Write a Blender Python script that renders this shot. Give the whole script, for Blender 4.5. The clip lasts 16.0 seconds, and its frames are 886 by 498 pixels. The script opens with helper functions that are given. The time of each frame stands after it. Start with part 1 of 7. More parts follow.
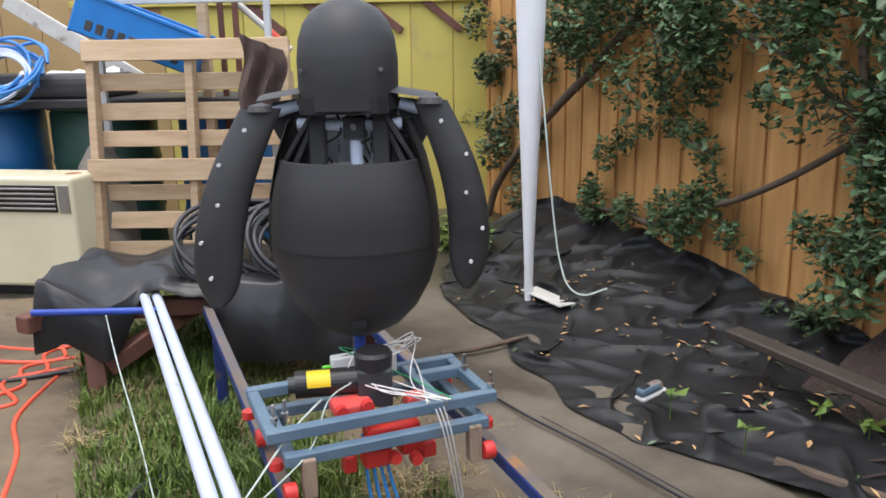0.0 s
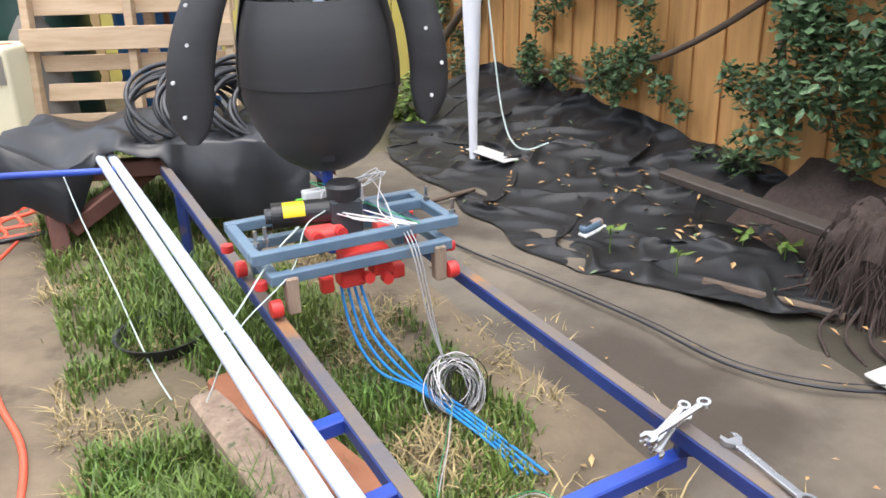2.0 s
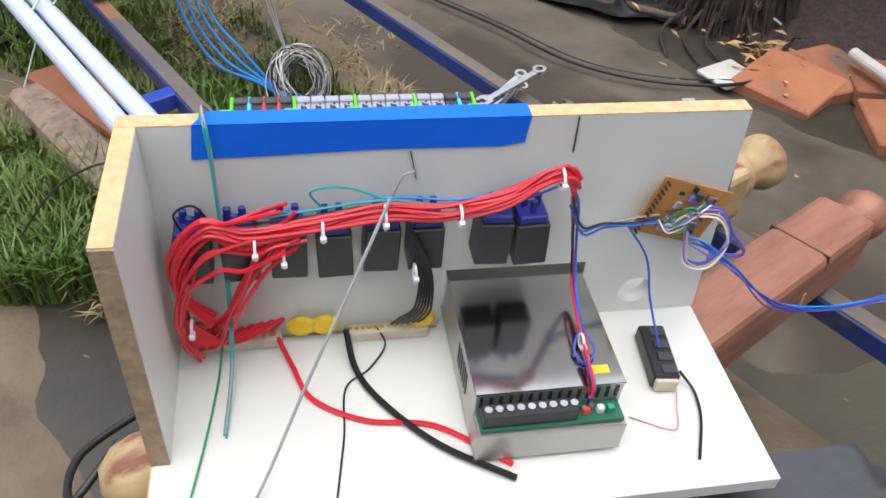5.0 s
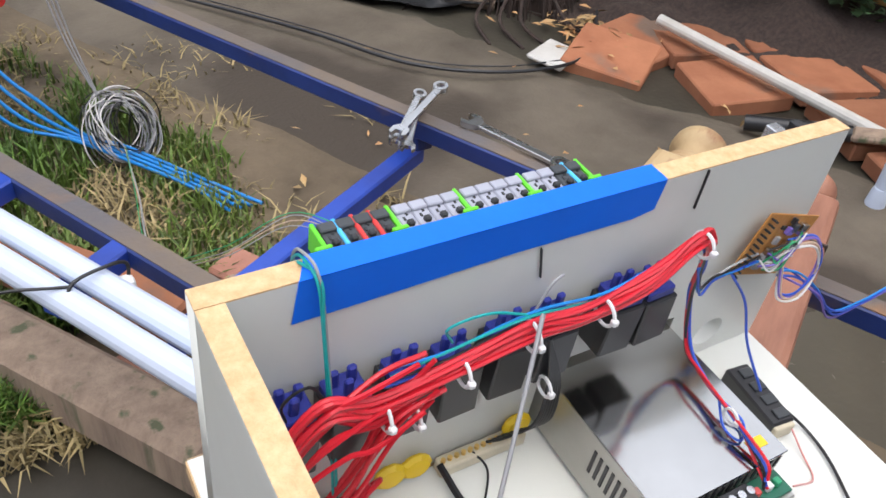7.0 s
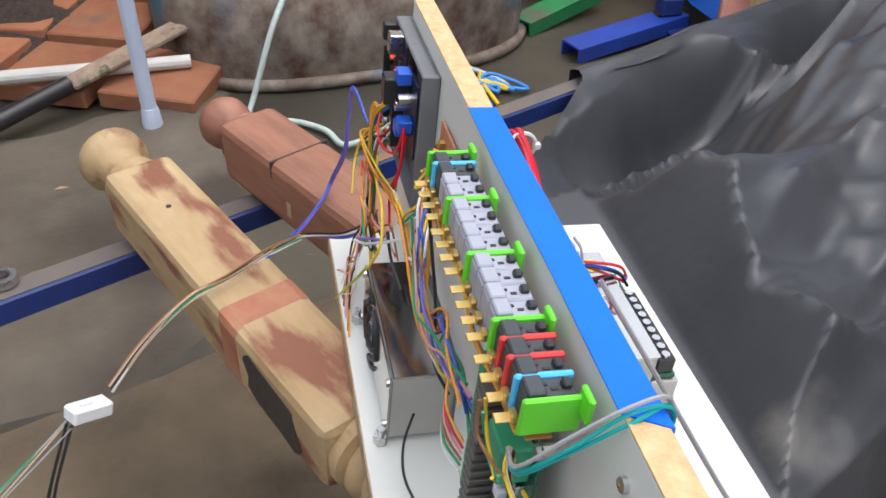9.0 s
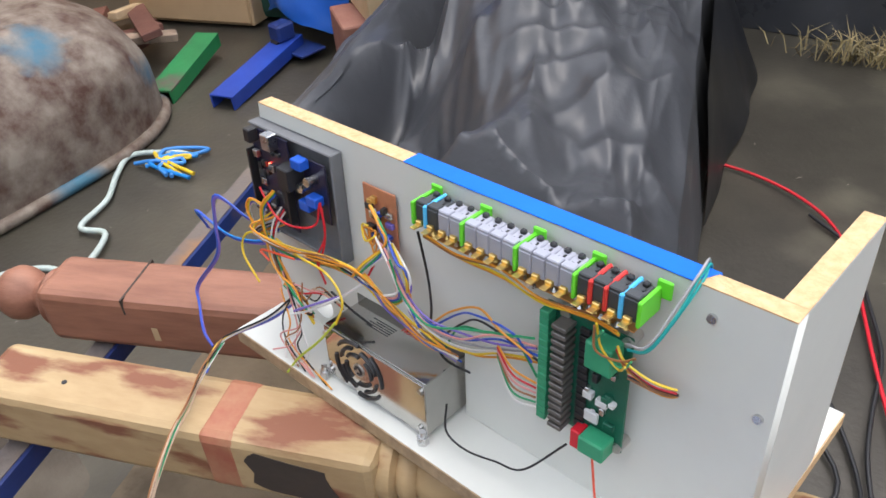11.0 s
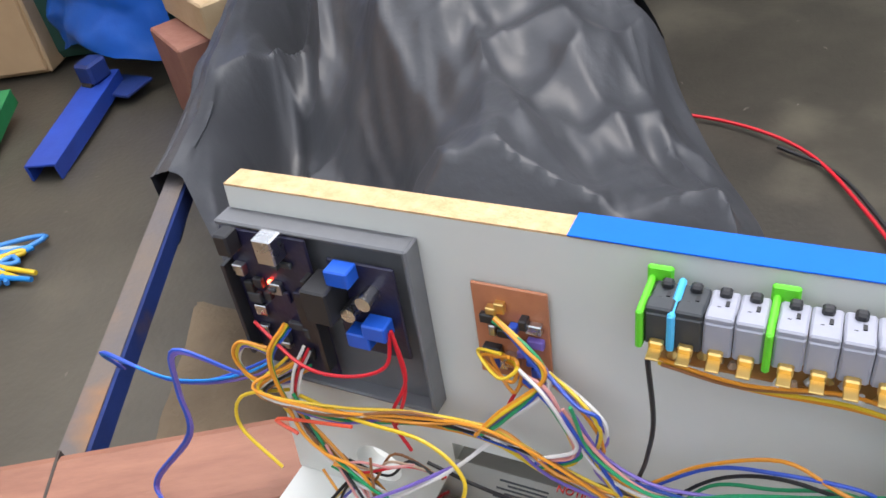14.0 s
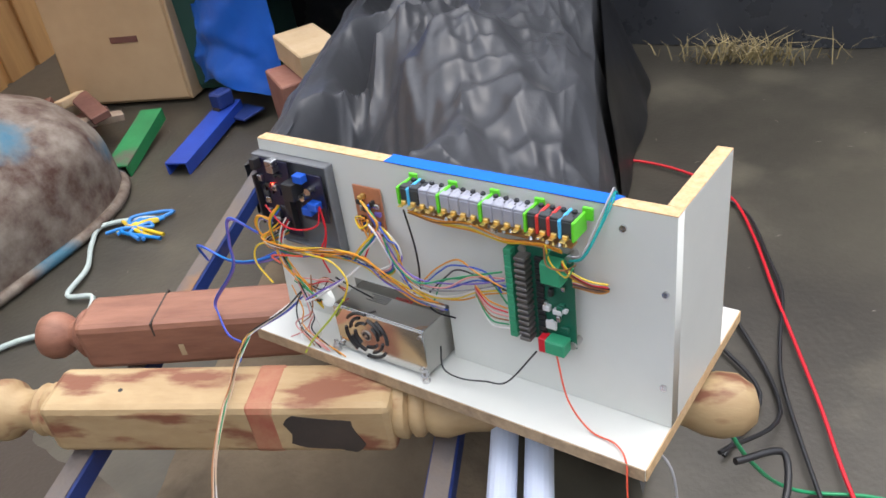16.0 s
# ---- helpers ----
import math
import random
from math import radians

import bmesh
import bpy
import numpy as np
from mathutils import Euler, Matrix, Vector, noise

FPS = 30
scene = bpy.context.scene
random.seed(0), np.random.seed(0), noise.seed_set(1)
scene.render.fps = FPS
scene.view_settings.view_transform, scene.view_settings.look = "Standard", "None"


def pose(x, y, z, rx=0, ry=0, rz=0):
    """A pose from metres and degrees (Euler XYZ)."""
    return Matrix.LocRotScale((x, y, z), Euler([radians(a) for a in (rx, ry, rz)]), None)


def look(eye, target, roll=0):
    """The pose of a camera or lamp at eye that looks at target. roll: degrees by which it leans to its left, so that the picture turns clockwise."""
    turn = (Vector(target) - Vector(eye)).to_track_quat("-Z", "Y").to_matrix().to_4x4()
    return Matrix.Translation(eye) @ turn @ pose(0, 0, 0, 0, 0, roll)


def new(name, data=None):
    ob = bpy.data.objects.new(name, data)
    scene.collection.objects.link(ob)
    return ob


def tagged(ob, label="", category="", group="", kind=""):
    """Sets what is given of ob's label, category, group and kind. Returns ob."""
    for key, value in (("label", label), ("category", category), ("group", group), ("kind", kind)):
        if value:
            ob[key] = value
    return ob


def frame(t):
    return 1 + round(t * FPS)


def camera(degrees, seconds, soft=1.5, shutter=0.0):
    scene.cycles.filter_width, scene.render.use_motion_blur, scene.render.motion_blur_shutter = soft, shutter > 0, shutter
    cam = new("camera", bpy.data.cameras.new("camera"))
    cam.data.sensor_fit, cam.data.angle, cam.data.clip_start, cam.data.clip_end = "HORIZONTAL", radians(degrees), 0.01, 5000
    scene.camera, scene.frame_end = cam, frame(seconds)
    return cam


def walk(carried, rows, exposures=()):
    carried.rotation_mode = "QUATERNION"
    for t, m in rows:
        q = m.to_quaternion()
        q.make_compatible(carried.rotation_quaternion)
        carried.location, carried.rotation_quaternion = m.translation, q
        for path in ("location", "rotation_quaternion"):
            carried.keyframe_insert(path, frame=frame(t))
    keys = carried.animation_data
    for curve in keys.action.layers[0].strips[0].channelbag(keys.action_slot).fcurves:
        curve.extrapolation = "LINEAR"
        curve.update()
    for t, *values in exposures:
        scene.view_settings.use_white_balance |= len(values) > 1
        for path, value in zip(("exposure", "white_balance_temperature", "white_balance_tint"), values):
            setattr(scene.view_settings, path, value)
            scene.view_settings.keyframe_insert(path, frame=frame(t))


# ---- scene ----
cam = camera(57.1, 16.0, soft=1.6)
PATH = [
    (0, (0.166, -0.348, 1.174), (0.031, 1.59, 0.696), -1.0),
    (0.5, (0.148, -0.395, 1.183), (0.019, 1.548, 0.728), -1.1),
    (1, (0.125, -0.443, 1.178), (0.008, 1.499, 0.717), -1.4),
    (1.5, (0.118, -0.479, 1.146), (0.045, 1.432, 0.56), -1.6),
    (2, (0.102, -0.524, 1.097), (0.125, 1.332, 0.353), -1.5),
    (2.5, (0.097, -0.566, 1.049), (0.292, 1.232, 0.195), -0.1),
    (3, (0.091, -0.606, 1.031), (0.417, 1.122, 0.077), 1.3),
    (3.5, (0.107, -0.606, 1.007), (0.451, 1.027, -0.095), 1.5),
    (3.7, (0.128, -0.6, 0.993), (0.483, 1.005, -0.147), 1.6),
    (5.8, (0.144, -0.558, 0.964), (0.448, 0.963, -0.299), 4.2),
    (6, (0.092, -0.512, 0.965), (0.556, 0.978, -0.286), 4.2),
    (6.5, (-0.011, -0.444, 0.978), (0.726, 0.946, -0.257), 3.4),
    (7, (-0.056, -0.337, 0.937), (0.806, 0.966, -0.311), 5.9),
    (7.5, (-0.077, -0.158, 0.911), (1.025, 0.89, -0.389), 6.5),
    (8, (-0.105, -0.042, 0.901), (1.288, 0.569, -0.398), 6.7),
    (8.5, (-0.155, 0.06, 0.915), (1.414, 0.142, -0.323), 3.6),
    (9, (-0.117, 0.108, 0.886), (1.42, -0.251, -0.342), 2.3),
    (9.5, (-0.083, 0.168, 0.891), (1.269, -0.606, -0.363), 2.2),
    (9.7, (-0.099, 0.202, 0.901), (1.19, -0.706, -0.33), 2.1),
    (12, (-0.077, 0.413, 1.011), (1.001, -0.76, -0.198), -7.9),
    (12.5, (0.02, 0.381, 0.969), (1.055, -0.822, -0.248), -10.6),
    (13, (0.154, 0.314, 0.904), (1.095, -0.933, -0.345), -10.1),
    (13.5, (0.238, 0.257, 0.875), (1.072, -1.046, -0.393), -10.9),
    (14, (0.23, 0.256, 0.877), (1.029, -1.059, -0.4), -10.8),
    (14.5, (0.165, 0.3, 0.895), (0.912, -1.038, -0.39), -9.9),
    (15, (0.066, 0.38, 0.934), (0.797, -0.964, -0.353), -9.3),
    (15.5, (-0.056, 0.483, 0.988), (0.756, -0.87, -0.241), -9.1),
    (16, (-0.202, 0.559, 1.047), (0.849, -0.714, -0.082), -10.0),
]
EXPOSURE = [(0, 1.3), (1.0, 1.3), (1.6, 1.75), (2.0, 1.9), (2.5, 1.7), (3.2, 1.4), (5.8, 1.2), (8, 1.15), (9.7, 1.2), (12, 1.45), (16, 1.4)]
walk(cam, [(t, look(eye, target, roll)) for t, eye, target, roll in PATH], EXPOSURE)

# ---- light ----
world = bpy.data.worlds.new("sky")
scene.world = world
world.use_nodes = True
sky_nodes = world.node_tree
sky = sky_nodes.nodes.new("ShaderNodeTexSky")
sky.sky_type, sky.sun_disc = "NISHITA", False
sky.sun_elevation, sky.sun_rotation, sky.dust_density = radians(78), radians(200), 3.0
cloud = sky_nodes.nodes.new("ShaderNodeHueSaturation")
cloud.inputs["Saturation"].default_value = 0.5
sky_nodes.links.new(sky.outputs[0], cloud.inputs["Color"])
sky_nodes.links.new(cloud.outputs[0], sky_nodes.nodes["Background"].inputs[0])
sky_nodes.nodes["Background"].inputs[1].default_value = 0.15
sun = new("sun", bpy.data.lights.new("sun", "SUN"))
sun.data.energy, sun.data.angle, sun.data.color = 0.55, radians(130), (1.0, 0.99, 0.97)
sun.matrix_world = look((0, 0, 10), (0.4, -0.3, 0))


# ---- materials ----
def rgb(v):
    return (*v, 1.0)


def mat(name, a, b=None, scale=6.0, rough=0.6, metal=0.0, bump=0.15, fine=90.0, stretch=(1, 1, 1), jitter=0.0, dirt=None, dirt_scale=3.0, dirt_at=0.55, coat=0.0, alpha=1.0, island=False):
    """Two tones mixed by a coarse noise, a third tone as stains, fine relief, and per-piece variation."""
    m = bpy.data.materials.new(name)
    m.use_nodes = True
    t = m.node_tree
    n, l = t.nodes, t.links
    s = n["Principled BSDF"]
    s.inputs["Roughness"].default_value, s.inputs["Metallic"].default_value = rough, metal
    s.inputs["Coat Weight"].default_value = coat
    co = n.new("ShaderNodeTexCoord")
    mp = n.new("ShaderNodeMapping")
    mp.inputs["Scale"].default_value = stretch
    l.new(co.outputs["Object"], mp.inputs[0])
    info = n.new("ShaderNodeObjectInfo")
    off = n.new("ShaderNodeVectorMath")
    off.operation = "ADD"
    shift = n.new("ShaderNodeVectorMath")
    shift.operation = "SCALE"
    shift.inputs[3].default_value = 7.0
    comb = n.new("ShaderNodeCombineXYZ")
    for k in range(3):
        l.new(info.outputs["Random"], comb.inputs[k])
    l.new(comb.outputs[0], shift.inputs[0])
    l.new(mp.outputs[0], off.inputs[0])
    l.new(shift.outputs[0], off.inputs[1])
    no = n.new("ShaderNodeTexNoise")
    no.inputs["Scale"].default_value, no.inputs["Detail"].default_value, no.inputs["Roughness"].default_value = scale, 6.0, 0.62
    l.new(off.outputs[0], no.inputs["Vector"])
    ramp = n.new("ShaderNodeValToRGB")
    ramp.color_ramp.elements[0].position, ramp.color_ramp.elements[1].position = 0.32, 0.68
    ramp.color_ramp.elements[0].color, ramp.color_ramp.elements[1].color = rgb(a), rgb(b or tuple(c * 0.75 for c in a))
    l.new(no.outputs[0], ramp.inputs[0])
    out = ramp.outputs[0]
    if dirt:
        dn = n.new("ShaderNodeTexNoise")
        dn.inputs["Scale"].default_value, dn.inputs["Detail"].default_value = dirt_scale, 8.0
        l.new(off.outputs[0], dn.inputs["Vector"])
        dr = n.new("ShaderNodeValToRGB")
        dr.color_ramp.elements[0].position, dr.color_ramp.elements[1].position = dirt_at, dirt_at + 0.1
        l.new(dn.outputs[0], dr.inputs[0])
        mx = n.new("ShaderNodeMix")
        mx.data_type = "RGBA"
        l.new(dr.outputs[0], mx.inputs[0])
        l.new(out, mx.inputs[6])
        mx.inputs[7].default_value = rgb(dirt)
        out = mx.outputs[2]
    if jitter:
        hv = n.new("ShaderNodeHueSaturation")
        ma = n.new("ShaderNodeMapRange")
        ma.inputs[3].default_value, ma.inputs[4].default_value = 1 - jitter, 1 + jitter
        if island:
            geo = n.new("ShaderNodeNewGeometry")
            l.new(geo.outputs["Random Per Island"], ma.inputs[0])
        else:
            l.new(info.outputs["Random"], ma.inputs[0])
        l.new(ma.outputs[0], hv.inputs["Value"])
        l.new(out, hv.inputs["Color"])
        out = hv.outputs[0]
    l.new(out, s.inputs["Base Color"])
    if bump:
        fn = n.new("ShaderNodeTexNoise")
        fn.inputs["Scale"].default_value, fn.inputs["Detail"].default_value = fine, 5.0
        l.new(off.outputs[0], fn.inputs["Vector"])
        bp = n.new("ShaderNodeBump")
        bp.inputs["Strength"].default_value, bp.inputs["Distance"].default_value = bump, 0.004
        l.new(fn.outputs[0], bp.inputs["Height"])
        l.new(bp.outputs[0], s.inputs["Normal"])
        rr = n.new("ShaderNodeMapRange")
        rr.inputs[3].default_value, rr.inputs[4].default_value = max(0.02, rough - 0.12), min(1, rough + 0.12)
        l.new(no.outputs[0], rr.inputs[0])
        l.new(rr.outputs[0], s.inputs["Roughness"])
    return m


def plain(name, c, rough=0.45, metal=0.0, emit=0.0):
    m = bpy.data.materials.new(name)
    m.use_nodes = True
    s = m.node_tree.nodes["Principled BSDF"]
    s.inputs["Base Color"].default_value = rgb(c)
    s.inputs["Roughness"].default_value, s.inputs["Metallic"].default_value = rough, metal
    if emit:
        s.inputs["Emission Color"].default_value, s.inputs["Emission Strength"].default_value = rgb(c), emit
    return m


M_MELAMINE = mat("white_melamine", (0.70, 0.71, 0.665), (0.64, 0.65, 0.61), 5, 0.35, bump=0.03, dirt=(0.42, 0.41, 0.36), dirt_scale=4, dirt_at=0.7)
M_CHIP = mat("raw_chipboard", (0.72, 0.50, 0.28), (0.55, 0.36, 0.18), 120, 0.85, bump=0.5, fine=260)
M_CHIP_OLD = mat("weathered_chipboard", (0.46, 0.33, 0.20), (0.30, 0.21, 0.13), 70, 0.9, bump=0.5, fine=220)
M_TAPE = mat("blue_tape", (0.004, 0.135, 0.74), (0.006, 0.155, 0.80), 14, 0.62, bump=0.16, fine=60)
M_TAPE.node_tree.nodes["Principled BSDF"].inputs["Specular IOR Level"].default_value = 0.25
M_PLASTIC_BLACK = mat("black_print", (0.024, 0.024, 0.026), (0.034, 0.034, 0.036), 9, 0.5, bump=0.12, fine=300, stretch=(0.2, 0.2, 3))
M_BLACK = plain("black_plastic", (0.02, 0.02, 0.022), 0.4)
M_COVER = mat("dusty_black_sheet", (0.042, 0.044, 0.050), (0.066, 0.069, 0.077), 4, 0.42, bump=0.25, fine=45, dirt=(0.17, 0.165, 0.155), dirt_scale=5, dirt_at=0.66)
# real black of the trestle sheet; painted-in shade on the rail sheet's hem
M_DARKSHEET = mat("glossy_black_and_hem_shade", (0.010, 0.0105, 0.012), (0.018, 0.0185, 0.021), 5, 0.36, bump=0.15, fine=24)
M_SHEET = mat("black_plastic_sheet", (0.034, 0.036, 0.041), (0.055, 0.057, 0.063), 5, 0.28, bump=0.18, fine=24, dirt=(0.13, 0.125, 0.12), dirt_scale=5, dirt_at=0.66)
M_MESHCLOTH = mat("black_shade_cloth", (0.012, 0.0125, 0.014), (0.022, 0.0225, 0.024), 6, 0.48, bump=0.2, fine=160, dirt=(0.035, 0.030, 0.025), dirt_scale=5, dirt_at=0.70)
M_MESHCLOTH.node_tree.nodes["Principled BSDF"].inputs["Specular IOR Level"].default_value = 0.32
M_RAIL = mat("blue_painted_steel", (0.02, 0.045, 0.20), (0.015, 0.03, 0.13), 9, 0.45, bump=0.1, dirt=(0.13, 0.09, 0.07), dirt_scale=9, dirt_at=0.62)
M_RAIL_TOP = mat("worn_rail_top", (0.095, 0.095, 0.11), (0.17, 0.125, 0.085), 5, 0.6, bump=0.25, fine=140, dirt=(0.30, 0.14, 0.045), dirt_scale=4, dirt_at=0.60)
M_BLUE = mat("bright_blue_paint", (0.02, 0.07, 0.42), (0.02, 0.05, 0.30), 8, 0.4, bump=0.08, dirt=(0.2, 0.18, 0.16), dirt_scale=9, dirt_at=0.68)
M_TROLLEY = mat("slate_blue_steel", (0.13, 0.20, 0.27), (0.09, 0.15, 0.22), 10, 0.45, bump=0.12, dirt=(0.24, 0.15, 0.09), dirt_scale=9, dirt_at=0.6)
M_RED = plain("red_plastic", (0.62, 0.04, 0.035), 0.38)
M_PINKRED = plain("coral_red_plastic", (0.75, 0.10, 0.09), 0.42)
M_PVC = mat("pale_pipe", (0.56, 0.62, 0.74), (0.50, 0.56, 0.70), 6, 0.35, bump=0.04, dirt=(0.38, 0.36, 0.34), dirt_scale=9, dirt_at=0.68)
M_STEEL = mat("bright_steel", (0.62, 0.62, 0.62), (0.5, 0.5, 0.5), 20, 0.28, 1.0, bump=0.03)
M_MIRROR = mat("polished_case", (0.55, 0.54, 0.52), (0.48, 0.47, 0.45), 9, 0.12, 1.0, bump=0.04, fine=12)
M_CASE = mat("grey_case", (0.46, 0.45, 0.42), (0.40, 0.39, 0.36), 12, 0.34, 0.7, bump=0.04)
M_BRASS = plain("brass", (0.75, 0.52, 0.18), 0.3, 0.9)
M_GREY = mat("light_grey_plastic", (0.36, 0.37, 0.43), (0.31, 0.32, 0.38), 30, 0.45, bump=0.05)
M_DGREY = mat("dark_grey_plastic", (0.05, 0.055, 0.06), (0.035, 0.04, 0.045), 30, 0.45, bump=0.05)
M_LIME = plain("lime_plastic", (0.13, 0.62, 0.03), 0.42)
M_CYAN = plain("cyan_plastic", (0.08, 0.48, 0.85), 0.42)
M_PCB = mat("green_board", (0.012, 0.13, 0.075), (0.01, 0.10, 0.06), 60, 0.35, bump=0.1, fine=300)
M_TERMINAL = mat("green_terminal", (0.04, 0.34, 0.17), (0.03, 0.28, 0.14), 40, 0.45, bump=0.05)
M_PCB_DARK = mat("dark_board", (0.02, 0.018, 0.05), (0.012, 0.012, 0.03), 50, 0.35, bump=0.1, fine=300)
M_PCB_ORANGE = mat("tan_strip_board", (0.55, 0.27, 0.08), (0.46, 0.20, 0.05), 60, 0.5, bump=0.15, fine=200)
M_COPPER = mat("copper_side", (0.50, 0.20, 0.10), (0.42, 0.16, 0.08), 60, 0.4, bump=0.1, fine=300)
M_RELAYBLUE = plain("blue_relay_socket", (0.02, 0.03, 0.24), 0.4)
M_WHITE = plain("white_plastic", (0.70, 0.70, 0.70), 0.4)
M_CREAMSTRIP = mat("cream_terminal", (0.62, 0.56, 0.42), (0.5, 0.44, 0.32), 40, 0.5, bump=0.1)
M_YELLOW = plain("yellow_plastic", (0.80, 0.55, 0.02), 0.45)
M_LED = plain("red_indicator", (1.0, 0.05, 0.02), 0.3, 0.0, 12.0)
M_NEWEL_A = mat("stripped_post_wood", (0.50, 0.37, 0.20), (0.36, 0.235, 0.115), 6, 0.6, bump=0.2, fine=60, stretch=(1, 3, 3), dirt=(0.22, 0.085, 0.045), dirt_scale=9, dirt_at=0.54)
M_NEWEL_B = mat("red_brown_post", (0.36, 0.165, 0.105), (0.22, 0.095, 0.06), 7, 0.55, bump=0.2, fine=60, stretch=(1, 5, 5), dirt=(0.42, 0.25, 0.16), dirt_scale=10, dirt_at=0.66)
M_BURN = mat("charred_patch", (0.035, 0.028, 0.024), (0.06, 0.045, 0.035), 20, 0.7, bump=0.2)
M_REDSTAIN = mat("old_red_paint", (0.34, 0.10, 0.06), (0.42, 0.22, 0.12), 25, 0.6, bump=0.2)
M_PALLET = mat("pallet_pine", (0.56, 0.42, 0.28), (0.44, 0.31, 0.19), 4, 0.75, bump=0.25, fine=50, stretch=(1, 1, 9), jitter=0.18, dirt=(0.25, 0.18, 0.12), dirt_scale=5, dirt_at=0.68)
M_BENCH = mat("red_stained_timber", (0.17, 0.07, 0.05), (0.11, 0.045, 0.035), 8, 0.7, bump=0.3, fine=60)
M_SLEEPER = mat("weathered_timber", (0.38, 0.28, 0.205), (0.22, 0.16, 0.12), 5, 0.9, bump=0.6, fine=40, stretch=(6, 6, 1), dirt=(0.1, 0.11, 0.06), dirt_scale=6, dirt_at=0.6)
M_CLAY = mat("terracotta", (0.40, 0.165, 0.085), (0.28, 0.105, 0.052), 6, 0.85, bump=0.35, fine=80, jitter=0.25, dirt=(0.18, 0.12, 0.09), dirt_scale=5, dirt_at=0.6)
M_FENCE = mat("fence_paling", (0.64, 0.35, 0.125), (0.48, 0.245, 0.085), 3, 0.8, bump=0.3, fine=35, stretch=(6, 6, 0.6), jitter=0.16, dirt=(0.20, 0.11, 0.05), dirt_scale=3, dirt_at=0.66)
M_HEATER = mat("cream_enamel", (0.70, 0.66, 0.48), (0.64, 0.60, 0.42), 3, 0.4, bump=0.03, dirt=(0.50, 0.30, 0.12), dirt_scale=4, dirt_at=0.72)
M_PATH = mat("worn_earth_path", (0.165, 0.138, 0.104), (0.070, 0.056, 0.041), 2.2, 0.8, bump=0.5, fine=110, dirt=(0.052, 0.040, 0.029), dirt_scale=1.6, dirt_at=0.52)
M_CONCRETE = mat("path_concrete", (0.20, 0.18, 0.155), (0.145, 0.13, 0.112), 5, 0.85, bump=0.5, fine=120, dirt=(0.10, 0.088, 0.07), dirt_scale=3, dirt_at=0.58)
M_BARK = mat("bark", (0.13, 0.09, 0.065), (0.08, 0.06, 0.045), 12, 0.9, bump=0.8, fine=60)
M_LEAF = mat("leaf_green", (0.060, 0.115, 0.048), (0.10, 0.165, 0.075), 6, 0.5, bump=0, jitter=0.5, island=True)
M_LEAF_GREY = mat("leaf_dusty", (0.10, 0.14, 0.08), (0.06, 0.10, 0.045), 6, 0.55, bump=0, jitter=0.5, island=True)
M_GRASS = mat("grass", (0.062, 0.135, 0.016), (0.135, 0.185, 0.036), 2.2, 0.55, bump=0, jitter=0.5, island=True)
M_STRAW = mat("dry_grass", (0.34, 0.27, 0.13), (0.25, 0.19, 0.09), 3, 0.8, bump=0, jitter=0.4, island=True)
M_DEADLEAF = mat("dead_leaf", (0.34, 0.16, 0.06), (0.42, 0.30, 0.14), 20, 0.7, bump=0.1, jitter=0.5, island=True)
M_STUMP = mat("fibrous_stump", (0.062, 0.040, 0.032), (0.028, 0.020, 0.017), 30, 0.95, bump=1.0, fine=70, stretch=(3, 3, 0.5))
M_RUST = mat("rusty_enamel", (0.27, 0.23, 0.185), (0.070, 0.031, 0.020), 13, 0.7, bump=0.9, fine=30, dirt=(0.05, 0.15, 0.22), dirt_scale=3.4, dirt_at=0.56)
M_CARD = mat("tan_board", (0.52, 0.36, 0.20), (0.42, 0.28, 0.15), 3, 0.8, bump=0.15)
M_GREENTUB = mat("dull_green_plastic", (0.03, 0.09, 0.065), (0.02, 0.065, 0.05), 5, 0.5, bump=0.1)
M_GREENBAR = mat("green_painted_steel", (0.02, 0.22, 0.07), (0.015, 0.16, 0.05), 9, 0.5, bump=0.1, dirt=(0.12, 0.1, 0.08), dirt_scale=8, dirt_at=0.64)
M_BLUETARP = mat("blue_tarp", (0.01, 0.13, 0.58), (0.01, 0.10, 0.48), 4, 0.4, bump=0.4, fine=30)
M_BLUECRATE = mat("blue_crate_plastic", (0.01, 0.20, 0.60), (0.01, 0.17, 0.52), 6, 0.4, bump=0.03)
M_BRICK = mat("red_hardwood_block", (0.36, 0.17, 0.12), (0.28, 0.12, 0.085), 9, 0.75, bump=0.4, fine=70, jitter=0.2)
M_HOSE_BLUE = plain("blue_hose", (0.05, 0.24, 0.62), 0.35)
M_HOSE_BLACK = mat("black_hose", (0.018, 0.019, 0.022), (0.03, 0.031, 0.035), 8, 0.35, bump=0.05)
M_YELLOWWALL = mat("yellow_painted_board", (0.62, 0.52, 0.12), (0.52, 0.44, 0.12), 2, 0.75, bump=0.2, jitter=0.1, dirt=(0.35, 0.30, 0.16), dirt_scale=2, dirt_at=0.62)
M_PALEFRAME = mat("pale_metal_tube", (0.55, 0.58, 0.62), (0.48, 0.5, 0.53), 9, 0.4, bump=0.05)
M_ROPE = mat("pale_rope", (0.52, 0.60, 0.56), (0.42, 0.5, 0.47), 60, 0.8, bump=0.4, fine=300)
M_CLOTHWHITE = mat("white_wrap_cloth", (0.78, 0.79, 0.82), (0.70, 0.71, 0.75), 5, 0.7, bump=0.3, fine=30)
M_TRAY = mat("grey_tray", (0.17, 0.175, 0.185), (0.13, 0.135, 0.145), 20, 0.5, bump=0.05)
M_TERM_BLUE = plain("blue_terminal", (0.015, 0.10, 0.55), 0.4)
M_FIN = mat("dull_fin", (0.19, 0.18, 0.165), (0.14, 0.13, 0.12), 30, 0.45, 0.5, bump=0.1)
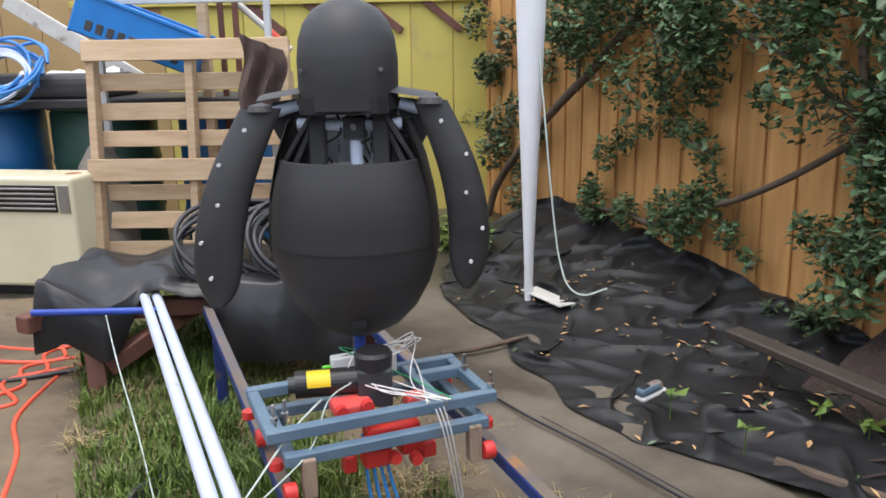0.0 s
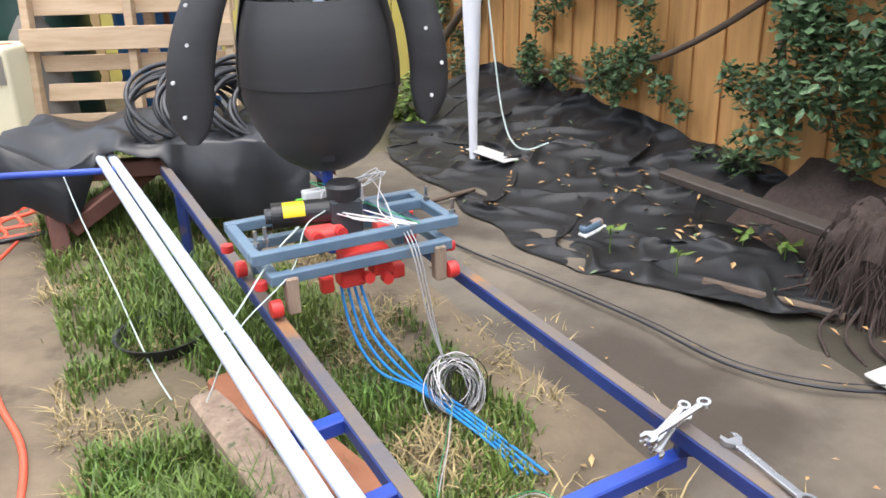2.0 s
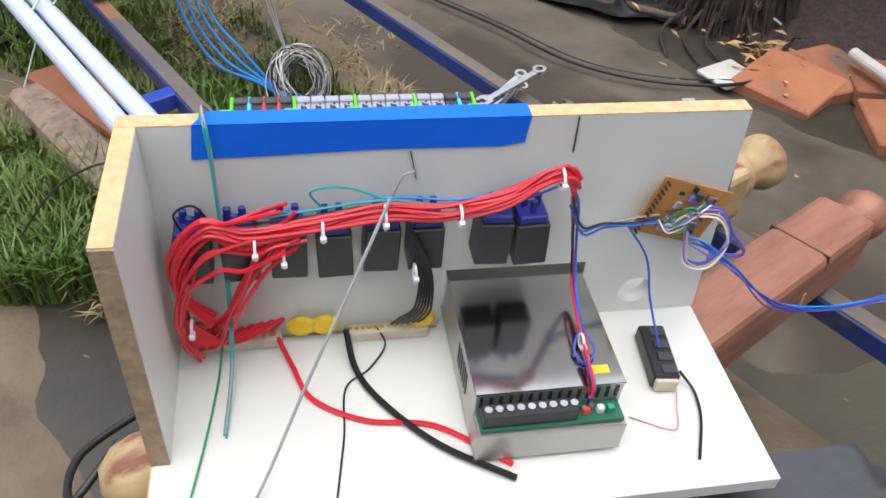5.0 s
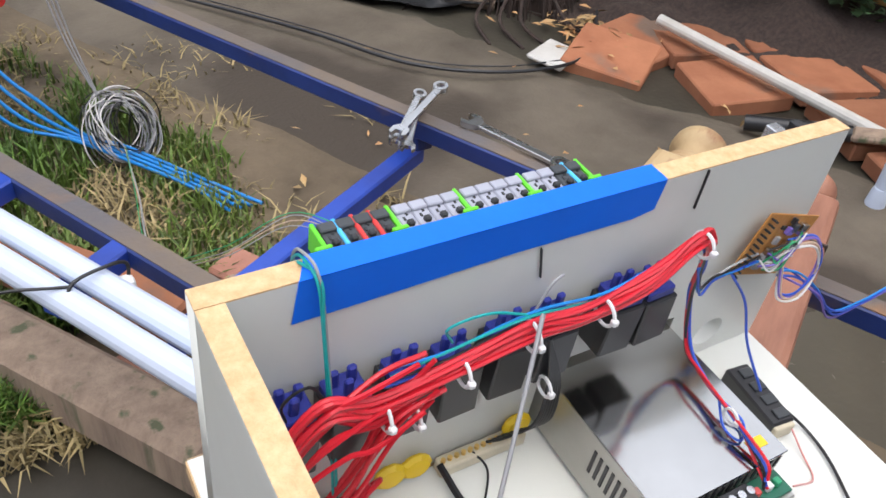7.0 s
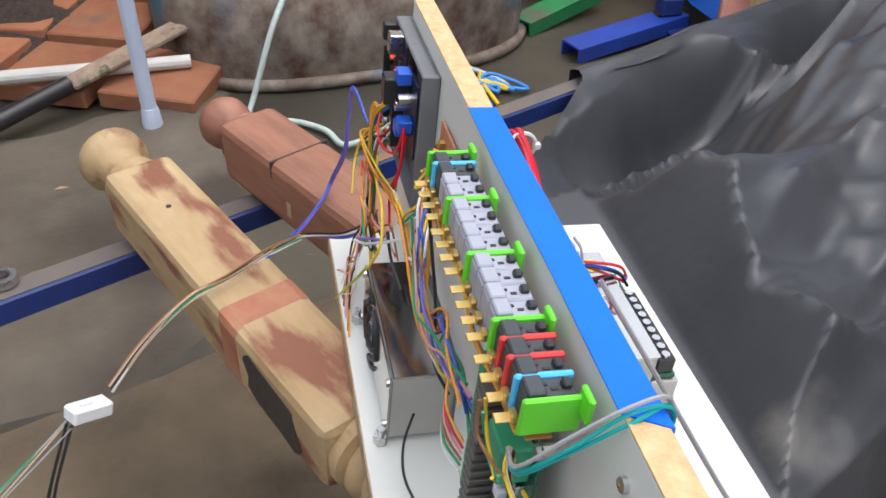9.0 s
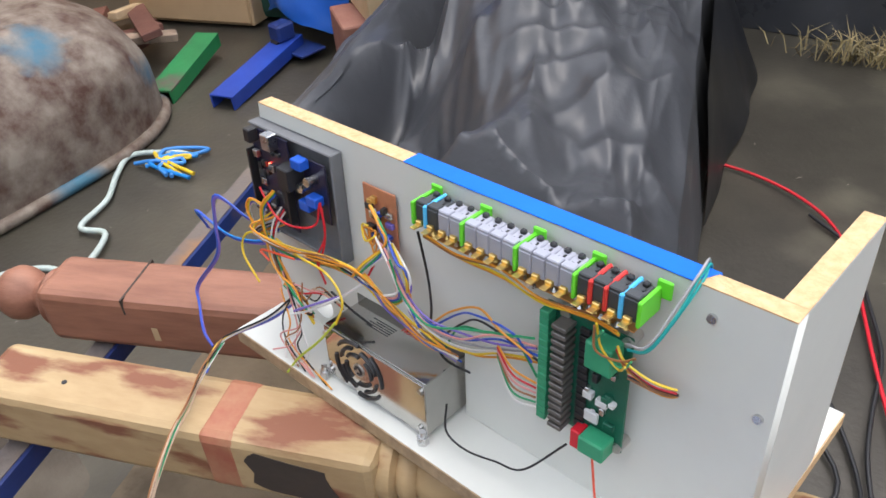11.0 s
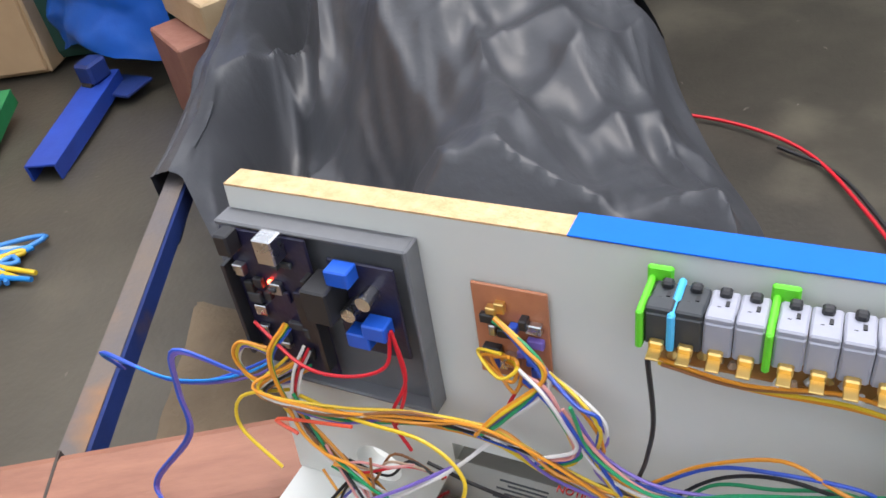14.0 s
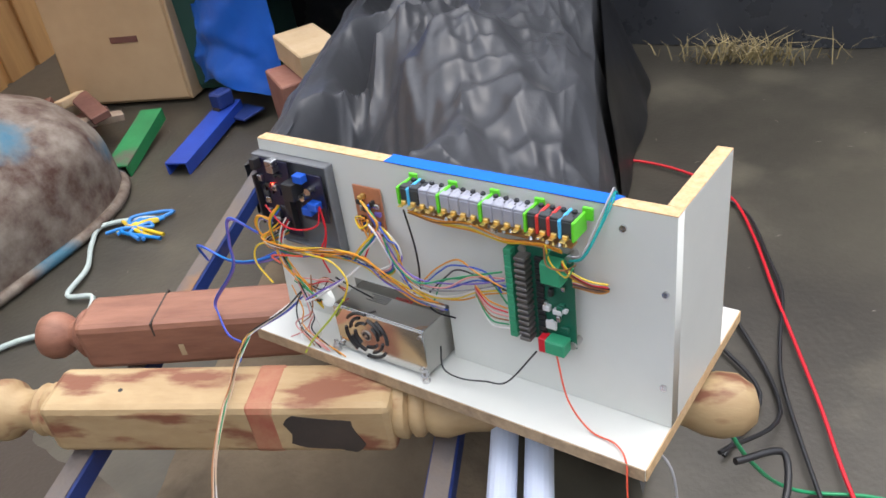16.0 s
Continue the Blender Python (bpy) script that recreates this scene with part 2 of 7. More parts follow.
M_RAG = mat("brown_rag", (0.10, 0.065, 0.055), (0.07, 0.045, 0.04), 12, 0.9, bump=0.6, fine=90)
M_SHELF = mat("dark_shelf", (0.03, 0.03, 0.035), (0.05, 0.05, 0.055), 5, 0.6, bump=0.2)
M_BLUEDRUM = mat("blue_drum_plastic", (0.02, 0.16, 0.42), (0.02, 0.13, 0.34), 3, 0.4, bump=0.05)
M_TANWALL = mat("tan_wall_board", (0.48, 0.33, 0.16), (0.40, 0.27, 0.12), 2, 0.75, bump=0.2)
M_WHITEPAINT = mat("weathered_white_paint", (0.62, 0.61, 0.58), (0.50, 0.48, 0.44), 8, 0.6, bump=0.3, dirt=(0.3, 0.25, 0.2), dirt_scale=9, dirt_at=0.66)
M_PALEWOOD = mat("pale_cut_wood", (0.55, 0.42, 0.26), (0.45, 0.32, 0.18), 9, 0.75, bump=0.3)
WIRE = {n: plain("wire_" + n, c, 0.4) for n, c in dict(red=(0.62, 0.015, 0.03), black=(0.012, 0.012, 0.014), white=(0.72, 0.70, 0.68), blue=(0.03, 0.09, 0.50), green=(0.02, 0.30, 0.12), teal=(0.01, 0.34, 0.33), yellow=(0.72, 0.50, 0.03), orange=(0.74, 0.30, 0.03), purple=(0.20, 0.14, 0.50), grey=(0.32, 0.32, 0.33), brown=(0.30, 0.13, 0.05), tan=(0.52, 0.38, 0.27), lime=(0.42, 0.52, 0.04), pink=(0.66, 0.30, 0.28), coral=(0.75, 0.10, 0.05), brightblue=(0.01, 0.22, 0.62)).items()}


# ---- mesh helpers ----
def part(name, bm, material, parent=None, label="", smooth=False):
    """Links a bmesh (or a mesh) as one object, under a thing if one is given."""
    if isinstance(bm, bmesh.types.BMesh):
        me = bpy.data.meshes.new(name)
        bmesh.ops.recalc_face_normals(bm, faces=bm.faces)
        bm.to_mesh(me)
        bm.free()
    else:
        me = bm
    me.materials.clear()
    me.materials.append(material)
    if smooth:
        me.polygons.foreach_set("use_smooth", [True] * len(me.polygons))
        me.update()
        me.set_sharp_from_angle(angle=radians(50))
    ob = new(name, me)
    if parent is not None:
        ob.parent = parent
    if label:
        ob["label"] = label
    return ob


def thing(name, label, category, m=None, group="", kind=""):
    e = new(name)
    e.empty_display_size = 0.05
    if m is not None:
        e.matrix_world = m
    return tagged(e, label, category, group, kind)


def cuboid(size, at=(0, 0, 0), bevel=0.0, bm=None, m=None, segs=1):
    """A box with its middle at `at`, edges rounded by `bevel`."""
    b = bm or bmesh.new()
    r = bmesh.ops.create_cube(b, size=1.0, matrix=(m or Matrix()) @ Matrix.Translation(at) @ Matrix.Diagonal((*size, 1)))
    if bevel:
        es = list({e for v in r["verts"] for e in v.link_edges})
        bmesh.ops.bevel(b, geom=es, offset=bevel, segments=segs, affect="EDGES", profile=0.5)
    return b


def rod(a, c, r, seg=12, bm=None, r2=None):
    """A straight round bar from a to c."""
    a, c = Vector(a), Vector(c)
    b = bm or bmesh.new()
    m = Matrix.Translation((a + c) / 2) @ (c - a).to_track_quat("Z", "Y").to_matrix().to_4x4()
    bmesh.ops.create_cone(b, cap_ends=True, segments=seg, radius1=r, radius2=r if r2 is None else r2, depth=(c - a).length, matrix=m)
    return b


def beam(a, c, w, h, bevel=0.002, bm=None, up=(0, 0, 1)):
    """A square bar from a to c, w wide and h high."""
    a, c = Vector(a), Vector(c)
    d = (c - a).normalized()
    side = Vector(up).cross(d).normalized()
    top = d.cross(side)
    m = Matrix((side, d, top)).transposed().to_4x4()
    m.translation = (a + c) / 2
    return cuboid((w, (c - a).length, h), (0, 0, 0), bevel, bm, m)


def lathe(profile, seg=24, bm=None, m=None):
    """A turned form: profile rows of (radius, height)."""
    b = bm or bmesh.new()
    m = m or Matrix()
    rings = []
    for r, z in profile:
        rings.append([b.verts.new(m @ Vector((r * math.cos(k * math.tau / seg), r * math.sin(k * math.tau / seg), z))) for k in range(seg)])
    for p, q in zip(rings, rings[1:]):
        for k in range(seg):
            b.faces.new((p[k], p[(k + 1) % seg], q[(k + 1) % seg], q[k]))
    b.faces.new(rings[0][::-1])
    b.faces.new(rings[-1])
    return b


def smooth_line(pts, n=6):
    pts = [Vector(p) for p in pts]
    if len(pts) < 3:
        return [pts[0].lerp(pts[-1], k / 4) for k in range(5)]
    ext = [2 * pts[0] - pts[1], *pts, 2 * pts[-1] - pts[-2]]
    out = []
    for a, b, c, d in zip(ext, ext[1:], ext[2:], ext[3:]):
        for k in range(n):
            t = k / n
            out.append(0.5 * (2 * b + (c - a) * t + (2 * a - 5 * b + 4 * c - d) * t * t + (3 * b - a - 3 * c + d) * t ** 3))
    out.append(pts[-1])
    return out


def tube(pts, r, seg=6, n=6, bm=None, straight=False):
    """A round cord along a smooth line through pts."""
    b = bm or bmesh.new()
    line = [Vector(p) for p in pts] if straight else smooth_line(pts, n)
    up = Vector((0.13, 0.21, 0.97))
    last = None
    for k, p in enumerate(line):
        d = (line[min(k + 1, len(line) - 1)] - line[max(k - 1, 0)])
        if d.length < 1e-7:
            continue
        d.normalize()
        side = up.cross(d)
        if side.length < 1e-3:
            side = Vector((1, 0, 0)).cross(d)
        side.normalize()
        top = d.cross(side)
        up = top
        ring = [b.verts.new(p + r * (math.cos(j * math.tau / seg) * side + math.sin(j * math.tau / seg) * top)) for j in range(seg)]
        if last:
            for j in range(seg):
                b.faces.new((last[j], last[(j + 1) % seg], ring[(j + 1) % seg], ring[j]))
        else:
            b.faces.new(ring[::-1])
        last = ring
    b.faces.new(last)
    return b


def sheet(nu, nv, f, bm=None):
    """A skin of nu x nv cells; f(u, v) gives its places."""
    me = bpy.data.meshes.new("skin")
    vs = [tuple(f(i / nu, j / nv)) for j in range(nv + 1) for i in range(nu + 1)]
    fs = [(j * (nu + 1) + i, j * (nu + 1) + i + 1, (j + 1) * (nu + 1) + i + 1, (j + 1) * (nu + 1) + i) for j in range(nv) for i in range(nu)]
    me.from_pydata(vs, [], fs)
    return me


def outline(loops, depth):
    """A flat plate cut along closed outlines (the first is the rim, the others holes), in x and y, `depth` thick."""
    cu = bpy.data.curves.new("cut", "CURVE")
    cu.dimensions, cu.fill_mode, cu.extrude = "2D", "BOTH", depth / 2
    for pts in loops:
        sp = cu.splines.new("POLY")
        sp.points.add(len(pts) - 1)
        for q, p in zip(sp.points, pts):
            q.co = (p[0], p[1], 0, 1)
        sp.use_cyclic_u = True
    ob = bpy.data.objects.new("cut", cu)
    scene.collection.objects.link(ob)
    me = bpy.data.meshes.new_from_object(ob.evaluated_get(bpy.context.evaluated_depsgraph_get()))
    bpy.data.objects.remove(ob)
    return me


def ring(cx, cy, r, n=20):
    return [(cx + r * math.cos(k * math.tau / n), cy + r * math.sin(k * math.tau / n)) for k in range(n)]


def fold(x, y, s=1.0, seed=0.0):
    """Crumpled folds: facets that meet in creases at two sizes, about -1 to 1."""
    w = Vector((noise.noise(Vector((x * s * 0.6, y * s * 0.6, seed))), noise.noise(Vector((x * s * 0.6, y * s * 0.6, seed + 9))), 0))
    v = Vector((x * s + seed, y * s - seed, seed * 0.37)) + w * 0.9
    d = noise.voronoi(v)[0]
    e = noise.voronoi(v * 2.6 + Vector((3.1, 1.7, 0)))[0]
    return 1.1 * (d[1] - d[0]) * 1.4 - 0.75 + 0.45 * (e[1] - e[0]) + 0.5 * w.x


def settle(P, excess, pinned, low, steps=150, weight=0.0007, bend=0.12):
    """Lets a grid of cloth, `excess` longer than it lies, fall and crumple onto the heights `low`; returns its places."""
    links = []
    for axis in (0, 1):
        n = P.shape[axis]
        for hop, stiff, k in ((1, 1.0, excess), (2, bend, excess)):
            for start in range(2):
                i = np.array([c for c in range(n - hop) if (c // hop) % 2 == start])
                if axis == 0:
                    a, b = (i, slice(None)), (i + hop, slice(None))
                else:
                    a, b = (slice(None), i), (slice(None), i + hop)
                links.append((a, b, np.linalg.norm(P[b] - P[a], axis=2) * k, stiff, hop == 2))
    n = P.shape[0]
    for start in range(2):
        i = np.arange(start, n - 1, 2)[:, None]
        c = np.arange(P.shape[1] - 1)[None, :]
        for a, b in (((i, c), (i + 1, c + 1)), ((i, c + 1), (i + 1, c))):
            links.append((a, b, np.linalg.norm(P[b] - P[a], axis=2) * excess, 0.35, False))
    rng = np.random.default_rng(5)
    home = P[pinned].copy()
    P = P + rng.normal(0, 0.0015, P.shape) * np.array((0.3, 0.3, 1.0))
    old = P.copy()
    for step in range(steps):
        P, old = P + (P - old) * 0.93 - np.array((0, 0, weight)), P.copy()
        for _ in range(5):
            for a, b, rest, stiff, push in links:
                d = P[b] - P[a]
                l = np.linalg.norm(d, axis=2) + 1e-9
                m = (l - rest) / l * 0.5 * stiff
                if push:
                    m = np.minimum(m, 0)
                P[a] += d * m[..., None]
                P[b] -= d * m[..., None]
            P[pinned] = home
            z = low(P[..., 0], P[..., 1])
            hit = P[..., 2] < z
            P[..., 2] = np.where(hit, z, P[..., 2])
        old[..., :2] = np.where(hit[..., None], 0.3 * old[..., :2] + 0.7 * P[..., :2], old[..., :2])
    return P


def cloth_mesh(P):
    nv, nu = P.shape[0] - 1, P.shape[1] - 1
    return sheet(nu, nv, lambda u, v: P[round(v * nv), round(u * nu)].tolist())


# board frame: x along the upright panel, y towards the flag side, z up from the base's top
BOARD = Matrix(((0.9998, 0.0, 0.0175, 0.0), (0.0012, 0.9976, -0.0697, 0.0), (-0.0174, 0.0698, 0.9974, 0.0), (0, 0, 0, 1)))
BOARD.translation = Vector((0.24, 0, 0.4)) - BOARD.to_3x3() @ Vector((0.24, 0, 0))


def rail_x(y, q):
    """x of a line along the rails at y; q names the line."""
    return q - 0.491 * (y - 0.4)


GROUND = 0.016

# ---- ground ----
def ground_height(x, y):
    z = GROUND + 0.012 * noise.noise(Vector((x * 1.3, y * 1.3, 0))) + 0.004 * noise.noise(Vector((x * 6, y * 6, 2)))
    return z


def ground_mesh():
    ticks = [-60, -25, -10, -6] + [-4 + 0.08 * k for k in range(101)] + [6, 10, 25, 60]
    me = bpy.data.meshes.new("ground")
    n = len(ticks)
    vs = [(x, y, ground_height(x, y)) for y in ticks for x in ticks]
    fs = [(j * n + i, j * n + i + 1, (j + 1) * n + i + 1, (j + 1) * n + i) for j in range(n - 1) for i in range(n - 1)]
    me.from_pydata(vs, [], fs)
    return me


M_GROUND = mat("damp_brown_ground", (0.084, 0.075, 0.056), (0.033, 0.0285, 0.022), 1.8, 0.42, bump=0.22, fine=90, dirt=(0.108, 0.096, 0.070), dirt_scale=2.6, dirt_at=0.60)
M_SOIL = mat("grassy_soil", (0.10, 0.08, 0.048), (0.17, 0.13, 0.08), 5, 0.95, bump=0.7, fine=60, dirt=(0.08, 0.07, 0.03), dirt_scale=8, dirt_at=0.55)
M_SAND = mat("sandy_soil", (0.205, 0.155, 0.10), (0.085, 0.065, 0.043), 2.6, 0.95, bump=0.6, fine=90, dirt=(0.075, 0.057, 0.037), dirt_scale=4.5, dirt_at=0.60)
tagged(part("ground", ground_mesh(), M_GROUND, smooth=True), "damp brown concrete yard with dirt stains", "ground", kind="structure")


def patch(name, q0, q1, y0, y1, lift, material, label, category, wob=0.12, rough=1.0):
    """A strip of ground laid along the rails with an uneven rim."""
    def f(u, v):
        y = y0 + (y1 - y0) * v
        a, c = q0 + wob * noise.noise(Vector((y * 2.1, q0 * 9, 0))), q1 + wob * noise.noise(Vector((y * 2.1, q1 * 9, 4)))
        x = rail_x(y, a + (c - a) * u)
        rim = min(u * (q1 - q0), (1 - u) * (q1 - q0), v * (y1 - y0), (1 - v) * (y1 - y0)) * 7
        wear = 0.014 * noise.noise(Vector((x * 5, y * 5, q0))) + 0.006 * noise.noise(Vector((x * 17, y * 17, q0)))
        return x, y, ground_height(x, y) - 0.010 + (lift + 0.010) * min(1, rim) + rough * wear * (1 - 0.75 * min(1, rim * 0.6))
    return tagged(part(name, sheet(40, 110, f), material, smooth=True), label, category, kind="structure")


patch("soil", -0.50, 0.64, 0.60, 5.0, 0.010, M_SOIL, "bare grassy soil between the rails", "soil", 0.12, 0.4)
patch("sandy_slab", 0.02, 0.77, -0.45, 0.74, 0.024, M_SAND, "worn tan concrete slab between the rails", "slab", 0.05, 0.25)
patch("bare_earth", -1.60, -0.22, 0.0, 3.4, 0.012, M_SAND, "trodden tan earth beside the grass", "soil", 0.16)
patch("sandy_verge", 0.50, 0.90, 0.55, 3.2, 0.016, M_SAND, "pale sandy soil beside the rail", "soil", 0.08)
patch("pavement", 0.70, 1.62, 0.15, 3.6, 0.018, M_PATH, "worn brown earth and concrete path strip", "path", 0.03)


def blades(name, count, place, h, material, label, seed, lean=0.5):
    """Grass as one mesh of narrow bent blades."""
    rnd = random.Random(seed)
    vs, fs = [], []
    for _ in range(count):
        p = place(rnd)
        if p is None:
            continue
        x, y, k = p
        z = ground_height(x, y) + 0.004
        a, hh = rnd.uniform(0, math.tau), h * k * rnd.uniform(0.5, 1.3)
        w = rnd.uniform(0.0012, 0.0028)
        dx, dy = math.cos(a), math.sin(a)
        b = lean * rnd.uniform(0.2, 1.4) * hh
        i = len(vs)
        vs += [(x - dy * w, y + dx * w, z), (x + dy * w, y - dx * w, z), (x + dx * b * 0.35 - dy * w, y + dy * b * 0.35 + dx * w, z + hh * 0.6), (x + dx * b * 0.35 + dy * w, y + dy * b * 0.35 - dx * w, z + hh * 0.6), (x + dx * b, y + dy * b, z + hh * (0.95 - 0.25 * rnd.random()))]
        fs += [(i, i + 1, i + 3, i + 2), (i + 2, i + 3, i + 4)]
    me = bpy.data.meshes.new(name)
    me.from_pydata(vs, [], fs)
    return tagged(part(name, me, material), label, "grass", kind="stuff")


def lawn(rnd):
    y = 0.50 + 3.5 * rnd.random() ** 1.5
    q = rnd.uniform(-0.40, 0.62)
    x = rail_x(y, q)
    d = noise.noise(Vector((x * 2.2, y * 2.2, 5))) + (0.45 if q < 0.12 else 0.30 - (q - 0.25) * 1.5) - (0.8 if q > 0.0 and y < 0.66 else 0)
    d += 0.55 * noise.noise(Vector((x * 6, y * 6, 8)))
    return (x, y, 0.40 + 1.1 * max(0, d)) if d > rnd.uniform(-0.15, 0.30) else None


def verge(rnd):
    y = 0.5 + 3.2 * rnd.random()
    x = rail_x(y, rnd.uniform(0.35, 1.0))
    return (x, y, 1) if noise.noise(Vector((x * 3, y * 3, 9))) > 0.1 else None


blades("grass", 42000, lawn, 0.085, M_GRASS, "long unmown green grass under the rails", 1)
def dry(rnd):
    y = 0.45 + 3.2 * rnd.random() ** 1.4
    x = rail_x(y, rnd.uniform(-0.45, 0.75))
    d = noise.noise(Vector((x * 4, y * 4, 21))) - (2 if y < 0.72 and x > rail_x(y, 0.02) else 0)
    return (x, y, 0.6 + d) if d > rnd.uniform(-0.05, 0.3) else None


blades("dry_grass", 24000, dry, 0.05, M_STRAW, "dry straw-coloured grass among the green", 2, 1.4)
blades("verge_straw", 3500, verge, 0.03, M_STRAW, "thin dry straw on the sandy verge", 3, 1.6)

# ---- fence ----
FENCE_A, FENCE_D = Vector((0.76, 4.1, 0)), Vector((0.4104, -0.9119, 0))
fence_turn = Matrix.Rotation(math.atan2(FENCE_D.y, FENCE_D.x), 4, "Z")
fence = thing("fence", "tall orange-stained timber paling fence behind creepers", "fence", kind="structure")
paling_mesh = bpy.data.meshes.new("paling")
bb = cuboid((0.15, 0.014, 1.75), (0, 0, 0.875), 0.003)
bb.to_mesh(paling_mesh)
bb.free()
paling_mesh.materials.append(M_FENCE)
cover_mesh = bpy.data.meshes.new("paling")
bb = cuboid((0.085, 0.014, 1.75), (0, 0, 0.875), 0.003)
bb.to_mesh(cover_mesh)
bb.free()
cover_mesh.materials.append(M_FENCE)
rnd = random.Random(11)
for k in range(-28, 46):
    s = k * 0.185
    for me, off, side in ((paling_mesh, 0.0, 0.0), (cover_mesh, 0.0925, -0.0145)):
        at = FENCE_A + FENCE_D * (s + off) + Vector((FENCE_D.y, -FENCE_D.x, 0)) * -side * -1
        ob = new("paling", me)
        ob.parent = fence
        ob.matrix_world = Matrix.Translation(at + Vector((0, 0, rnd.uniform(-0.02, 0.02)))) @ fence_turn @ pose(0, 0, 0, 0, rnd.uniform(-0.5, 0.5), 0)
for z in (0.35, 1.45):
    a = FENCE_A + FENCE_D * -5.2 + Vector((-FENCE_D.y, FENCE_D.x, 0)) * 0.04
    part("rail", beam(a + Vector((0, 0, z)), a + FENCE_D * 13.6 + Vector((0, 0, z)), 0.035, 0.07), M_FENCE, fence)


# ---- rails ----
for q in (0.622, 0.092):
    a, c = Vector((rail_x(2.35, q), 2.35, 0.288)), Vector((rail_x(-1.55, q), -1.55, 0.288))
    rail = thing("track_rail", "dark blue painted square steel rail with a rust-worn top", "rail", group="pair of track rails")
    part("bar", beam(a, c, 0.032, 0.032, 0.003), M_RAIL, rail)
    part("worn_top", beam(a + Vector((0, 0, 0.0165)), c + Vector((0, 0, 0.0165)), 0.027, 0.0015, 0), M_RAIL_TOP, rail, "rust and bare metal wearing strip")
    for y in (2.1, -1.2):
        x = rail_x(y, q)
        part("leg", cuboid((0.03, 0.03, 0.272), (x, y, 0.136), 0.002), M_RAIL, rail)
brace = thing("cross_brace", "bright blue steel brace bolted between the rails", "brace")
part("bar", beam((0.520, 0.640, 0.230), (0.055, 0.378, 0.230), 0.03, 0.03, 0.003), M_BLUE, brace)
part("upright", cuboid((0.030, 0.030, 0.028), (0.520, 0.632, 0.258), 0.002), M_RAIL, brace)
part("foot", cuboid((0.05, 0.05, 0.22), (0.17, 0.44, 0.126), 0.004), M_SLEEPER, brace, "grey timber foot")
clamp = thing("pipe_clamp", "blue steel stub and white plastic clip holding pipes", "clamp")
part("stub", beam((rail_x(0.50, 0.09), 0.50, 0.288), (-0.06, 0.43, 0.288), 0.03, 0.03, 0.003), M_BLUE, clamp)
part("clip", cuboid((0.03, 0.02, 0.022), (0.014, 0.40, 0.315), 0.006, segs=2), M_WHITE, clamp, "white plastic clip")
part("stub", beam((rail_x(0.70, 0.09), 0.70, 0.288), (-0.16, 0.63, 0.288), 0.03, 0.03, 0.003), M_BLUE, clamp)
PIPE_NEAR, PIPE_FAR = (0.180, -0.035), (-1.225, 2.60)
for k in range(2):
    p = tagged(part("pipe", rod((PIPE_NEAR[0] + 0.036 * k, PIPE_NEAR[1] + 0.018 * k, 0.326), (PIPE_FAR[0] + 0.045 * k, PIPE_FAR[1], 0.340), 0.0165, 16), M_PVC, smooth=False), "pale blue-white plastic pipe lying along the rail", "pipe", "pair of pale pipes")

# ---- control stand ----
stand = thing("control_stand", "white melamine chipboard stand on two wooden posts", "board", BOARD)
part("base_board", cuboid((0.532, 0.287, 0.0155), (0.267, -0.0715, -0.00825), 0.0006), M_MELAMINE, stand)
panel = outline([[(0, 0), (0.262, 0), (0.262, 0.074), (0.402, 0.074), (0.402, 0), (0.5336, 0), (0.516, 0.2424), (0, 0.2424)], ring(0.462, 0.03, 0.017)], 0.016)
panel.transform(Matrix.Rotation(math.pi / 2, 4, "X"))
part("upright_panel", panel, M_MELAMINE, stand)
part("end_panel", cuboid((0.016, 0.132, 0.2424), (0.008, -0.0745, 0.1212), 0.0006), M_MELAMINE, stand)
part("raw_edge", cuboid((0.516, 0.0158, 0.0012), (0.258, 0, 0.2431), 0), M_CHIP, stand, "raw tan chipboard edge")
part("raw_edge", cuboid((0.0158, 0.132, 0.0012), (0.008, -0.0745, 0.2431), 0), M_CHIP, stand, "raw tan chipboard edge")
part("raw_edge", cuboid((0.0155, 0.0012, 0.242), (0.008, -0.1412, 0.121), 0), M_CHIP_OLD, stand, "weathered brown chipboard edge")
part("raw_edge", cuboid((0.531, 0.0012, 0.0150), (0.267, 0.0726, -0.00825), 0), M_CHIP_OLD, stand, "weathered brown chipboard edge")
part("raw_edge", cuboid((0.0012, 0.286, 0.0150), (0.0004, -0.0715, -0.00825), 0), M_CHIP, stand, "raw tan chipboard edge")
for x, z in ((0.009, 0.161), (0.05, 0.222), (0.009, 0.05)):
    part("screw", rod((x, 0.0075, z), (x, 0.0105, z), 0.0035, 10), M_STEEL, stand)
tape = outline([[(0.056, 0.2445), (0.3216, 0.2445), (0.319, 0.219), (0.30, 0.2155), (0.20, 0.2165), (0.10, 0.2135), (0.052, 0.2125)]], 0.0008)
tape.transform(Matrix.Translation((0, -0.0089, 0)) @ Matrix.Rotation(math.pi / 2, 4, "X"))
tape_ob = thing("masking_tape", "bright blue tape folded over the panel's top edge", "tape", BOARD)
part("flap", tape, M_TAPE, tape_ob)
part("top_strip", outline([[(0.056, -0.0093), (0.3216, -0.0093), (0.3216, 0.0090), (0.25, 0.0096), (0.15, 0.0088), (0.066, 0.0093)]], 0.0008), M_TAPE, tape_ob).matrix_local = Matrix.Translation((0, 0, 0.2442))
for x0, z0, x1, z1 in ((0.224, 0.213, 0.230, 0.185), (0.362, 0.242, 0.363, 0.207)):
    tagged(part("pen_mark", beam((x0, -0.0084, z0), (x1, -0.0084, z1), 0.0008, 0.003, 0, up=(0, 1, 0.01)), M_BLACK), "black felt pen stroke on the white panel", "mark").matrix_world = BOARD
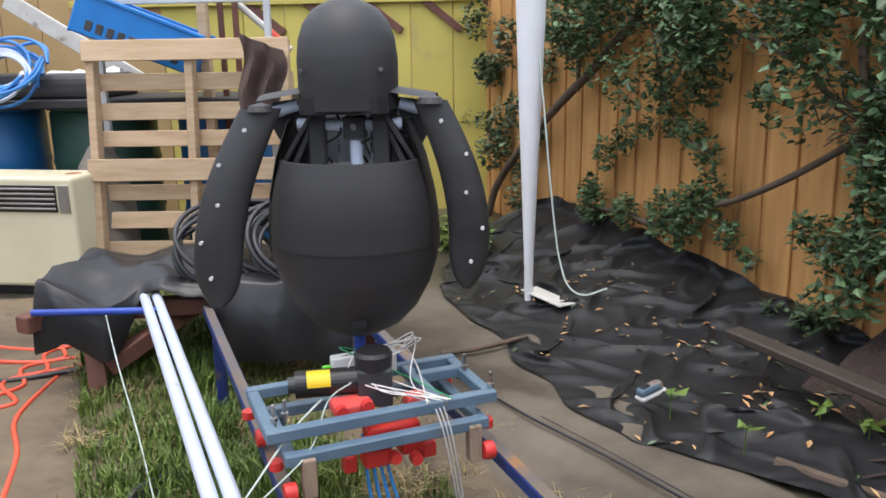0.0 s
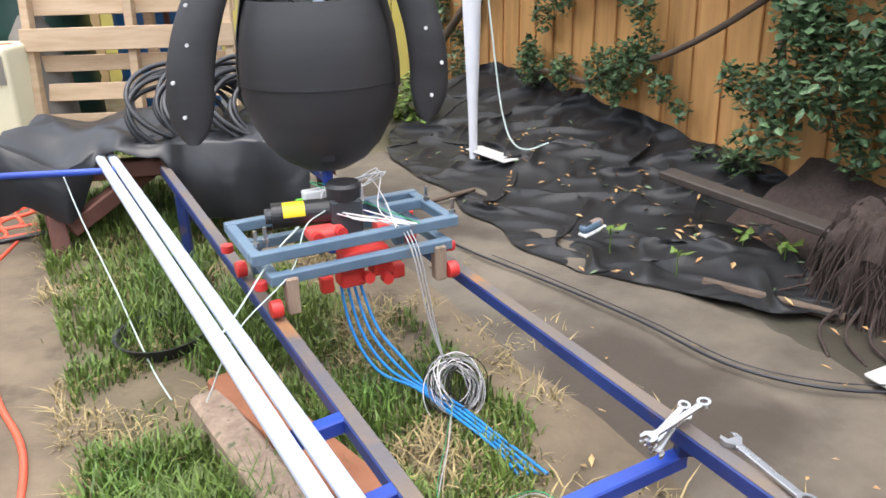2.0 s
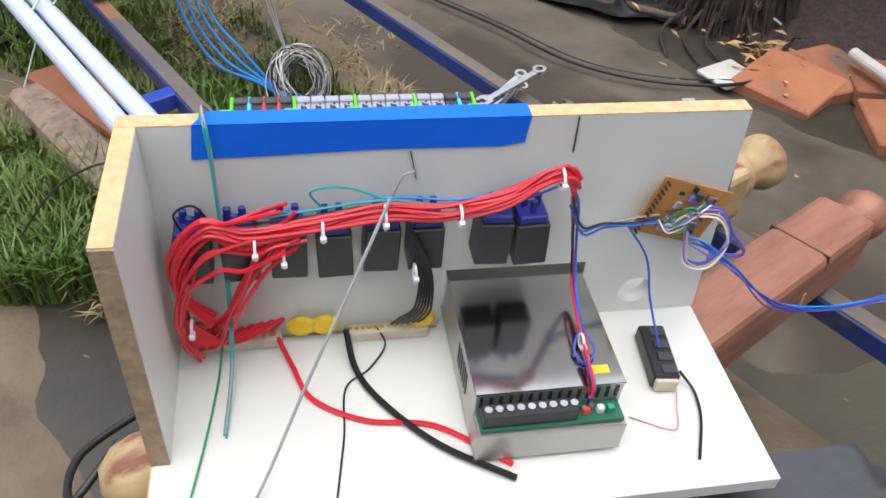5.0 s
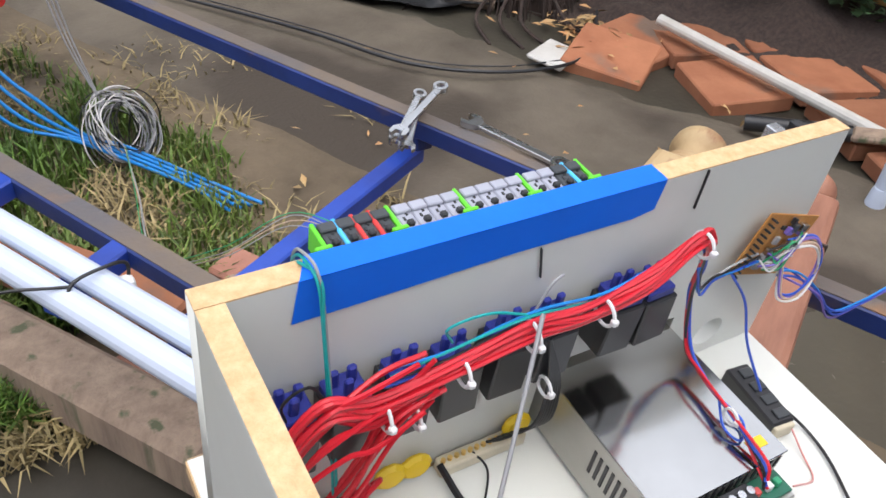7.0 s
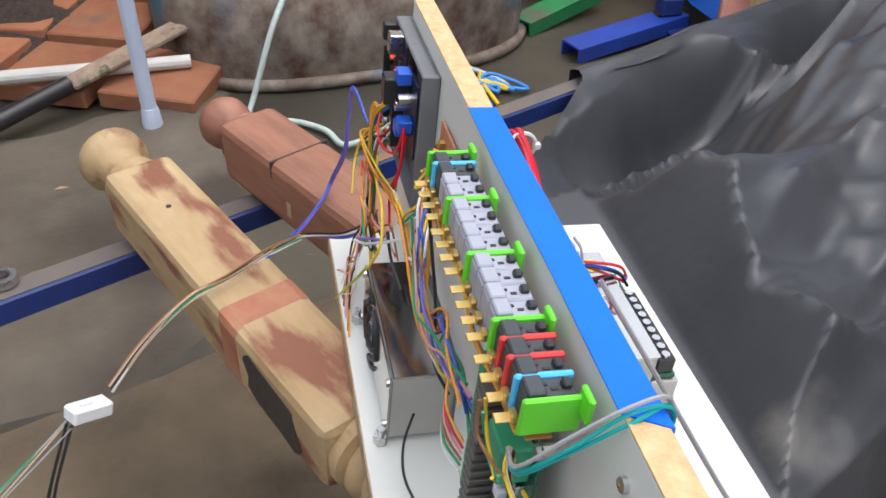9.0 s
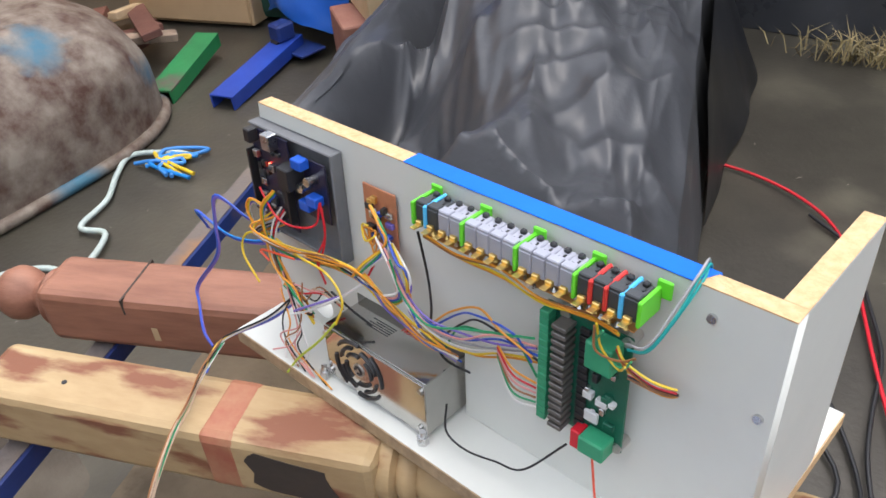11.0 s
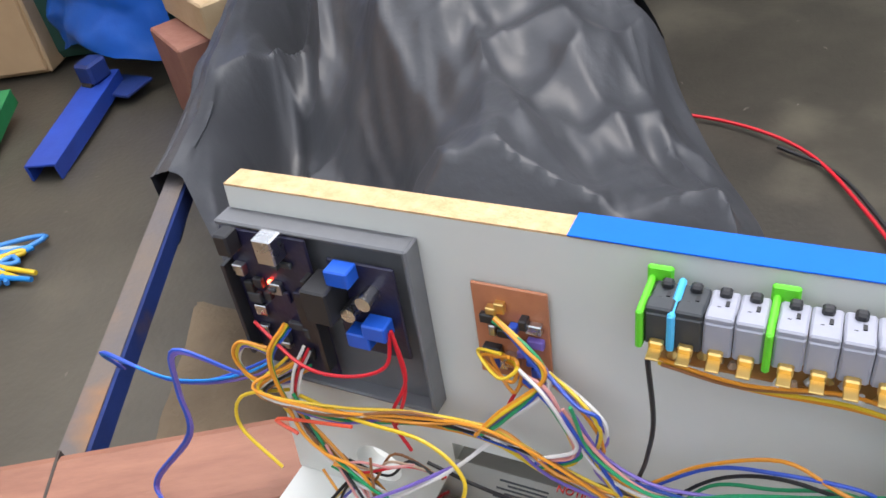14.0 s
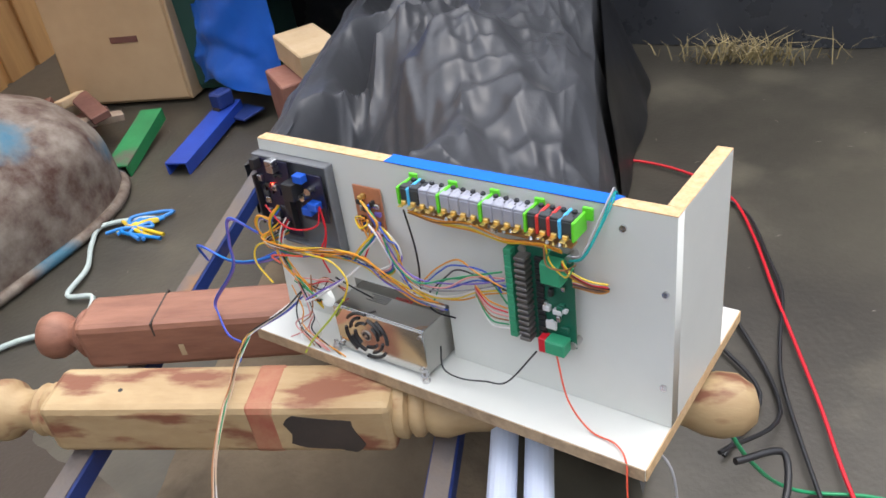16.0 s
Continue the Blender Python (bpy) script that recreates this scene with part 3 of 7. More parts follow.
part("glue_line", tube([(0.02, -0.012, 0.001), (0.15, -0.0105, 0.001), (0.26, -0.0118, 0.001)], 0.0012), M_CHIP_OLD, stand)

# ---- power supply through the panel ----
psu = thing("power_supply", "polished steel boxed power supply with a fan grille", "power supply", BOARD)
part("cover", cuboid((0.1310, 0.202, 0.002), (0.332, -0.047, 0.0655), 0.0005), M_MIRROR, psu)
part("case", cuboid((0.1300, 0.202, 0.060), (0.332, -0.046, 0.0345), 0.001), M_CASE, psu)
part("tray", cuboid((0.1300, 0.024, 0.034), (0.332, -0.159, 0.0215), 0.001), M_CASE, psu)
part("end_plate", cuboid((0.1310, 0.0015, 0.060), (0.332, 0.0557, 0.0350), 0.0004), M_MIRROR, psu)
for r in (0.010, 0.017, 0.024, 0.031):
    for k in range(4 if r > 0.012 else 1):
        a0 = k * math.pi / 2 + 0.22 + (0.4 if r in (0.017, 0.031) else 0)
        arc = [(0.352 + r * math.cos(a0 + j * 0.135), 0.0568, 0.035 + r * math.sin(a0 + j * 0.135)) for j in range(9)] if r > 0.012 else [(0.352 + 0.004 * math.cos(j), 0.0568, 0.035 + 0.004 * math.sin(j)) for j in range(6)]
        part("fan_slot", tube(arc, 0.0021, 5, 2), M_BLACK, psu, "dark curved fan slot")
part("fan_hub", rod((0.352, 0.0560, 0.035), (0.352, 0.0575, 0.035), 0.007, 16), M_CASE, psu)
for x, z in ((0.270, 0.058), (0.394, 0.012), (0.274, 0.012), (0.394, 0.058)):
    part("screw", rod((x, 0.056, z), (x, 0.0585, z), 0.003, 8), M_STEEL, psu)
for x in (0.268, 0.402):
    part("bolt", rod((x, 0.060, 0.0), (x, 0.060, 0.008), 0.0055, 6), M_STEEL, psu)
    part("bolt", rod((x, 0.060, 0.008), (x, 0.060, 0.014), 0.003, 8), M_STEEL, psu)
for k in range(15):
    part("vent", cuboid((0.0028, 0.0012, 0.013), (0.272 + k * 0.0085, -0.1476, 0.0555), 0), M_BLACK, psu)
for k in range(6):
    part("vent", cuboid((0.0012, 0.003, 0.026), (0.2668, -0.115 + k * 0.007, 0.040), 0), M_BLACK, psu)
part("terminal_bed", cuboid((0.125, 0.020, 0.004), (0.332, -0.1575, 0.0415), 0.0005), M_PCB, psu, "green circuit board")
part("terminal_strip", cuboid((0.082, 0.015, 0.014), (0.312, -0.158, 0.050), 0.001), M_BLACK, psu)
for k in range(9):
    part("terminal_screw", rod((0.276 + k * 0.0092, -0.158, 0.056), (0.276 + k * 0.0092, -0.158, 0.0595), 0.0034, 8), M_STEEL, psu)
for k, (mm, x) in enumerate(((M_LED, 0.362), (M_WHITE, 0.375), (M_TERMINAL, 0.384))):
    part("adjuster", cuboid((0.006, 0.006, 0.007), (x, -0.158, 0.0465), 0.0008), mm if k else M_PINKRED, psu)
part("sticker", cuboid((0.017, 0.009, 0.0005), (0.378, -0.132, 0.0668), 0), M_YELLOW, psu, "yellow printed sticker")
lab = bmesh.new()
for r in range(5):
    cuboid((0.030 - 0.006 * (r % 2), 0.0009, 0.0003), (0.352 - 0.003 * (r % 2), 0.030 - r * 0.0028, 0.0667), 0, lab)
part("small_print", lab, M_DGREY, psu, "rows of dark unreadable print")
notice = bpy.data.curves.new("notice", "FONT")
notice.body, notice.size, notice.extrude, notice.align_x = "NOTICE", 0.0065, 0.0001, "CENTER"
tmp = new("notice", notice)
nme = bpy.data.meshes.new_from_object(tmp.evaluated_get(bpy.context.evaluated_depsgraph_get()))
bpy.data.objects.remove(tmp)
part("notice", nme, M_RED, psu, "small red word NOTICE").matrix_local = pose(0.322, 0.016, 0.0669, 0, 0, 180)


# ---- switch modules along the top ----
def module(x, body, stripe):
    t = thing("switch_module", "%s plastic switch module with a brass tab" % {M_GREY: "light grey", M_DGREY: "dark grey"}[body], "switch", BOARD @ Matrix.Translation((x, 0.006, 0.007)), "row of switch modules")
    part("body", cuboid((0.0112, 0.022, 0.0175), (0, 0.0225, 0.2195), 0.0010), body, t)
    part("step", cuboid((0.0108, 0.008, 0.0035), (0, 0.0290, 0.2290), 0.0008), body, t)
    part("nub", cuboid((0.0048, 0.0045, 0.0040), (0, 0.0150, 0.2295), 0.0010), M_BLACK, t, "black push nub")
    for y, dx in ((0.0205, -0.0015), (0.0245, 0.0015)):
        part("slot", cuboid((0.0015, 0.0030, 0.0006), (dx, y, 0.2285), 0), M_BLACK, t)
    part("brass_tab", cuboid((0.0054, 0.0105, 0.0011), (0, 0.0385, 0.2122), 0.0003), M_BRASS, t, "brass blade tab")
    part("tab_fold", cuboid((0.0060, 0.0036, 0.0052), (0, 0.0355, 0.2132), 0.0008), M_BRASS, t)
    if stripe:
        part("stripe", cuboid((0.0032, 0.0262, 0.0198), (-0.0052, 0.0225, 0.2200), 0.001), stripe, t, "bright plastic divider")
    return t


def bracket(x):
    t = thing("module_bracket", "lime green printed plastic bracket holding switches", "bracket", BOARD @ Matrix.Translation((x, 0.006, 0.007)), "row of lime brackets")
    part("blade", cuboid((0.0030, 0.027, 0.0205), (0, 0.0225, 0.2195), 0.001), M_LIME, t)
    part("foot", cuboid((0.0110, 0.003, 0.014), (-0.003, 0.0097, 0.2270), 0.001), M_LIME, t)
    return t


row = [("b",), (M_DGREY, M_CYAN), (M_DGREY, None), (M_GREY, None), (M_GREY, None), ("b",)] + [(M_GREY, None)] * 4 + [("b",)] + [(M_GREY, None)] * 4 + [("b",), (M_DGREY, M_RED), (M_DGREY, M_RED), (M_DGREY, M_CYAN), (M_DGREY, None), ("b",)]
x = 0.283
for r in row:
    if r[0] == "b":
        x -= 0.0015
        bracket(x)
        x -= 0.0015
    else:
        x -= 0.0058
        module(x, *r)
        x -= 0.0058
row_end = x
bus = thing("solder_bus", "messy soldered strip of resistors under the switches", "circuit strip", BOARD)
part("strip", cuboid((0.185, 0.012, 0.0012), (0.182, 0.028, 0.2055), 0), M_PCB_ORANGE, bus)
rnd = random.Random(5)
for k in range(30):
    x = 0.095 + k * 0.006
    part("solder", lathe([(0.0005, 0), (rnd.uniform(0.0015, 0.003), 0.001), (0.001, 0.004)], 7, m=Matrix.Translation((x, 0.033 + rnd.uniform(-0.004, 0.005), 0.2062))), rnd.choice((M_BRASS, M_STEEL, WIRE["tan"], M_WHITE)), bus)


# ---- circuit boards ----
def chips(parent, x0, z0, x1, z1, y, n, seed, mats):
    r = random.Random(seed)
    for _ in range(n):
        w, h, d = r.uniform(0.003, 0.010), r.uniform(0.003, 0.008), r.uniform(0.002, 0.006)
        part("component", cuboid((w, d, h), (r.uniform(x0, x1), y + d / 2, r.uniform(z0, z1)), 0.0005), r.choice(mats), parent)


ctrl = thing("controller_case", "open grey plastic tray with a microcontroller board", "controller", BOARD)
part("tray", cuboid((0.118, 0.004, 0.116), (0.459, 0.0105, 0.171), 0.003), M_TRAY, ctrl)
for sz, at in (((0.118, 0.014, 0.003), (0.459, 0.015, 0.2275)), ((0.003, 0.014, 0.116), (0.4010, 0.015, 0.171)), ((0.118, 0.014, 0.003), (0.459, 0.015, 0.1145))):
    part("tray_wall", cuboid(sz, at, 0.001), M_TRAY, ctrl)
part("microcontroller", cuboid((0.056, 0.0016, 0.100), (0.487, 0.022, 0.176), 0.001), M_PCB_DARK, ctrl, "dark blue circuit board")
part("usb_socket", cuboid((0.012, 0.011, 0.016), (0.478, 0.0285, 0.222), 0.0008), M_STEEL, ctrl, "bright metal socket")
part("power_jack", cuboid((0.009, 0.011, 0.014), (0.506, 0.0285, 0.221), 0.001), M_BLACK, ctrl)
for x in (0.4605, 0.5135):
    part("pin_header", cuboid((0.0028, 0.0085, 0.066), (x, 0.027, 0.172), 0.0003), M_BLACK, ctrl)
part("main_chip", cuboid((0.009, 0.003, 0.036), (0.470, 0.0245, 0.172), 0.0004), M_BLACK, ctrl)
for z in (0.193, 0.188):
    part("indicator", cuboid((0.003, 0.002, 0.002), (0.489, 0.024, z), 0), M_LED, ctrl, "lit red indicator")
chips(ctrl, 0.466, 0.14, 0.510, 0.21, 0.0228, 22, 3, (M_BLACK, M_STEEL, M_PCB_DARK, M_DGREY))
part("driver_board", cuboid((0.040, 0.0016, 0.062), (0.428, 0.022, 0.186), 0.001), M_PCB_DARK, ctrl)
for x, z in ((0.436, 0.213), (0.421, 0.180), (0.432, 0.172)):
    part("terminal", cuboid((0.014, 0.011, 0.010), (x, 0.0285, z), 0.0008), M_TERM_BLUE, ctrl, "blue screw terminal")
for x, z in ((0.423, 0.2000), (0.434, 0.190)):
    part("capacitor", rod((x, 0.022, z), (x, 0.034, z), 0.0045, 12), M_STEEL, ctrl)
part("heat_sink", cuboid((0.016, 0.020, 0.022), (0.447, 0.032, 0.198), 0.001), M_BLACK, ctrl)

sub = thing("strip_board", "small copper strip board behind a panel hole", "circuit board", BOARD)
part("board", cuboid((0.040, 0.0018, 0.061), (0.352, 0.0112, 0.179), 0.0005, m=pose(0, 0, 0, 0, 0, 0)), M_COPPER, sub)
chips(sub, 0.338, 0.155, 0.366, 0.203, 0.0122, 16, 8, (WIRE["blue"], M_STEEL, M_BLACK, WIRE["purple"], M_BRASS))

drv = thing("driver_board", "green circuit board with screw terminals and a heat sink", "circuit board", BOARD)
part("board", cuboid((0.072, 0.0016, 0.112), (0.131, 0.0205, 0.1325), 0.0008), M_PCB, drv)
for k in range(16):
    part("terminal", cuboid((0.0085, 0.0100, 0.0063), (0.1625, 0.0265, 0.0815 + k * 0.0067), 0.0006), M_TERMINAL, drv, "pale green screw terminal")
for k in range(15):
    part("sink_fin", cuboid((0.0125, 0.0145, 0.0040), (0.1465, 0.0290, 0.0830 + k * 0.0069), 0.0006), M_FIN, drv)
for k in range(14):
    part("driver_chip", cuboid((0.0085, 0.0030, 0.0052), (0.1320, 0.0228, 0.0870 + k * 0.0069), 0.0003), M_BLACK, drv)
for z, h in ((0.172, 0.024), (0.083, 0.016)):
    part("plug", cuboid((0.022, 0.017, h), (0.112, 0.0300, z), 0.0012), M_TERMINAL, drv, "green plug block")
part("relay_tab", cuboid((0.012, 0.003, 0.010), (0.121, 0.0245, 0.102), 0.0006), M_WHITE, drv)
part("red_plug", cuboid((0.009, 0.013, 0.018), (0.128, 0.028, 0.080), 0.001), WIRE["red"], drv, "dark red plug")
chips(drv, 0.100, 0.10, 0.126, 0.155, 0.0214, 16, 21, (M_BLACK, M_WHITE, M_PCB, M_STEEL))
for x, z in ((0.099, 0.081), (0.150, 0.184), (0.099, 0.184)):
    part("standoff", rod((x, 0.008, z), (x, 0.0235, z), 0.0042, 10), M_CASE, drv)

perf = thing("perforated_board", "tan perforated board with soldered parts, fixed askew", "circuit board", BOARD @ pose(0.476, -0.018, 0.142, 0, 18, 0))
part("board", cuboid((0.076, 0.0016, 0.064), (0, 0, 0), 0.0005), M_PCB_ORANGE, perf)
chips(perf, -0.02, -0.02, 0.02, 0.028, -0.006, 22, 31, (M_BLACK, M_STEEL, WIRE["purple"], M_DGREY, WIRE["grey"]))
for k in range(12):
    part("pin", rod((-0.033, -0.0005, -0.030 + k * 0.0052), (-0.033, -0.007, -0.030 + k * 0.0052), 0.0011, 6), M_BLACK, perf)
sockets = thing("usb_hub", "small black module with sockets on the base", "module", BOARD @ pose(0.466, -0.078, 0.0, 0, 0, -6))
part("body", cuboid((0.026, 0.066, 0.018), (0, 0, 0.0095), 0.002), M_BLACK, sockets)
for k in range(4):
    part("socket", cuboid((0.014, 0.010, 0.0030), (0.003, -0.024 + k * 0.0155, 0.0190), 0.0006), M_DGREY, sockets)
part("end_cap", cuboid((0.022, 0.006, 0.014), (0, -0.034, 0.009), 0.001), M_CREAMSTRIP, sockets, "cream end cap")


# ---- relays on the back of the panel ----
def relay(x, z=0.130, tilt=0.0):
    t = thing("relay", "black cube relay in a dark blue wired socket", "relay", BOARD @ pose(x, -0.0235, z, 0, tilt, 0), "row of relays")
    part("cube", cuboid((0.0300, 0.0290, 0.0460), (0, 0, 0), 0.0012), M_BLACK, t)
    part("socket", cuboid((0.0255, 0.0240, 0.0090), (0, 0, 0.0270), 0.0015), M_RELAYBLUE, t, "dark blue socket")
    for dx, dy in ((-0.006, 0.004), (0.006, 0.004), (0.0, -0.005)):
        part("sleeve", cuboid((0.0060, 0.0045, 0.0150), (dx, dy, 0.0370), 0.0012), M_RELAYBLUE, t)
    return t


for x, tl in ((0.044, 3), (0.082, -2), (0.122, 1), (0.160, -2), (0.200, 2), (0.238, 0), (0.298, 3), (0.332, -3)):
    relay(x, 0.130 + random.Random(int(x * 1e4)).uniform(-0.004, 0.004), tl)

for x0, x1 in ((0.036, 0.110), (0.170, 0.250)):
    t = thing("terminal_strip", "cream terminal strip with brass screws on the base", "terminal strip", BOARD, "two terminal strips")
    part("bed", cuboid((x1 - x0, 0.013, 0.013), ((x0 + x1) / 2, -0.0185, 0.0070), 0.0015), M_CREAMSTRIP, t)
    n = int((x1 - x0) / 0.0062)
    for k in range(n):
        part("terminal_screw", rod((x0 + 0.004 + k * 0.0062, -0.0185, 0.0130), (x0 + 0.004 + k * 0.0062, -0.0185, 0.0165), 0.0021, 8), M_BRASS, t)
for x in (0.034, 0.128, 0.150, 0.243):
    tagged(part("yellow_tag", lathe([(0.001, 0), (0.0125, 0.001), (0.0135, 0.004), (0.010, 0.007), (0.001, 0.0075)], 10, m=BOARD @ Matrix.Translation((x, -0.0135, 0.020)) @ pose(0, 0, 0, 80, 0, 0) @ Matrix.Diagonal((1.05, 0.85, 1, 1))), M_YELLOW), "yellow plastic blob on the white panel", "tag", "yellow tags")


# ---- wiring ----
def wires(label, rows, category="wires"):
    """One loom: rows of (colour, radius, points) in the board's frame."""
    t = thing("wiring_loom", label, category, BOARD)
    for colour, r, pts in rows:
        part("wire", tube(pts, r, 6, 6), WIRE[colour], t)
    return t


def strands(colours, r, pts, spread, seed, wob=0.004):
    """Rows of wires that run together, each a little off the middle line."""
    g = random.Random(seed)
    out = []
    for k, c in enumerate(colours):
        a = k / max(1, len(colours) - 1) - 0.5
        out.append((c, r, [(p[0] + g.uniform(-wob, wob), p[1] + a * spread * 0.4 + g.uniform(-wob, wob) * 0.6, p[2] + a * spread + g.uniform(-wob, wob)) for p in pts]))
    return out


RAINBOW = ["orange", "yellow", "green", "blue", "purple", "grey", "white", "black", "orange", "yellow"]
# flag side: ribbon from the controller to the driver board
rows_b = strands(RAINBOW + ["brown", "orange"], 0.0010, [(0.480, 0.030, 0.140), (0.504, 0.044, 0.120), (0.455, 0.042, 0.116), (0.405, 0.036, 0.124), (0.360, 0.034, 0.125), (0.325, 0.034, 0.110), (0.285, 0.032, 0.094), (0.255, 0.026, 0.085)], 0.014, 41)
rows_b += strands(["orange", "yellow", "white", "grey", "blue", "purple", "pink", "green"], 0.0010, [(0.318, 0.032, 0.150), (0.300, 0.034, 0.126), (0.268, 0.034, 0.112), (0.235, 0.036, 0.118), (0.200, 0.036, 0.134), (0.166, 0.032, 0.142)], 0.030, 42, 0.005)
rows_b += strands(["green", "black", "blue", "orange"], 0.0010, [(0.275, 0.028, 0.100), (0.250, 0.030, 0.128), (0.222, 0.034, 0.150), (0.190, 0.036, 0.150), (0.167, 0.032, 0.128)], 0.020, 43, 0.006)
rows_b += strands(["white", "white", "purple", "blue", "green", "yellow", "orange"], 0.0011, [(0.358, 0.016, 0.190), (0.340, 0.024, 0.182), (0.330, 0.028, 0.168), (0.352, 0.034, 0.142), (0.366, 0.036, 0.124)], 0.008, 44, 0.002)
rows_b += strands(["orange", "yellow", "green", "blue", "purple", "pink", "white"], 0.0011, [(0.346, 0.024, 0.165), (0.330, 0.030, 0.160), (0.318, 0.032, 0.142), (0.314, 0.032, 0.124), (0.335, 0.034, 0.112)], 0.012, 45, 0.002)
rows_b += strands(["orange", "purple", "white", "yellow", "blue"], 0.0011, [(0.332, 0.022, 0.168), (0.312, 0.030, 0.160), (0.300, 0.034, 0.150), (0.304, 0.032, 0.122), (0.290, 0.032, 0.098)], 0.012, 46, 0.003)
rows_b += strands(["orange", "orange", "yellow"], 0.0010, [(0.362, 0.014, 0.165), (0.345, 0.026, 0.172), (0.352, 0.028, 0.160), (0.366, 0.020, 0.166), (0.350, 0.026, 0.176)], 0.006, 47)
# loops at the controller
rows_b += strands(["white", "white", "purple", "blue", "green", "yellow", "orange"], 0.0012, [(0.486, 0.030, 0.124), (0.512, 0.036, 0.120), (0.524, 0.036, 0.134), (0.516, 0.034, 0.148), (0.500, 0.032, 0.144)], 0.007, 48, 0.001)
rows_b += strands(["blue", "green", "yellow", "orange"], 0.0011, [(0.482, 0.030, 0.168), (0.492, 0.040, 0.150), (0.490, 0.042, 0.120), (0.480, 0.040, 0.098), (0.450, 0.046, 0.066)], 0.005, 49, 0.001)
rows_b += strands(["white", "red", "white"], 0.0010, [(0.474, 0.028, 0.150), (0.480, 0.036, 0.134), (0.488, 0.040, 0.104)], 0.006, 50, 0.001)
rows_b += strands(["orange", "green", "yellow", "brown", "black", "orange", "white", "green", "orange"], 0.0011, [(0.490, 0.040, 0.112), (0.470, 0.044, 0.088), (0.448, 0.046, 0.066), (0.428, 0.046, 0.056), (0.440, 0.048, 0.072), (0.456, 0.050, 0.082)], 0.016, 51, 0.006)
rows_b += strands(["brown", "black", "red", "tan", "pink"], 0.0009, [(0.455, 0.046, 0.080), (0.440, 0.044, 0.076), (0.420, 0.040, 0.084), (0.400, 0.036, 0.078)], 0.018, 52, 0.008)
rows_b += [("yellow", 0.0012, [(0.486, 0.036, 0.118), (0.440, 0.044, 0.120), (0.395, 0.046, 0.120), (0.372, 0.050, 0.102), (0.376, 0.058, 0.078)]), ("lime", 0.0013, [(0.376, 0.058, 0.080), (0.398, 0.064, 0.050), (0.432, 0.068, 0.012), (0.446, 0.074, -0.010)]), ("yellow", 0.0012, [(0.490, 0.036, 0.120), (0.522, 0.044, 0.112), (0.526, 0.050, 0.090), (0.496, 0.056, 0.070)]), ("coral", 0.0012, [(0.440, 0.048, 0.118), (0.494, 0.048, 0.106), (0.480, 0.05, 0.100)]), ("red", 0.0011, [(0.505, 0.030, 0.165), (0.470, 0.040, 0.150), (0.440, 0.040, 0.150), (0.418, 0.034, 0.158), (0.413, 0.030, 0.180)]), ("red", 0.0011, [(0.412, 0.030, 0.182), (0.408, 0.032, 0.150), (0.420, 0.036, 0.120), (0.412, 0.036, 0.095)]), ("red", 0.0011, [(0.413, 0.028, 0.175), (0.409, 0.032, 0.145), (0.418, 0.036, 0.115)]), ("red", 0.0011, [(0.346, 0.012, 0.152), (0.352, 0.020, 0.142), (0.362, 0.028, 0.118)]), ("black", 0.0012, [(0.278, 0.040, 0.210), (0.276, 0.034, 0.165), (0.280, 0.028, 0.13), (0.285, 0.024, 0.098), (0.270, 0.026, 0.076), (0.245, 0.020, 0.069)]), ("black", 0.0012, [(0.400, 0.040, 0.094), (0.372, 0.040, 0.086), (0.350, 0.036, 0.076)]), ("white", 0.0012, [(0.360, 0.030, 0.118), (0.385, 0.044, 0.096), (0.420, 0.054, 0.070), (0.442, 0.06, 0.058)]), ("purple", 0.0012, [(0.380, 0.040, 0.100), (0.410, 0.052, 0.082), (0.440, 0.058, 0.062)])]
g = random.Random(77)
for k in range(9):
    rows_b.append((g.choice(["black", "black", "brown", "white", "orange", "grey", "pink"]), 0.0009, [(0.452 + g.uniform(-0.02, 0.02), 0.048, 0.075 + g.uniform(-0.015, 0.02)), (0.448 + g.uniform(-0.02, 0.02), 0.058, 0.045), (0.440 + g.uniform(-0.03, 0.03), 0.062, 0.018), (0.42 + g.uniform(-0.04, 0.06), 0.070, 0.003)]))
rows_b += [("black", 0.0010, [(0.256, 0.040, 0.040), (0.252, 0.046, 0.014), (0.226, 0.050, 0.012), (0.196, 0.046, 0.016), (0.170, 0.042, 0.022), (0.135, 0.034, 0.070)]), ("coral", 0.0010, [(0.112, 0.034, 0.074), (0.095, 0.046, 0.030), (0.068, 0.052, 0.004), (0.040, 0.056, 0.003), (0.022, 0.070, 0.001), (0.016, 0.080, -0.03), (0.01, 0.085, -0.16)])]
rows_b += strands(["orange", "brown", "black", "red", "white", "yellow"], 0.0010, [(0.100, 0.034, 0.186), (0.090, 0.038, 0.180), (0.072, 0.034, 0.170), (0.058, 0.026, 0.166), (0.070, 0.022, 0.158), (0.094, 0.026, 0.160)], 0.009, 60, 0.001)
rows_b += strands(["teal", "teal", "grey"], 0.0010, [(0.090, 0.040, 0.196), (0.075, 0.042, 0.205), (0.066, 0.026, 0.228), (0.062, 0.006, 0.2475), (0.066, -0.012, 0.246), (0.068, -0.018, 0.21), (0.070, -0.034, 0.12), (0.066, -0.06, 0.03), (0.06, -0.12, 0.002)], 0.006, 61, 0.0015)
rows_b += strands(["yellow", "green", "brown"], 0.0009, [(0.106, 0.050, 0.210), (0.108, 0.046, 0.190), (0.094, 0.044, 0.183), (0.082, 0.046, 0.192)], 0.004, 62)
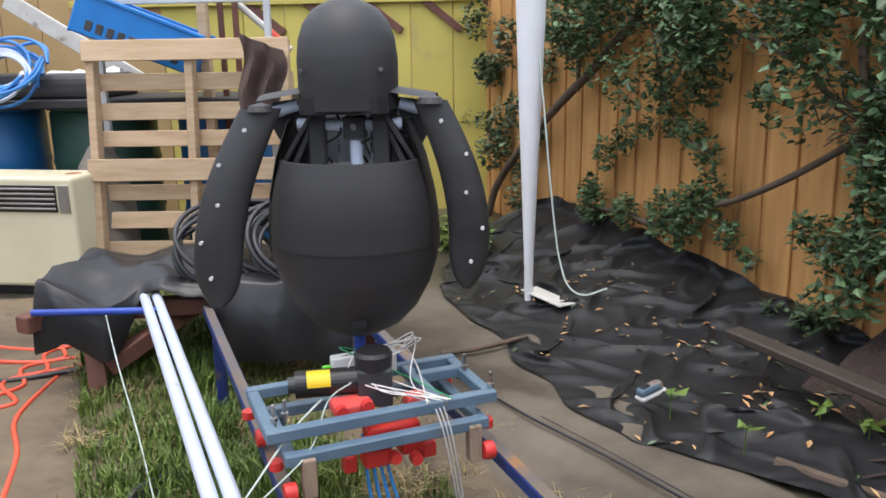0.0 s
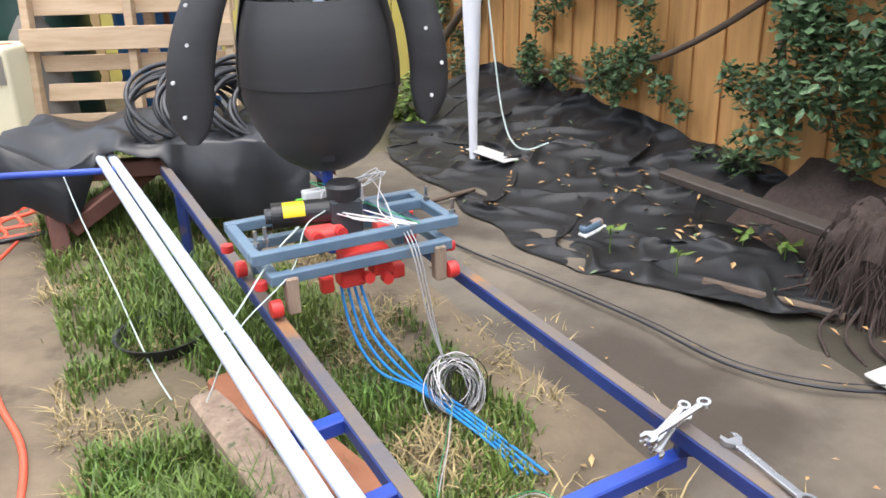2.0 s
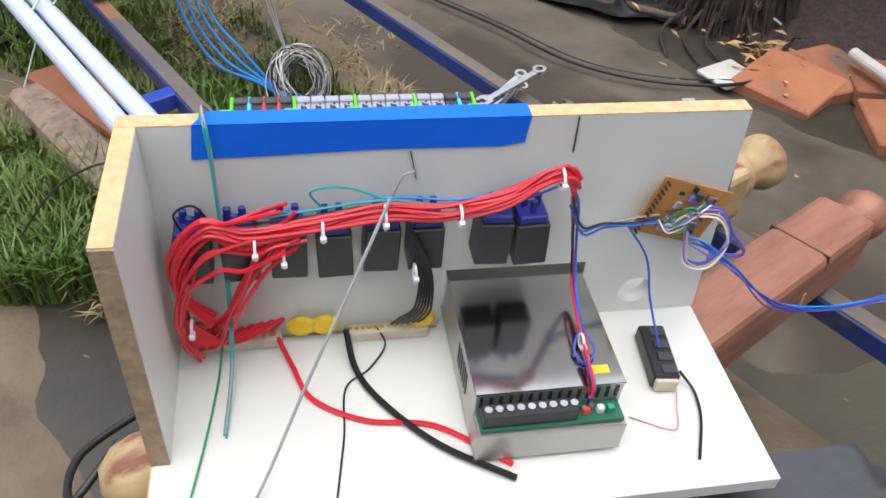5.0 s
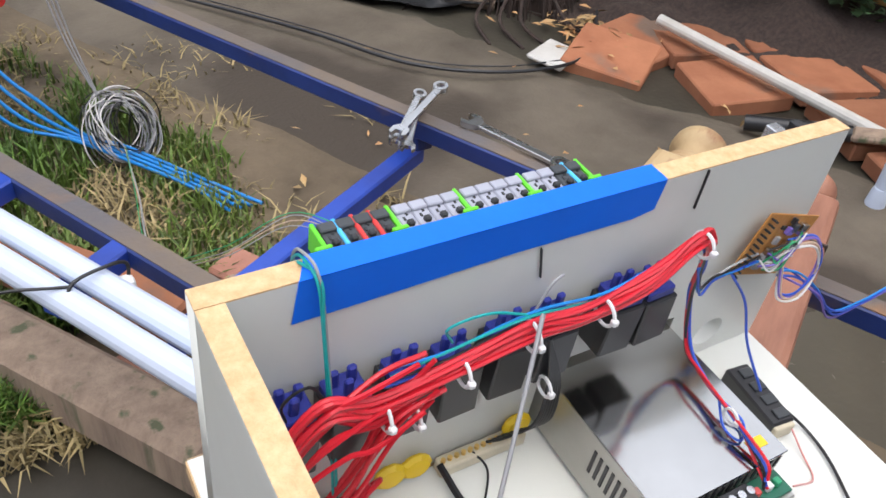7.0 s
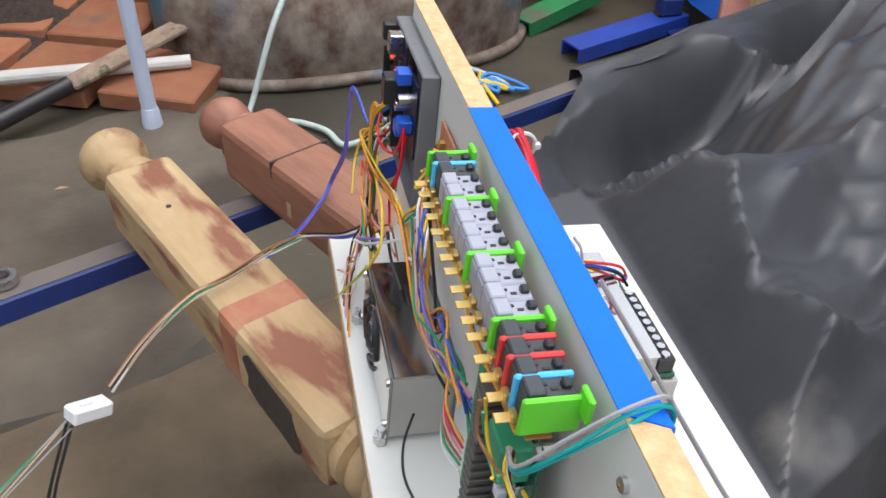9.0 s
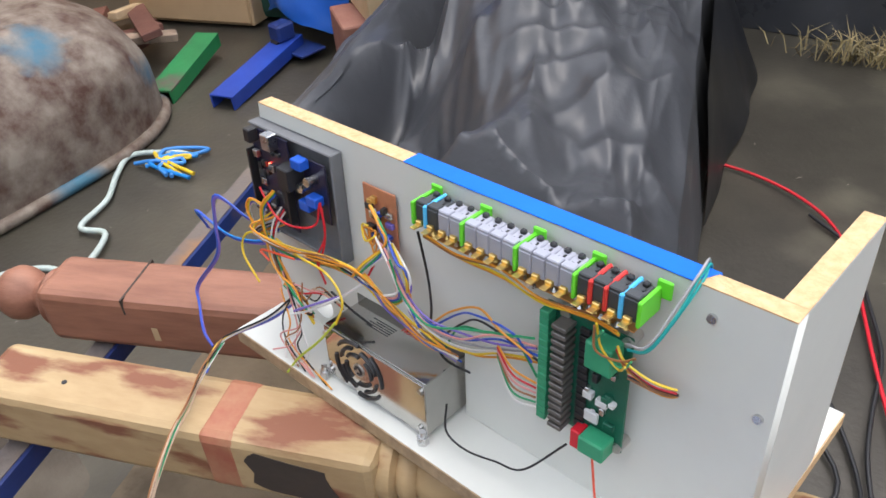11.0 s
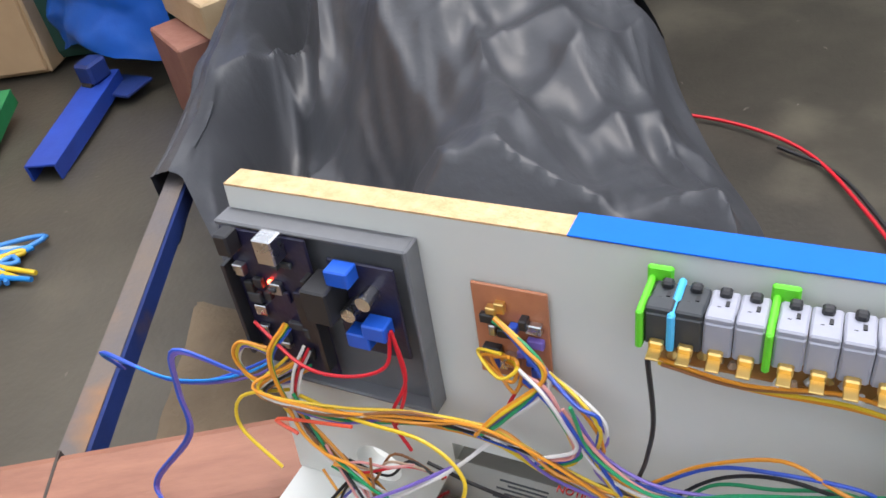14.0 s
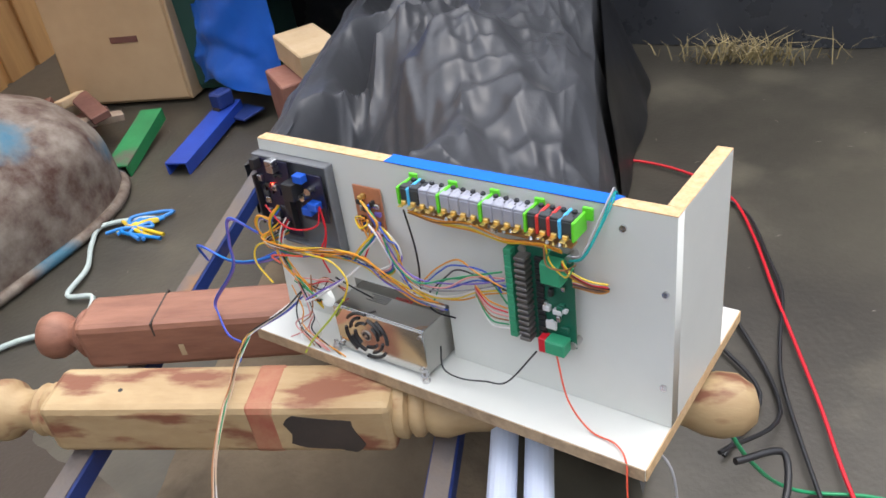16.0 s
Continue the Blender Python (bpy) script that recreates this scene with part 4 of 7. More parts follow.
rows_b += strands(["orange", "yellow", "brown", "orange"], 0.0009, [(0.272, 0.038, 0.207), (0.240, 0.038, 0.202), (0.200, 0.037, 0.205), (0.160, 0.038, 0.201), (0.120, 0.037, 0.204), (0.100, 0.036, 0.200)], 0.006, 63, 0.002)
for k in range(6):
    rows_b.append((["orange", "red", "pink", "brown", "green", "white"][k], 0.0009, [(0.202, 0.036, 0.136 - 0.003 * k), (0.184, 0.040, 0.124 - 0.006 * k), (0.166, 0.033, 0.114 - 0.005 * k)]))
wires("rainbow ribbon wires tangled between circuit boards", rows_b)
# bundle that leaves over the base's edge to the white connector
inv = BOARD.inverted()
def to_board(*pts):
    return [tuple(inv @ Vector(p)) for p in pts]
wires("blue and purple twin wire looping off the stand", strands(["purple", "purple", "purple", "blue"], 0.0012, [(0.520, 0.040, 0.128), (0.556, 0.050, 0.146), (0.566, 0.052, 0.110), (0.572, 0.054, 0.070), (0.622, 0.060, 0.010), (0.610, 0.070, -0.006), (0.570, 0.092, -0.010), (0.520, 0.110, 0.006)], 0.003, 70, 0.0006))
conn_mid = to_board((0.515, 0.10, 0.415), (0.500, 0.135, 0.408), (0.480, 0.170, 0.402), (0.459, 0.204, 0.399), (0.440, 0.245, 0.370), (0.418, 0.278, 0.340))
rows_c = strands(["tan", "white", "green", "tan", "black", "tan", "brown"], 0.0010, conn_mid, 0.006, 71, 0.0015)
rows_c += strands(["purple", "blue", "yellow", "white", "black"], 0.0011, [(0.452, 0.050, 0.062), (0.476, 0.066, 0.040)] + conn_mid[:2], 0.006, 72, 0.002)
wires("tan and green wires strung from the stand to a connector", rows_c)
plug = thing("wire_connector", "white plastic plug joining two wire bundles", "connector", Matrix.Translation((0.404, 0.296, 0.332)) @ pose(0, 0, 0, 10, -20, 125))
part("housing", cuboid((0.036, 0.020, 0.014), (0, 0, 0), 0.002), M_WHITE, plug)
part("latch", cuboid((0.012, 0.008, 0.004), (0.004, 0, 0.008), 0.001), M_WHITE, plug)
rows_d = strands(["grey", "tan", "grey", "green"], 0.0008, to_board((0.395, 0.312, 0.330), (0.34, 0.37, 0.305), (0.30, 0.42, 0.285), (0.25, 0.50, 0.27), (0.16, 0.55, 0.20), (0.10, 0.70, 0.10), (0.12, 0.90, 0.09), (0.13, 1.05, 0.09)), 0.012, 73, 0.006)
rows_d += strands(["black", "black"], 0.0014, to_board((0.395, 0.312, 0.328), (0.352, 0.335, 0.27), (0.325, 0.345, 0.20), (0.30, 0.39, 0.10), (0.28, 0.42, 0.06)), 0.006, 74, 0.001)
wires("loose thin wires trailing from the plug to the grass", rows_d)

# back side: red loom over the relays
red_line = [(0.052, -0.040, 0.060), (0.030, -0.044, 0.100), (0.032, -0.046, 0.140), (0.058, -0.046, 0.174), (0.092, -0.046, 0.166), (0.140, -0.045, 0.172), (0.200, -0.044, 0.181), (0.250, -0.044, 0.176), (0.300, -0.042, 0.188), (0.335, -0.039, 0.206), (0.352, -0.037, 0.206), (0.362, -0.036, 0.190)]
rows_a = strands(["red"] * 9, 0.0019, red_line, 0.011, 80, 0.0035)
rows_a += strands(["red"] * 7, 0.0019, [(0.036, -0.034, 0.026), (0.028, -0.046, 0.070), (0.036, -0.048, 0.120), (0.060, -0.048, 0.156), (0.090, -0.047, 0.160), (0.120, -0.046, 0.168)], 0.034, 81, 0.008)
rows_a += strands(["red"] * 7, 0.0018, [(0.040, -0.020, 0.018), (0.056, -0.040, 0.045), (0.078, -0.047, 0.095), (0.104, -0.047, 0.145), (0.132, -0.046, 0.168)], 0.024, 82, 0.006)
rows_a += [("red", 0.0021, [(0.044 + 0.008 * k, -0.019, 0.018), (0.048 + 0.009 * k, -0.030, 0.032 + 0.002 * k), (0.038 + 0.004 * k, -0.040, 0.030), (0.030, -0.042, 0.038 + 0.004 * k)]) for k in range(8)]
rows_a += strands(["blue", "black", "teal", "brightblue"], 0.0011, [(0.100, -0.036, 0.172), (0.140, -0.040, 0.178), (0.200, -0.040, 0.186), (0.260, -0.040, 0.178), (0.310, -0.038, 0.186), (0.345, -0.034, 0.200)], 0.010, 83, 0.004)
rows_a += [("teal", 0.0010, [(0.150, -0.03, 0.176), (0.142, -0.034, 0.196), (0.170, -0.036, 0.200), (0.205, -0.038, 0.186)]), ("grey", 0.0010, [(0.205, -0.036, 0.184), (0.214, -0.036, 0.208), (0.224, -0.034, 0.212)]), ("black", 0.0010, [(0.040, -0.032, 0.156), (0.036, -0.036, 0.180), (0.052, -0.036, 0.188), (0.068, -0.034, 0.164), (0.10, -0.036, 0.168)]), ("grey", 0.0016, [(0.204, -0.046, 0.196), (0.170, -0.085, 0.140), (0.130, -0.130, 0.075), (0.085, -0.185, 0.004), (0.05, -0.235, 0.004)]), ("red", 0.0026, [(0.106, -0.022, 0.012), (0.118, -0.050, 0.004), (0.135, -0.090, 0.003), (0.180, -0.118, 0.003), (0.240, -0.130, 0.003), (0.300, -0.176, 0.003)]), ("black", 0.0032, [(0.170, -0.020, 0.014), (0.176, -0.060, 0.004), (0.196, -0.100, 0.004), (0.240, -0.150, 0.004), (0.30, -0.19, 0.004)]), ("black", 0.0010, [(0.200, -0.020, 0.014), (0.206, -0.036, 0.006), (0.188, -0.06, 0.002), (0.165, -0.080, 0.002), (0.160, -0.130, 0.002), (0.15, -0.19, 0.002)]), ("green", 0.0011, [(0.056, -0.022, 0.015), (0.052, -0.06, 0.003), (0.044, -0.12, 0.002), (0.03, -0.20, 0.002)])]
rows_a += [("black", 0.0013, [(0.214 + 0.005 * k, -0.019, 0.017), (0.218 + 0.005 * k, -0.034, 0.040), (0.230 + 0.003 * k, -0.046, 0.068), (0.232 + 0.002 * k, -0.044, 0.110), (0.222, -0.042, 0.160)]) for k in range(6)]
rows_a += strands(["red", "black", "blue", "blue", "red"], 0.0013, [(0.358, -0.036, 0.192), (0.366, -0.034, 0.170), (0.372, -0.032, 0.135), (0.374, -0.046, 0.090), (0.372, -0.075, 0.080), (0.368, -0.115, 0.078), (0.366, -0.150, 0.070), (0.362, -0.160, 0.060)], 0.006, 84, 0.003)
rows_a += strands(["blue", "brightblue", "black", "grey"], 0.0011, [(0.362, -0.034, 0.175), (0.376, -0.032, 0.138), (0.400, -0.026, 0.136), (0.430, -0.022, 0.134), (0.452, -0.024, 0.140)], 0.006, 85, 0.003)
rows_a += [("blue", 0.0011, [(0.372, -0.09, 0.080), (0.360, -0.112, 0.072), (0.366, -0.126, 0.069), (0.378, -0.115, 0.072), (0.372, -0.095, 0.078)]), ("blue", 0.0012, [(0.425, -0.022, 0.133), (0.448, -0.034, 0.100), (0.456, -0.050, 0.060), (0.465, -0.078, 0.022)]), ("black", 0.0014, [(0.480, -0.100, 0.012), (0.490, -0.120, 0.003), (0.484, -0.150, 0.003), (0.466, -0.19, 0.003)]), ("pink", 0.0009, [(0.474, -0.104, 0.014), (0.466, -0.135, 0.004), (0.455, -0.158, 0.003), (0.40, -0.165, 0.04)])]
rows_a += strands(["white", "tan", "purple", "blue"], 0.0011, [(0.480, -0.026, 0.146), (0.506, -0.034, 0.150), (0.520, -0.040, 0.120), (0.504, -0.044, 0.096), (0.484, -0.040, 0.100), (0.480, -0.03, 0.130)], 0.006, 86, 0.002)
rows_a += strands(["purple", "blue", "blue", "brightblue"], 0.0011, [(0.482, -0.03, 0.120), (0.500, -0.038, 0.112), (0.540, -0.044, 0.085), (0.600, -0.04, 0.03), (0.680, -0.03, 0.005), (0.76, -0.03, 0.012), (0.78, -0.05, -0.03)], 0.006, 87, 0.003)
g = random.Random(90)
for k in range(12):
    rows_a.append((g.choice(["grey", "white", "purple", "black", "green"]), 0.0009, [(0.455 + g.uniform(-0.005, 0.01), -0.026, 0.120 + g.uniform(0, 0.03)), (0.470 + g.uniform(-0.01, 0.01), -0.034, 0.140 + g.uniform(-0.01, 0.02)), (0.490 + g.uniform(-0.01, 0.01), -0.028, 0.152 + g.uniform(-0.02, 0.01))]))
wires("thick red wire loom with blue wires over relays", rows_a)
for p, rr in (((0.096, -0.047, 0.152), 10), ((0.150, -0.046, 0.165), 9), ((0.200, -0.045, 0.176), 10), ((0.262, -0.045, 0.173), 9), ((0.345, -0.040, 0.203), 9), ((0.118, -0.048, 0.140), 8), ((0.036, -0.047, 0.060), 8), ((0.366, -0.11, 0.079), 6), ((0.228, -0.045, 0.110), 7)):
    tie = thing("cable_tie", "white plastic tie cinched round wires", "cable tie", BOARD @ Matrix.Translation(p), "cable ties")
    part("band", tube([(0, 0.0011 * rr * math.cos(k * 0.7), 0.0011 * rr * math.sin(k * 0.7)) for k in range(10)], 0.0014, 5, 3), M_WHITE, tie)
    part("head", cuboid((0.005, 0.005, 0.005), (0, -0.0012 * rr, 0), 0.001), M_WHITE, tie)

# ---- newel posts under the stand ----
def newel(a, c, material, label, ends):
    """A lying post: square middle with chamfers, turned ball and rings at the ends."""
    a, c = Vector(a), Vector(c)
    d = c - a
    p = thing("newel_post", label, "post", Matrix.Translation(a) @ d.to_track_quat("X", "Z").to_matrix().to_4x4(), "two lying newel posts")
    n = d.length
    part("shaft", cuboid((n, 0.078, 0.078), (n / 2, 0, 0), 0.010, segs=2), material, p)
    turn = Matrix.Rotation(-math.pi / 2, 4, "Y")
    if "a" in ends:
        part("ball", lathe([(0.030, -0.004), (0.036, 0.004), (0.030, 0.012), (0.021, 0.018), (0.019, 0.026), (0.028, 0.034), (0.034, 0.046), (0.035, 0.058), (0.030, 0.070), (0.018, 0.078), (0.004, 0.081)], 24, m=turn), material, p, smooth=True)
    if "flat" in ends:
        part("turned_end", lathe([(0.034, -0.004), (0.036, 0.004), (0.030, 0.014), (0.034, 0.020), (0.028, 0.028), (0.025, 0.042), (0.029, 0.058), (0.037, 0.064), (0.040, 0.072), (0.040, 0.086), (0.034, 0.094), (0.010, 0.095)], 24, m=turn), material, p, smooth=True)
    if "c" in ends:
        m = Matrix.Translation((n, 0, 0)) @ Matrix.Rotation(math.pi / 2, 4, "Y")
        part("turned_end", lathe([(0.034, -0.004), (0.038, 0.004), (0.038, 0.012), (0.030, 0.016), (0.036, 0.022), (0.036, 0.030), (0.029, 0.036), (0.035, 0.044), (0.037, 0.060), (0.030, 0.085), (0.026, 0.30), (0.022, 0.325), (0.026, 0.335), (0.034, 0.350), (0.038, 0.370), (0.035, 0.392), (0.022, 0.408), (0.004, 0.413)], 24, m=m), material, p, smooth=True)
    return p


post_a = newel((0.712, 0.272, 0.354), (0.315, 0.066, 0.346), M_NEWEL_A, "half stripped cream and red newel post lying on rails", ("flat", "c"))
g = random.Random(4)


def scab(x, z, w, h, n=18):
    """A ragged patch on the post's side."""
    k = [1 + g.uniform(-0.22, 0.16) for _ in range(n)]
    me = outline([[(x + w / 2 * k[c] * math.copysign(abs(math.cos(c * math.tau / n)) ** 0.6, math.cos(c * math.tau / n)), z + h / 2 * k[c] * math.copysign(abs(math.sin(c * math.tau / n)) ** 0.6, math.sin(c * math.tau / n))) for c in range(n)]], 0.0012)
    me.transform(Matrix.Translation((0, -0.0392, 0)) @ Matrix.Rotation(math.pi / 2, 4, "X"))
    return me


part("char_patch", scab(0.362, -0.004, 0.092, 0.060), M_BURN, post_a, "burnt black patch")
part("paint_band", cuboid((0.048, 0.0794, 0.0794), (0.288, 0, 0), 0.010, segs=2), M_REDSTAIN, post_a, "old red paint band")
part("hole", rod((0.100, -0.006, 0.036), (0.100, -0.006, 0.0396), 0.003, 10), M_BLACK, post_a)
post_b = newel((0.817, 0.151, 0.350), (0.28, -0.165, 0.346), M_NEWEL_B, "red-brown turned newel post lying across rails", ("a",))
part("saw_cut", cuboid((0.0025, 0.0786, 0.022), (0.118, 0, 0.0285), 0), M_BURN, post_b)
part("notch", cuboid((0.008, 0.0788, 0.020), (0.150, 0, -0.010), 0), M_PALEWOOD, post_b)

# ---- robot bird ----
bird = thing("robot_bird", "black plastic shell of an upright bird-shaped robot", "robot", Matrix.Translation((-0.155, 1.42, 0)))


def shell(profile, seg=40, start=0.0, end=math.tau, flat=0.82, thick=0.006):
    """An open turned shell with a wall, flattened front to back."""
    b = bmesh.new()
    closed = end - start > 6.2
    n = seg if closed else seg + 1
    sides = []
    for off in (0.0, -thick):
        rings = []
        for r, z in profile:
            r = max(0.003, r + off)
            rings.append([b.verts.new((r * math.cos(start + (end - start) * k / seg), flat * r * math.sin(start + (end - start) * k / seg), z - off * 0.3)) for k in range(n)])
        for p, q in zip(rings, rings[1:]):
            for k in range(n if closed else n - 1):
                b.faces.new((p[k], p[(k + 1) % n], q[(k + 1) % n], q[k]))
        sides.append(rings)
    for i in (0, -1):
        p, q = sides[0][i], sides[1][i]
        for k in range(n if closed else n - 1):
            b.faces.new((p[k], p[(k + 1) % n], q[(k + 1) % n], q[k]))
    return b


part("lower_shell", shell([(0.004, 0.540), (0.055, 0.547), (0.100, 0.572), (0.138, 0.612), (0.168, 0.668), (0.185, 0.722), (0.1885, 0.760)]), M_PLASTIC_BLACK, bird, smooth=True)
part("upper_shell", shell([(0.1890, 0.760), (0.189, 0.80), (0.184, 0.85), (0.173, 0.90), (0.158, 0.945)], 22, math.pi * 1.09, math.pi * 1.91), M_PLASTIC_BLACK, bird, smooth=True)
for a0, a1 in ((math.pi * 0.72, math.pi * 1.11), (math.pi * 1.89, math.pi * 2.28)):
    part("side_shell", shell([(0.1915, 0.745), (0.191, 0.80), (0.184, 0.87), (0.166, 0.95), (0.135, 1.03)], 8, a0, a1), M_PLASTIC_BLACK, bird, smooth=True)
part("square_port", cuboid((0.034, 0.012, 0.022), (0.018, -0.098, 0.597), 0.001), M_BLACK, bird, "square dark opening")
part("head_shell", shell([(0.1065, 1.052), (0.1075, 1.10), (0.108, 1.158), (0.107, 1.164), (0.1035, 1.195), (0.092, 1.230), (0.070, 1.258), (0.040, 1.274), (0.004, 1.280)], 40, 0, math.tau, 0.95), M_PLASTIC_BLACK, bird, smooth=True)
part("head_floor", cuboid((0.19, 0.17, 0.006), (0, 0, 1.062), 0.02), M_BLACK, bird)
for x in (-0.084, 0.082):
    part("bolt", rod((x, -0.066, 1.135), (x, -0.080, 1.135), 0.0045, 8), M_STEEL, bird)
part("spine", rod((0.0, 0, 0.32), (0.0, 0, 0.60), 0.014, 14), M_BLUE, bird, "blue steel pole")
part("spine_tube", rod((0.012, 0.0, 0.75), (0.012, 0.0, 1.05), 0.014, 14), M_PVC, bird, "pale plastic tube")
part("cross_tube", rod((-0.115, 0.0, 1.018), (0.115, 0.0, 1.018), 0.014, 14), M_PVC, bird, "pale plastic tube")
part("hub", cuboid((0.046, 0.044, 0.05), (0.012, -0.004, 1.012), 0.003), M_PLASTIC_BLACK, bird)
part("hub_bolt", rod((0.012, -0.026, 1.014), (0.012, -0.032, 1.014), 0.007, 12), M_STEEL, bird)
for s in (-1, 1):
    part("neck_plate", cuboid((0.036, 0.03, 0.13), (s * 0.070, -0.01, 0.995), 0.003), M_PLASTIC_BLACK, bird)
    part("brace", beam((s * 0.082, -0.01, 1.02), (s * 0.125, -0.02, 0.925), 0.02, 0.012), M_PLASTIC_BLACK, bird)
    part("push_rod", rod((s * 0.036 + 0.008, 0.01, 0.70), (s * 0.036 + 0.008, 0.01, 1.06), 0.0025, 8), M_STEEL, bird)
    part("shoulder_tube", rod((s * 0.11, 0.0, 1.062), (s * 0.165, 0.0, 1.045), 0.013, 12), M_PVC, bird, "pale plastic tube")
    part("shoulder_strap", sheet(10, 8, lambda u, v, s=s: (s * (0.095 + 0.095 * u), -0.05 + 0.10 * v, 1.088 - 0.016 * u + 0.012 * math.sin(v * math.pi))), M_PLASTIC_BLACK, bird, smooth=True)
for s in (-1, 1):
    part("strut", beam((s * 0.074, -0.012, 1.05), (s * 0.148, -0.02, 0.935), 0.034, 0.010, 0.002), M_PLASTIC_BLACK, bird)
    part("gusset", outline([[(s * 0.092, 1.075), (s * 0.172, 1.066), (s * 0.180, 1.020), (s * 0.150, 0.962), (s * 0.118, 1.010)][::s]], 0.012), M_PLASTIC_BLACK, bird).matrix_local = pose(0, 0.02, 0, 90, 0, 0)
part("inner_tray", cuboid((0.20, 0.14, 0.004), (0, 0, 0.925), 0.002), M_WHITE, bird, "pale inner tray")
part("chest_plate", sheet(16, 6, lambda u, v: (-0.115 + 0.23 * u, 0.125 - 0.05 * (2 * u - 1) ** 2, 0.90 + 0.17 * v)), M_PALEFRAME, bird, "pale grey inner plate", smooth=True)
for k, (x0, x1) in enumerate(((-0.05, -0.02), (0.03, 0.06), (0.045, 0.03))):
    part("inner_cable", tube([(x0, 0.03, 0.93), (x0 - 0.012, 0.0, 0.97), (x1, -0.012, 1.0), (x1 - 0.01, 0.0, 1.05)], 0.0028, 6), M_BLACK, bird)
for s in (-1, 1):
    part("neck_web", outline([[(s * 0.060, 1.055), (s * 0.060, 0.930), (s * 0.150, 0.930), (s * 0.118, 0.985), (s * 0.100, 1.055)][::s]], 0.006), M_PLASTIC_BLACK, bird).matrix_local = pose(0, 0.012, 0, 90, 0, 0)
part("seam", tube([(0.1895 * math.cos(math.pi * (1.05 + 0.9 * k / 24)), 0.82 * 0.1895 * math.sin(math.pi * (1.05 + 0.9 * k / 24)), 0.760) for k in range(25)], 0.0012, 5, 1), M_BLACK, bird, "thin dark seam")


def flipper(s, shoulder, tip, width, name="flipper"):
    """A long curved hollow flipper, leaning out from the shoulder."""
    def f(u, v):
        a = (u - 0.5) * math.tau
        t = v
        w = width * (0.80 + 0.55 * t - 0.42 * t * t) * (1 if t < 0.75 else math.sqrt(max(0.02, 1 - ((t - 0.75) / 0.25) ** 2 * 0.93)))
        bow = math.sin(t * math.pi) * 0.035
        c = Vector(shoulder).lerp(Vector(tip), t) + Vector((s * bow, 0, 0))
        return c + Vector((math.cos(a) * w * 0.5, math.sin(a) * 0.030 * (0.4 + 0.6 * math.sin(max(0.06, min(t, 0.95)) * math.pi)), 0))
    me = sheet(20, 26, f)
    return me


for s, sh, tip, w in ((-1, (-0.178, -0.06, 1.058), (-0.282, -0.115, 0.640), 0.112), (1, (0.180, -0.05, 1.070), (0.252, -0.06, 0.668), 0.090)):
    fl = part("flipper", flipper(s, sh, tip, w), M_PLASTIC_BLACK, bird, smooth=True)
    part("flipper_cap", lathe([(0.002, 0.012), (0.024, 0.006), (0.030, -0.006)], 14, m=Matrix.Translation(sh)), M_PLASTIC_BLACK, fl)
    for k, t in enumerate((0.10, 0.27, 0.47, 0.66, 0.84)):
        c = Vector(sh).lerp(Vector(tip), t) + Vector((s * (math.sin(t * math.pi) * 0.035 + (0.030 if k % 2 else 0.006)), -0.026, 0))
        part("bolt", rod(c, c + Vector((0, -0.008, 0)), 0.0042, 8), M_WHITE, fl, "pale bolt head")

# ---- trolley ----
tr = Matrix.Translation((-0.115, 1.30, 0)) @ Matrix.Rotation(math.atan2(0.441, 0.897), 4, "Z")
trolley = thing("rail_trolley", "slate blue square-tube trolley on red rollers", "trolley", tr)
for z, wx, y0, y1 in ((0.438, 0.50, -0.112, 0.115), (0.392, 0.44, -0.135, 0.10)):
    for y in (y0, y1):
        part("tube", cuboid((wx, 0.025, 0.025), (0, y, z), 0.0025), M_TROLLEY, trolley)
    for x in (-wx / 2 + 0.0125, wx / 2 - 0.0125):
        part("tube", cuboid((0.025, y1 - y0 - 0.026, 0.025), (x, (y0 + y1) / 2, z - 0.002), 0.0025), M_TROLLEY, trolley)
part("tube", cuboid((0.025, 0.20, 0.025), (0.12, 0.0, 0.4385), 0.0025), M_TROLLEY, trolley)
part("tube", cuboid((0.12, 0.025, 0.025), (0.182, 0.045, 0.4385), 0.0025), M_TROLLEY, trolley)
for x, y in ((-0.215, -0.150), (0.215, -0.150), (-0.225, 0.11), (0.225, 0.11)):
    part("hanger", cuboid((0.028, 0.03, 0.085), (x + (0.04 if x < 0 else -0.03), y + 0.008, 0.352), 0.003), M_SLEEPER if y < 0 else M_TROLLEY, trolley, "rusty brown hanger")
    part("roller", lathe([(0.006, -0.014), (0.019, -0.012), (0.021, 0), (0.019, 0.012), (0.006, 0.014)], 18, m=Matrix.Translation((x, y, 0.330)) @ Matrix.Rotation(math.pi / 2, 4, "Y")), M_RED, trolley, "red plastic roller", smooth=True)
    part("roller", lathe([(0.006, -0.010), (0.015, -0.009), (0.016, 0), (0.015, 0.009), (0.006, 0.010)], 18, m=Matrix.Translation((x * 1.08, y + 0.045, 0.372))), M_RED, trolley, "red plastic roller", smooth=True)
for x, y in ((-0.225, -0.075), (-0.20, -0.06), (0.235, 0.02), (0.245, -0.10)):
    part("bolt", rod((x, y, 0.44), (x, y, 0.487), 0.0042, 8), M_STEEL, trolley)
    part("nut", rod((x, y, 0.452), (x, y, 0.460), 0.008, 6), M_STEEL, trolley)
motor = thing("gear_motor", "black cylindrical motor with a yellow label", "motor", tr @ pose(-0.075, 0.01, 0.478, 0, 0, -12))
part("barrel", rod((-0.085, 0, 0), (0.05, 0, 0), 0.030, 24), M_BLACK, motor)
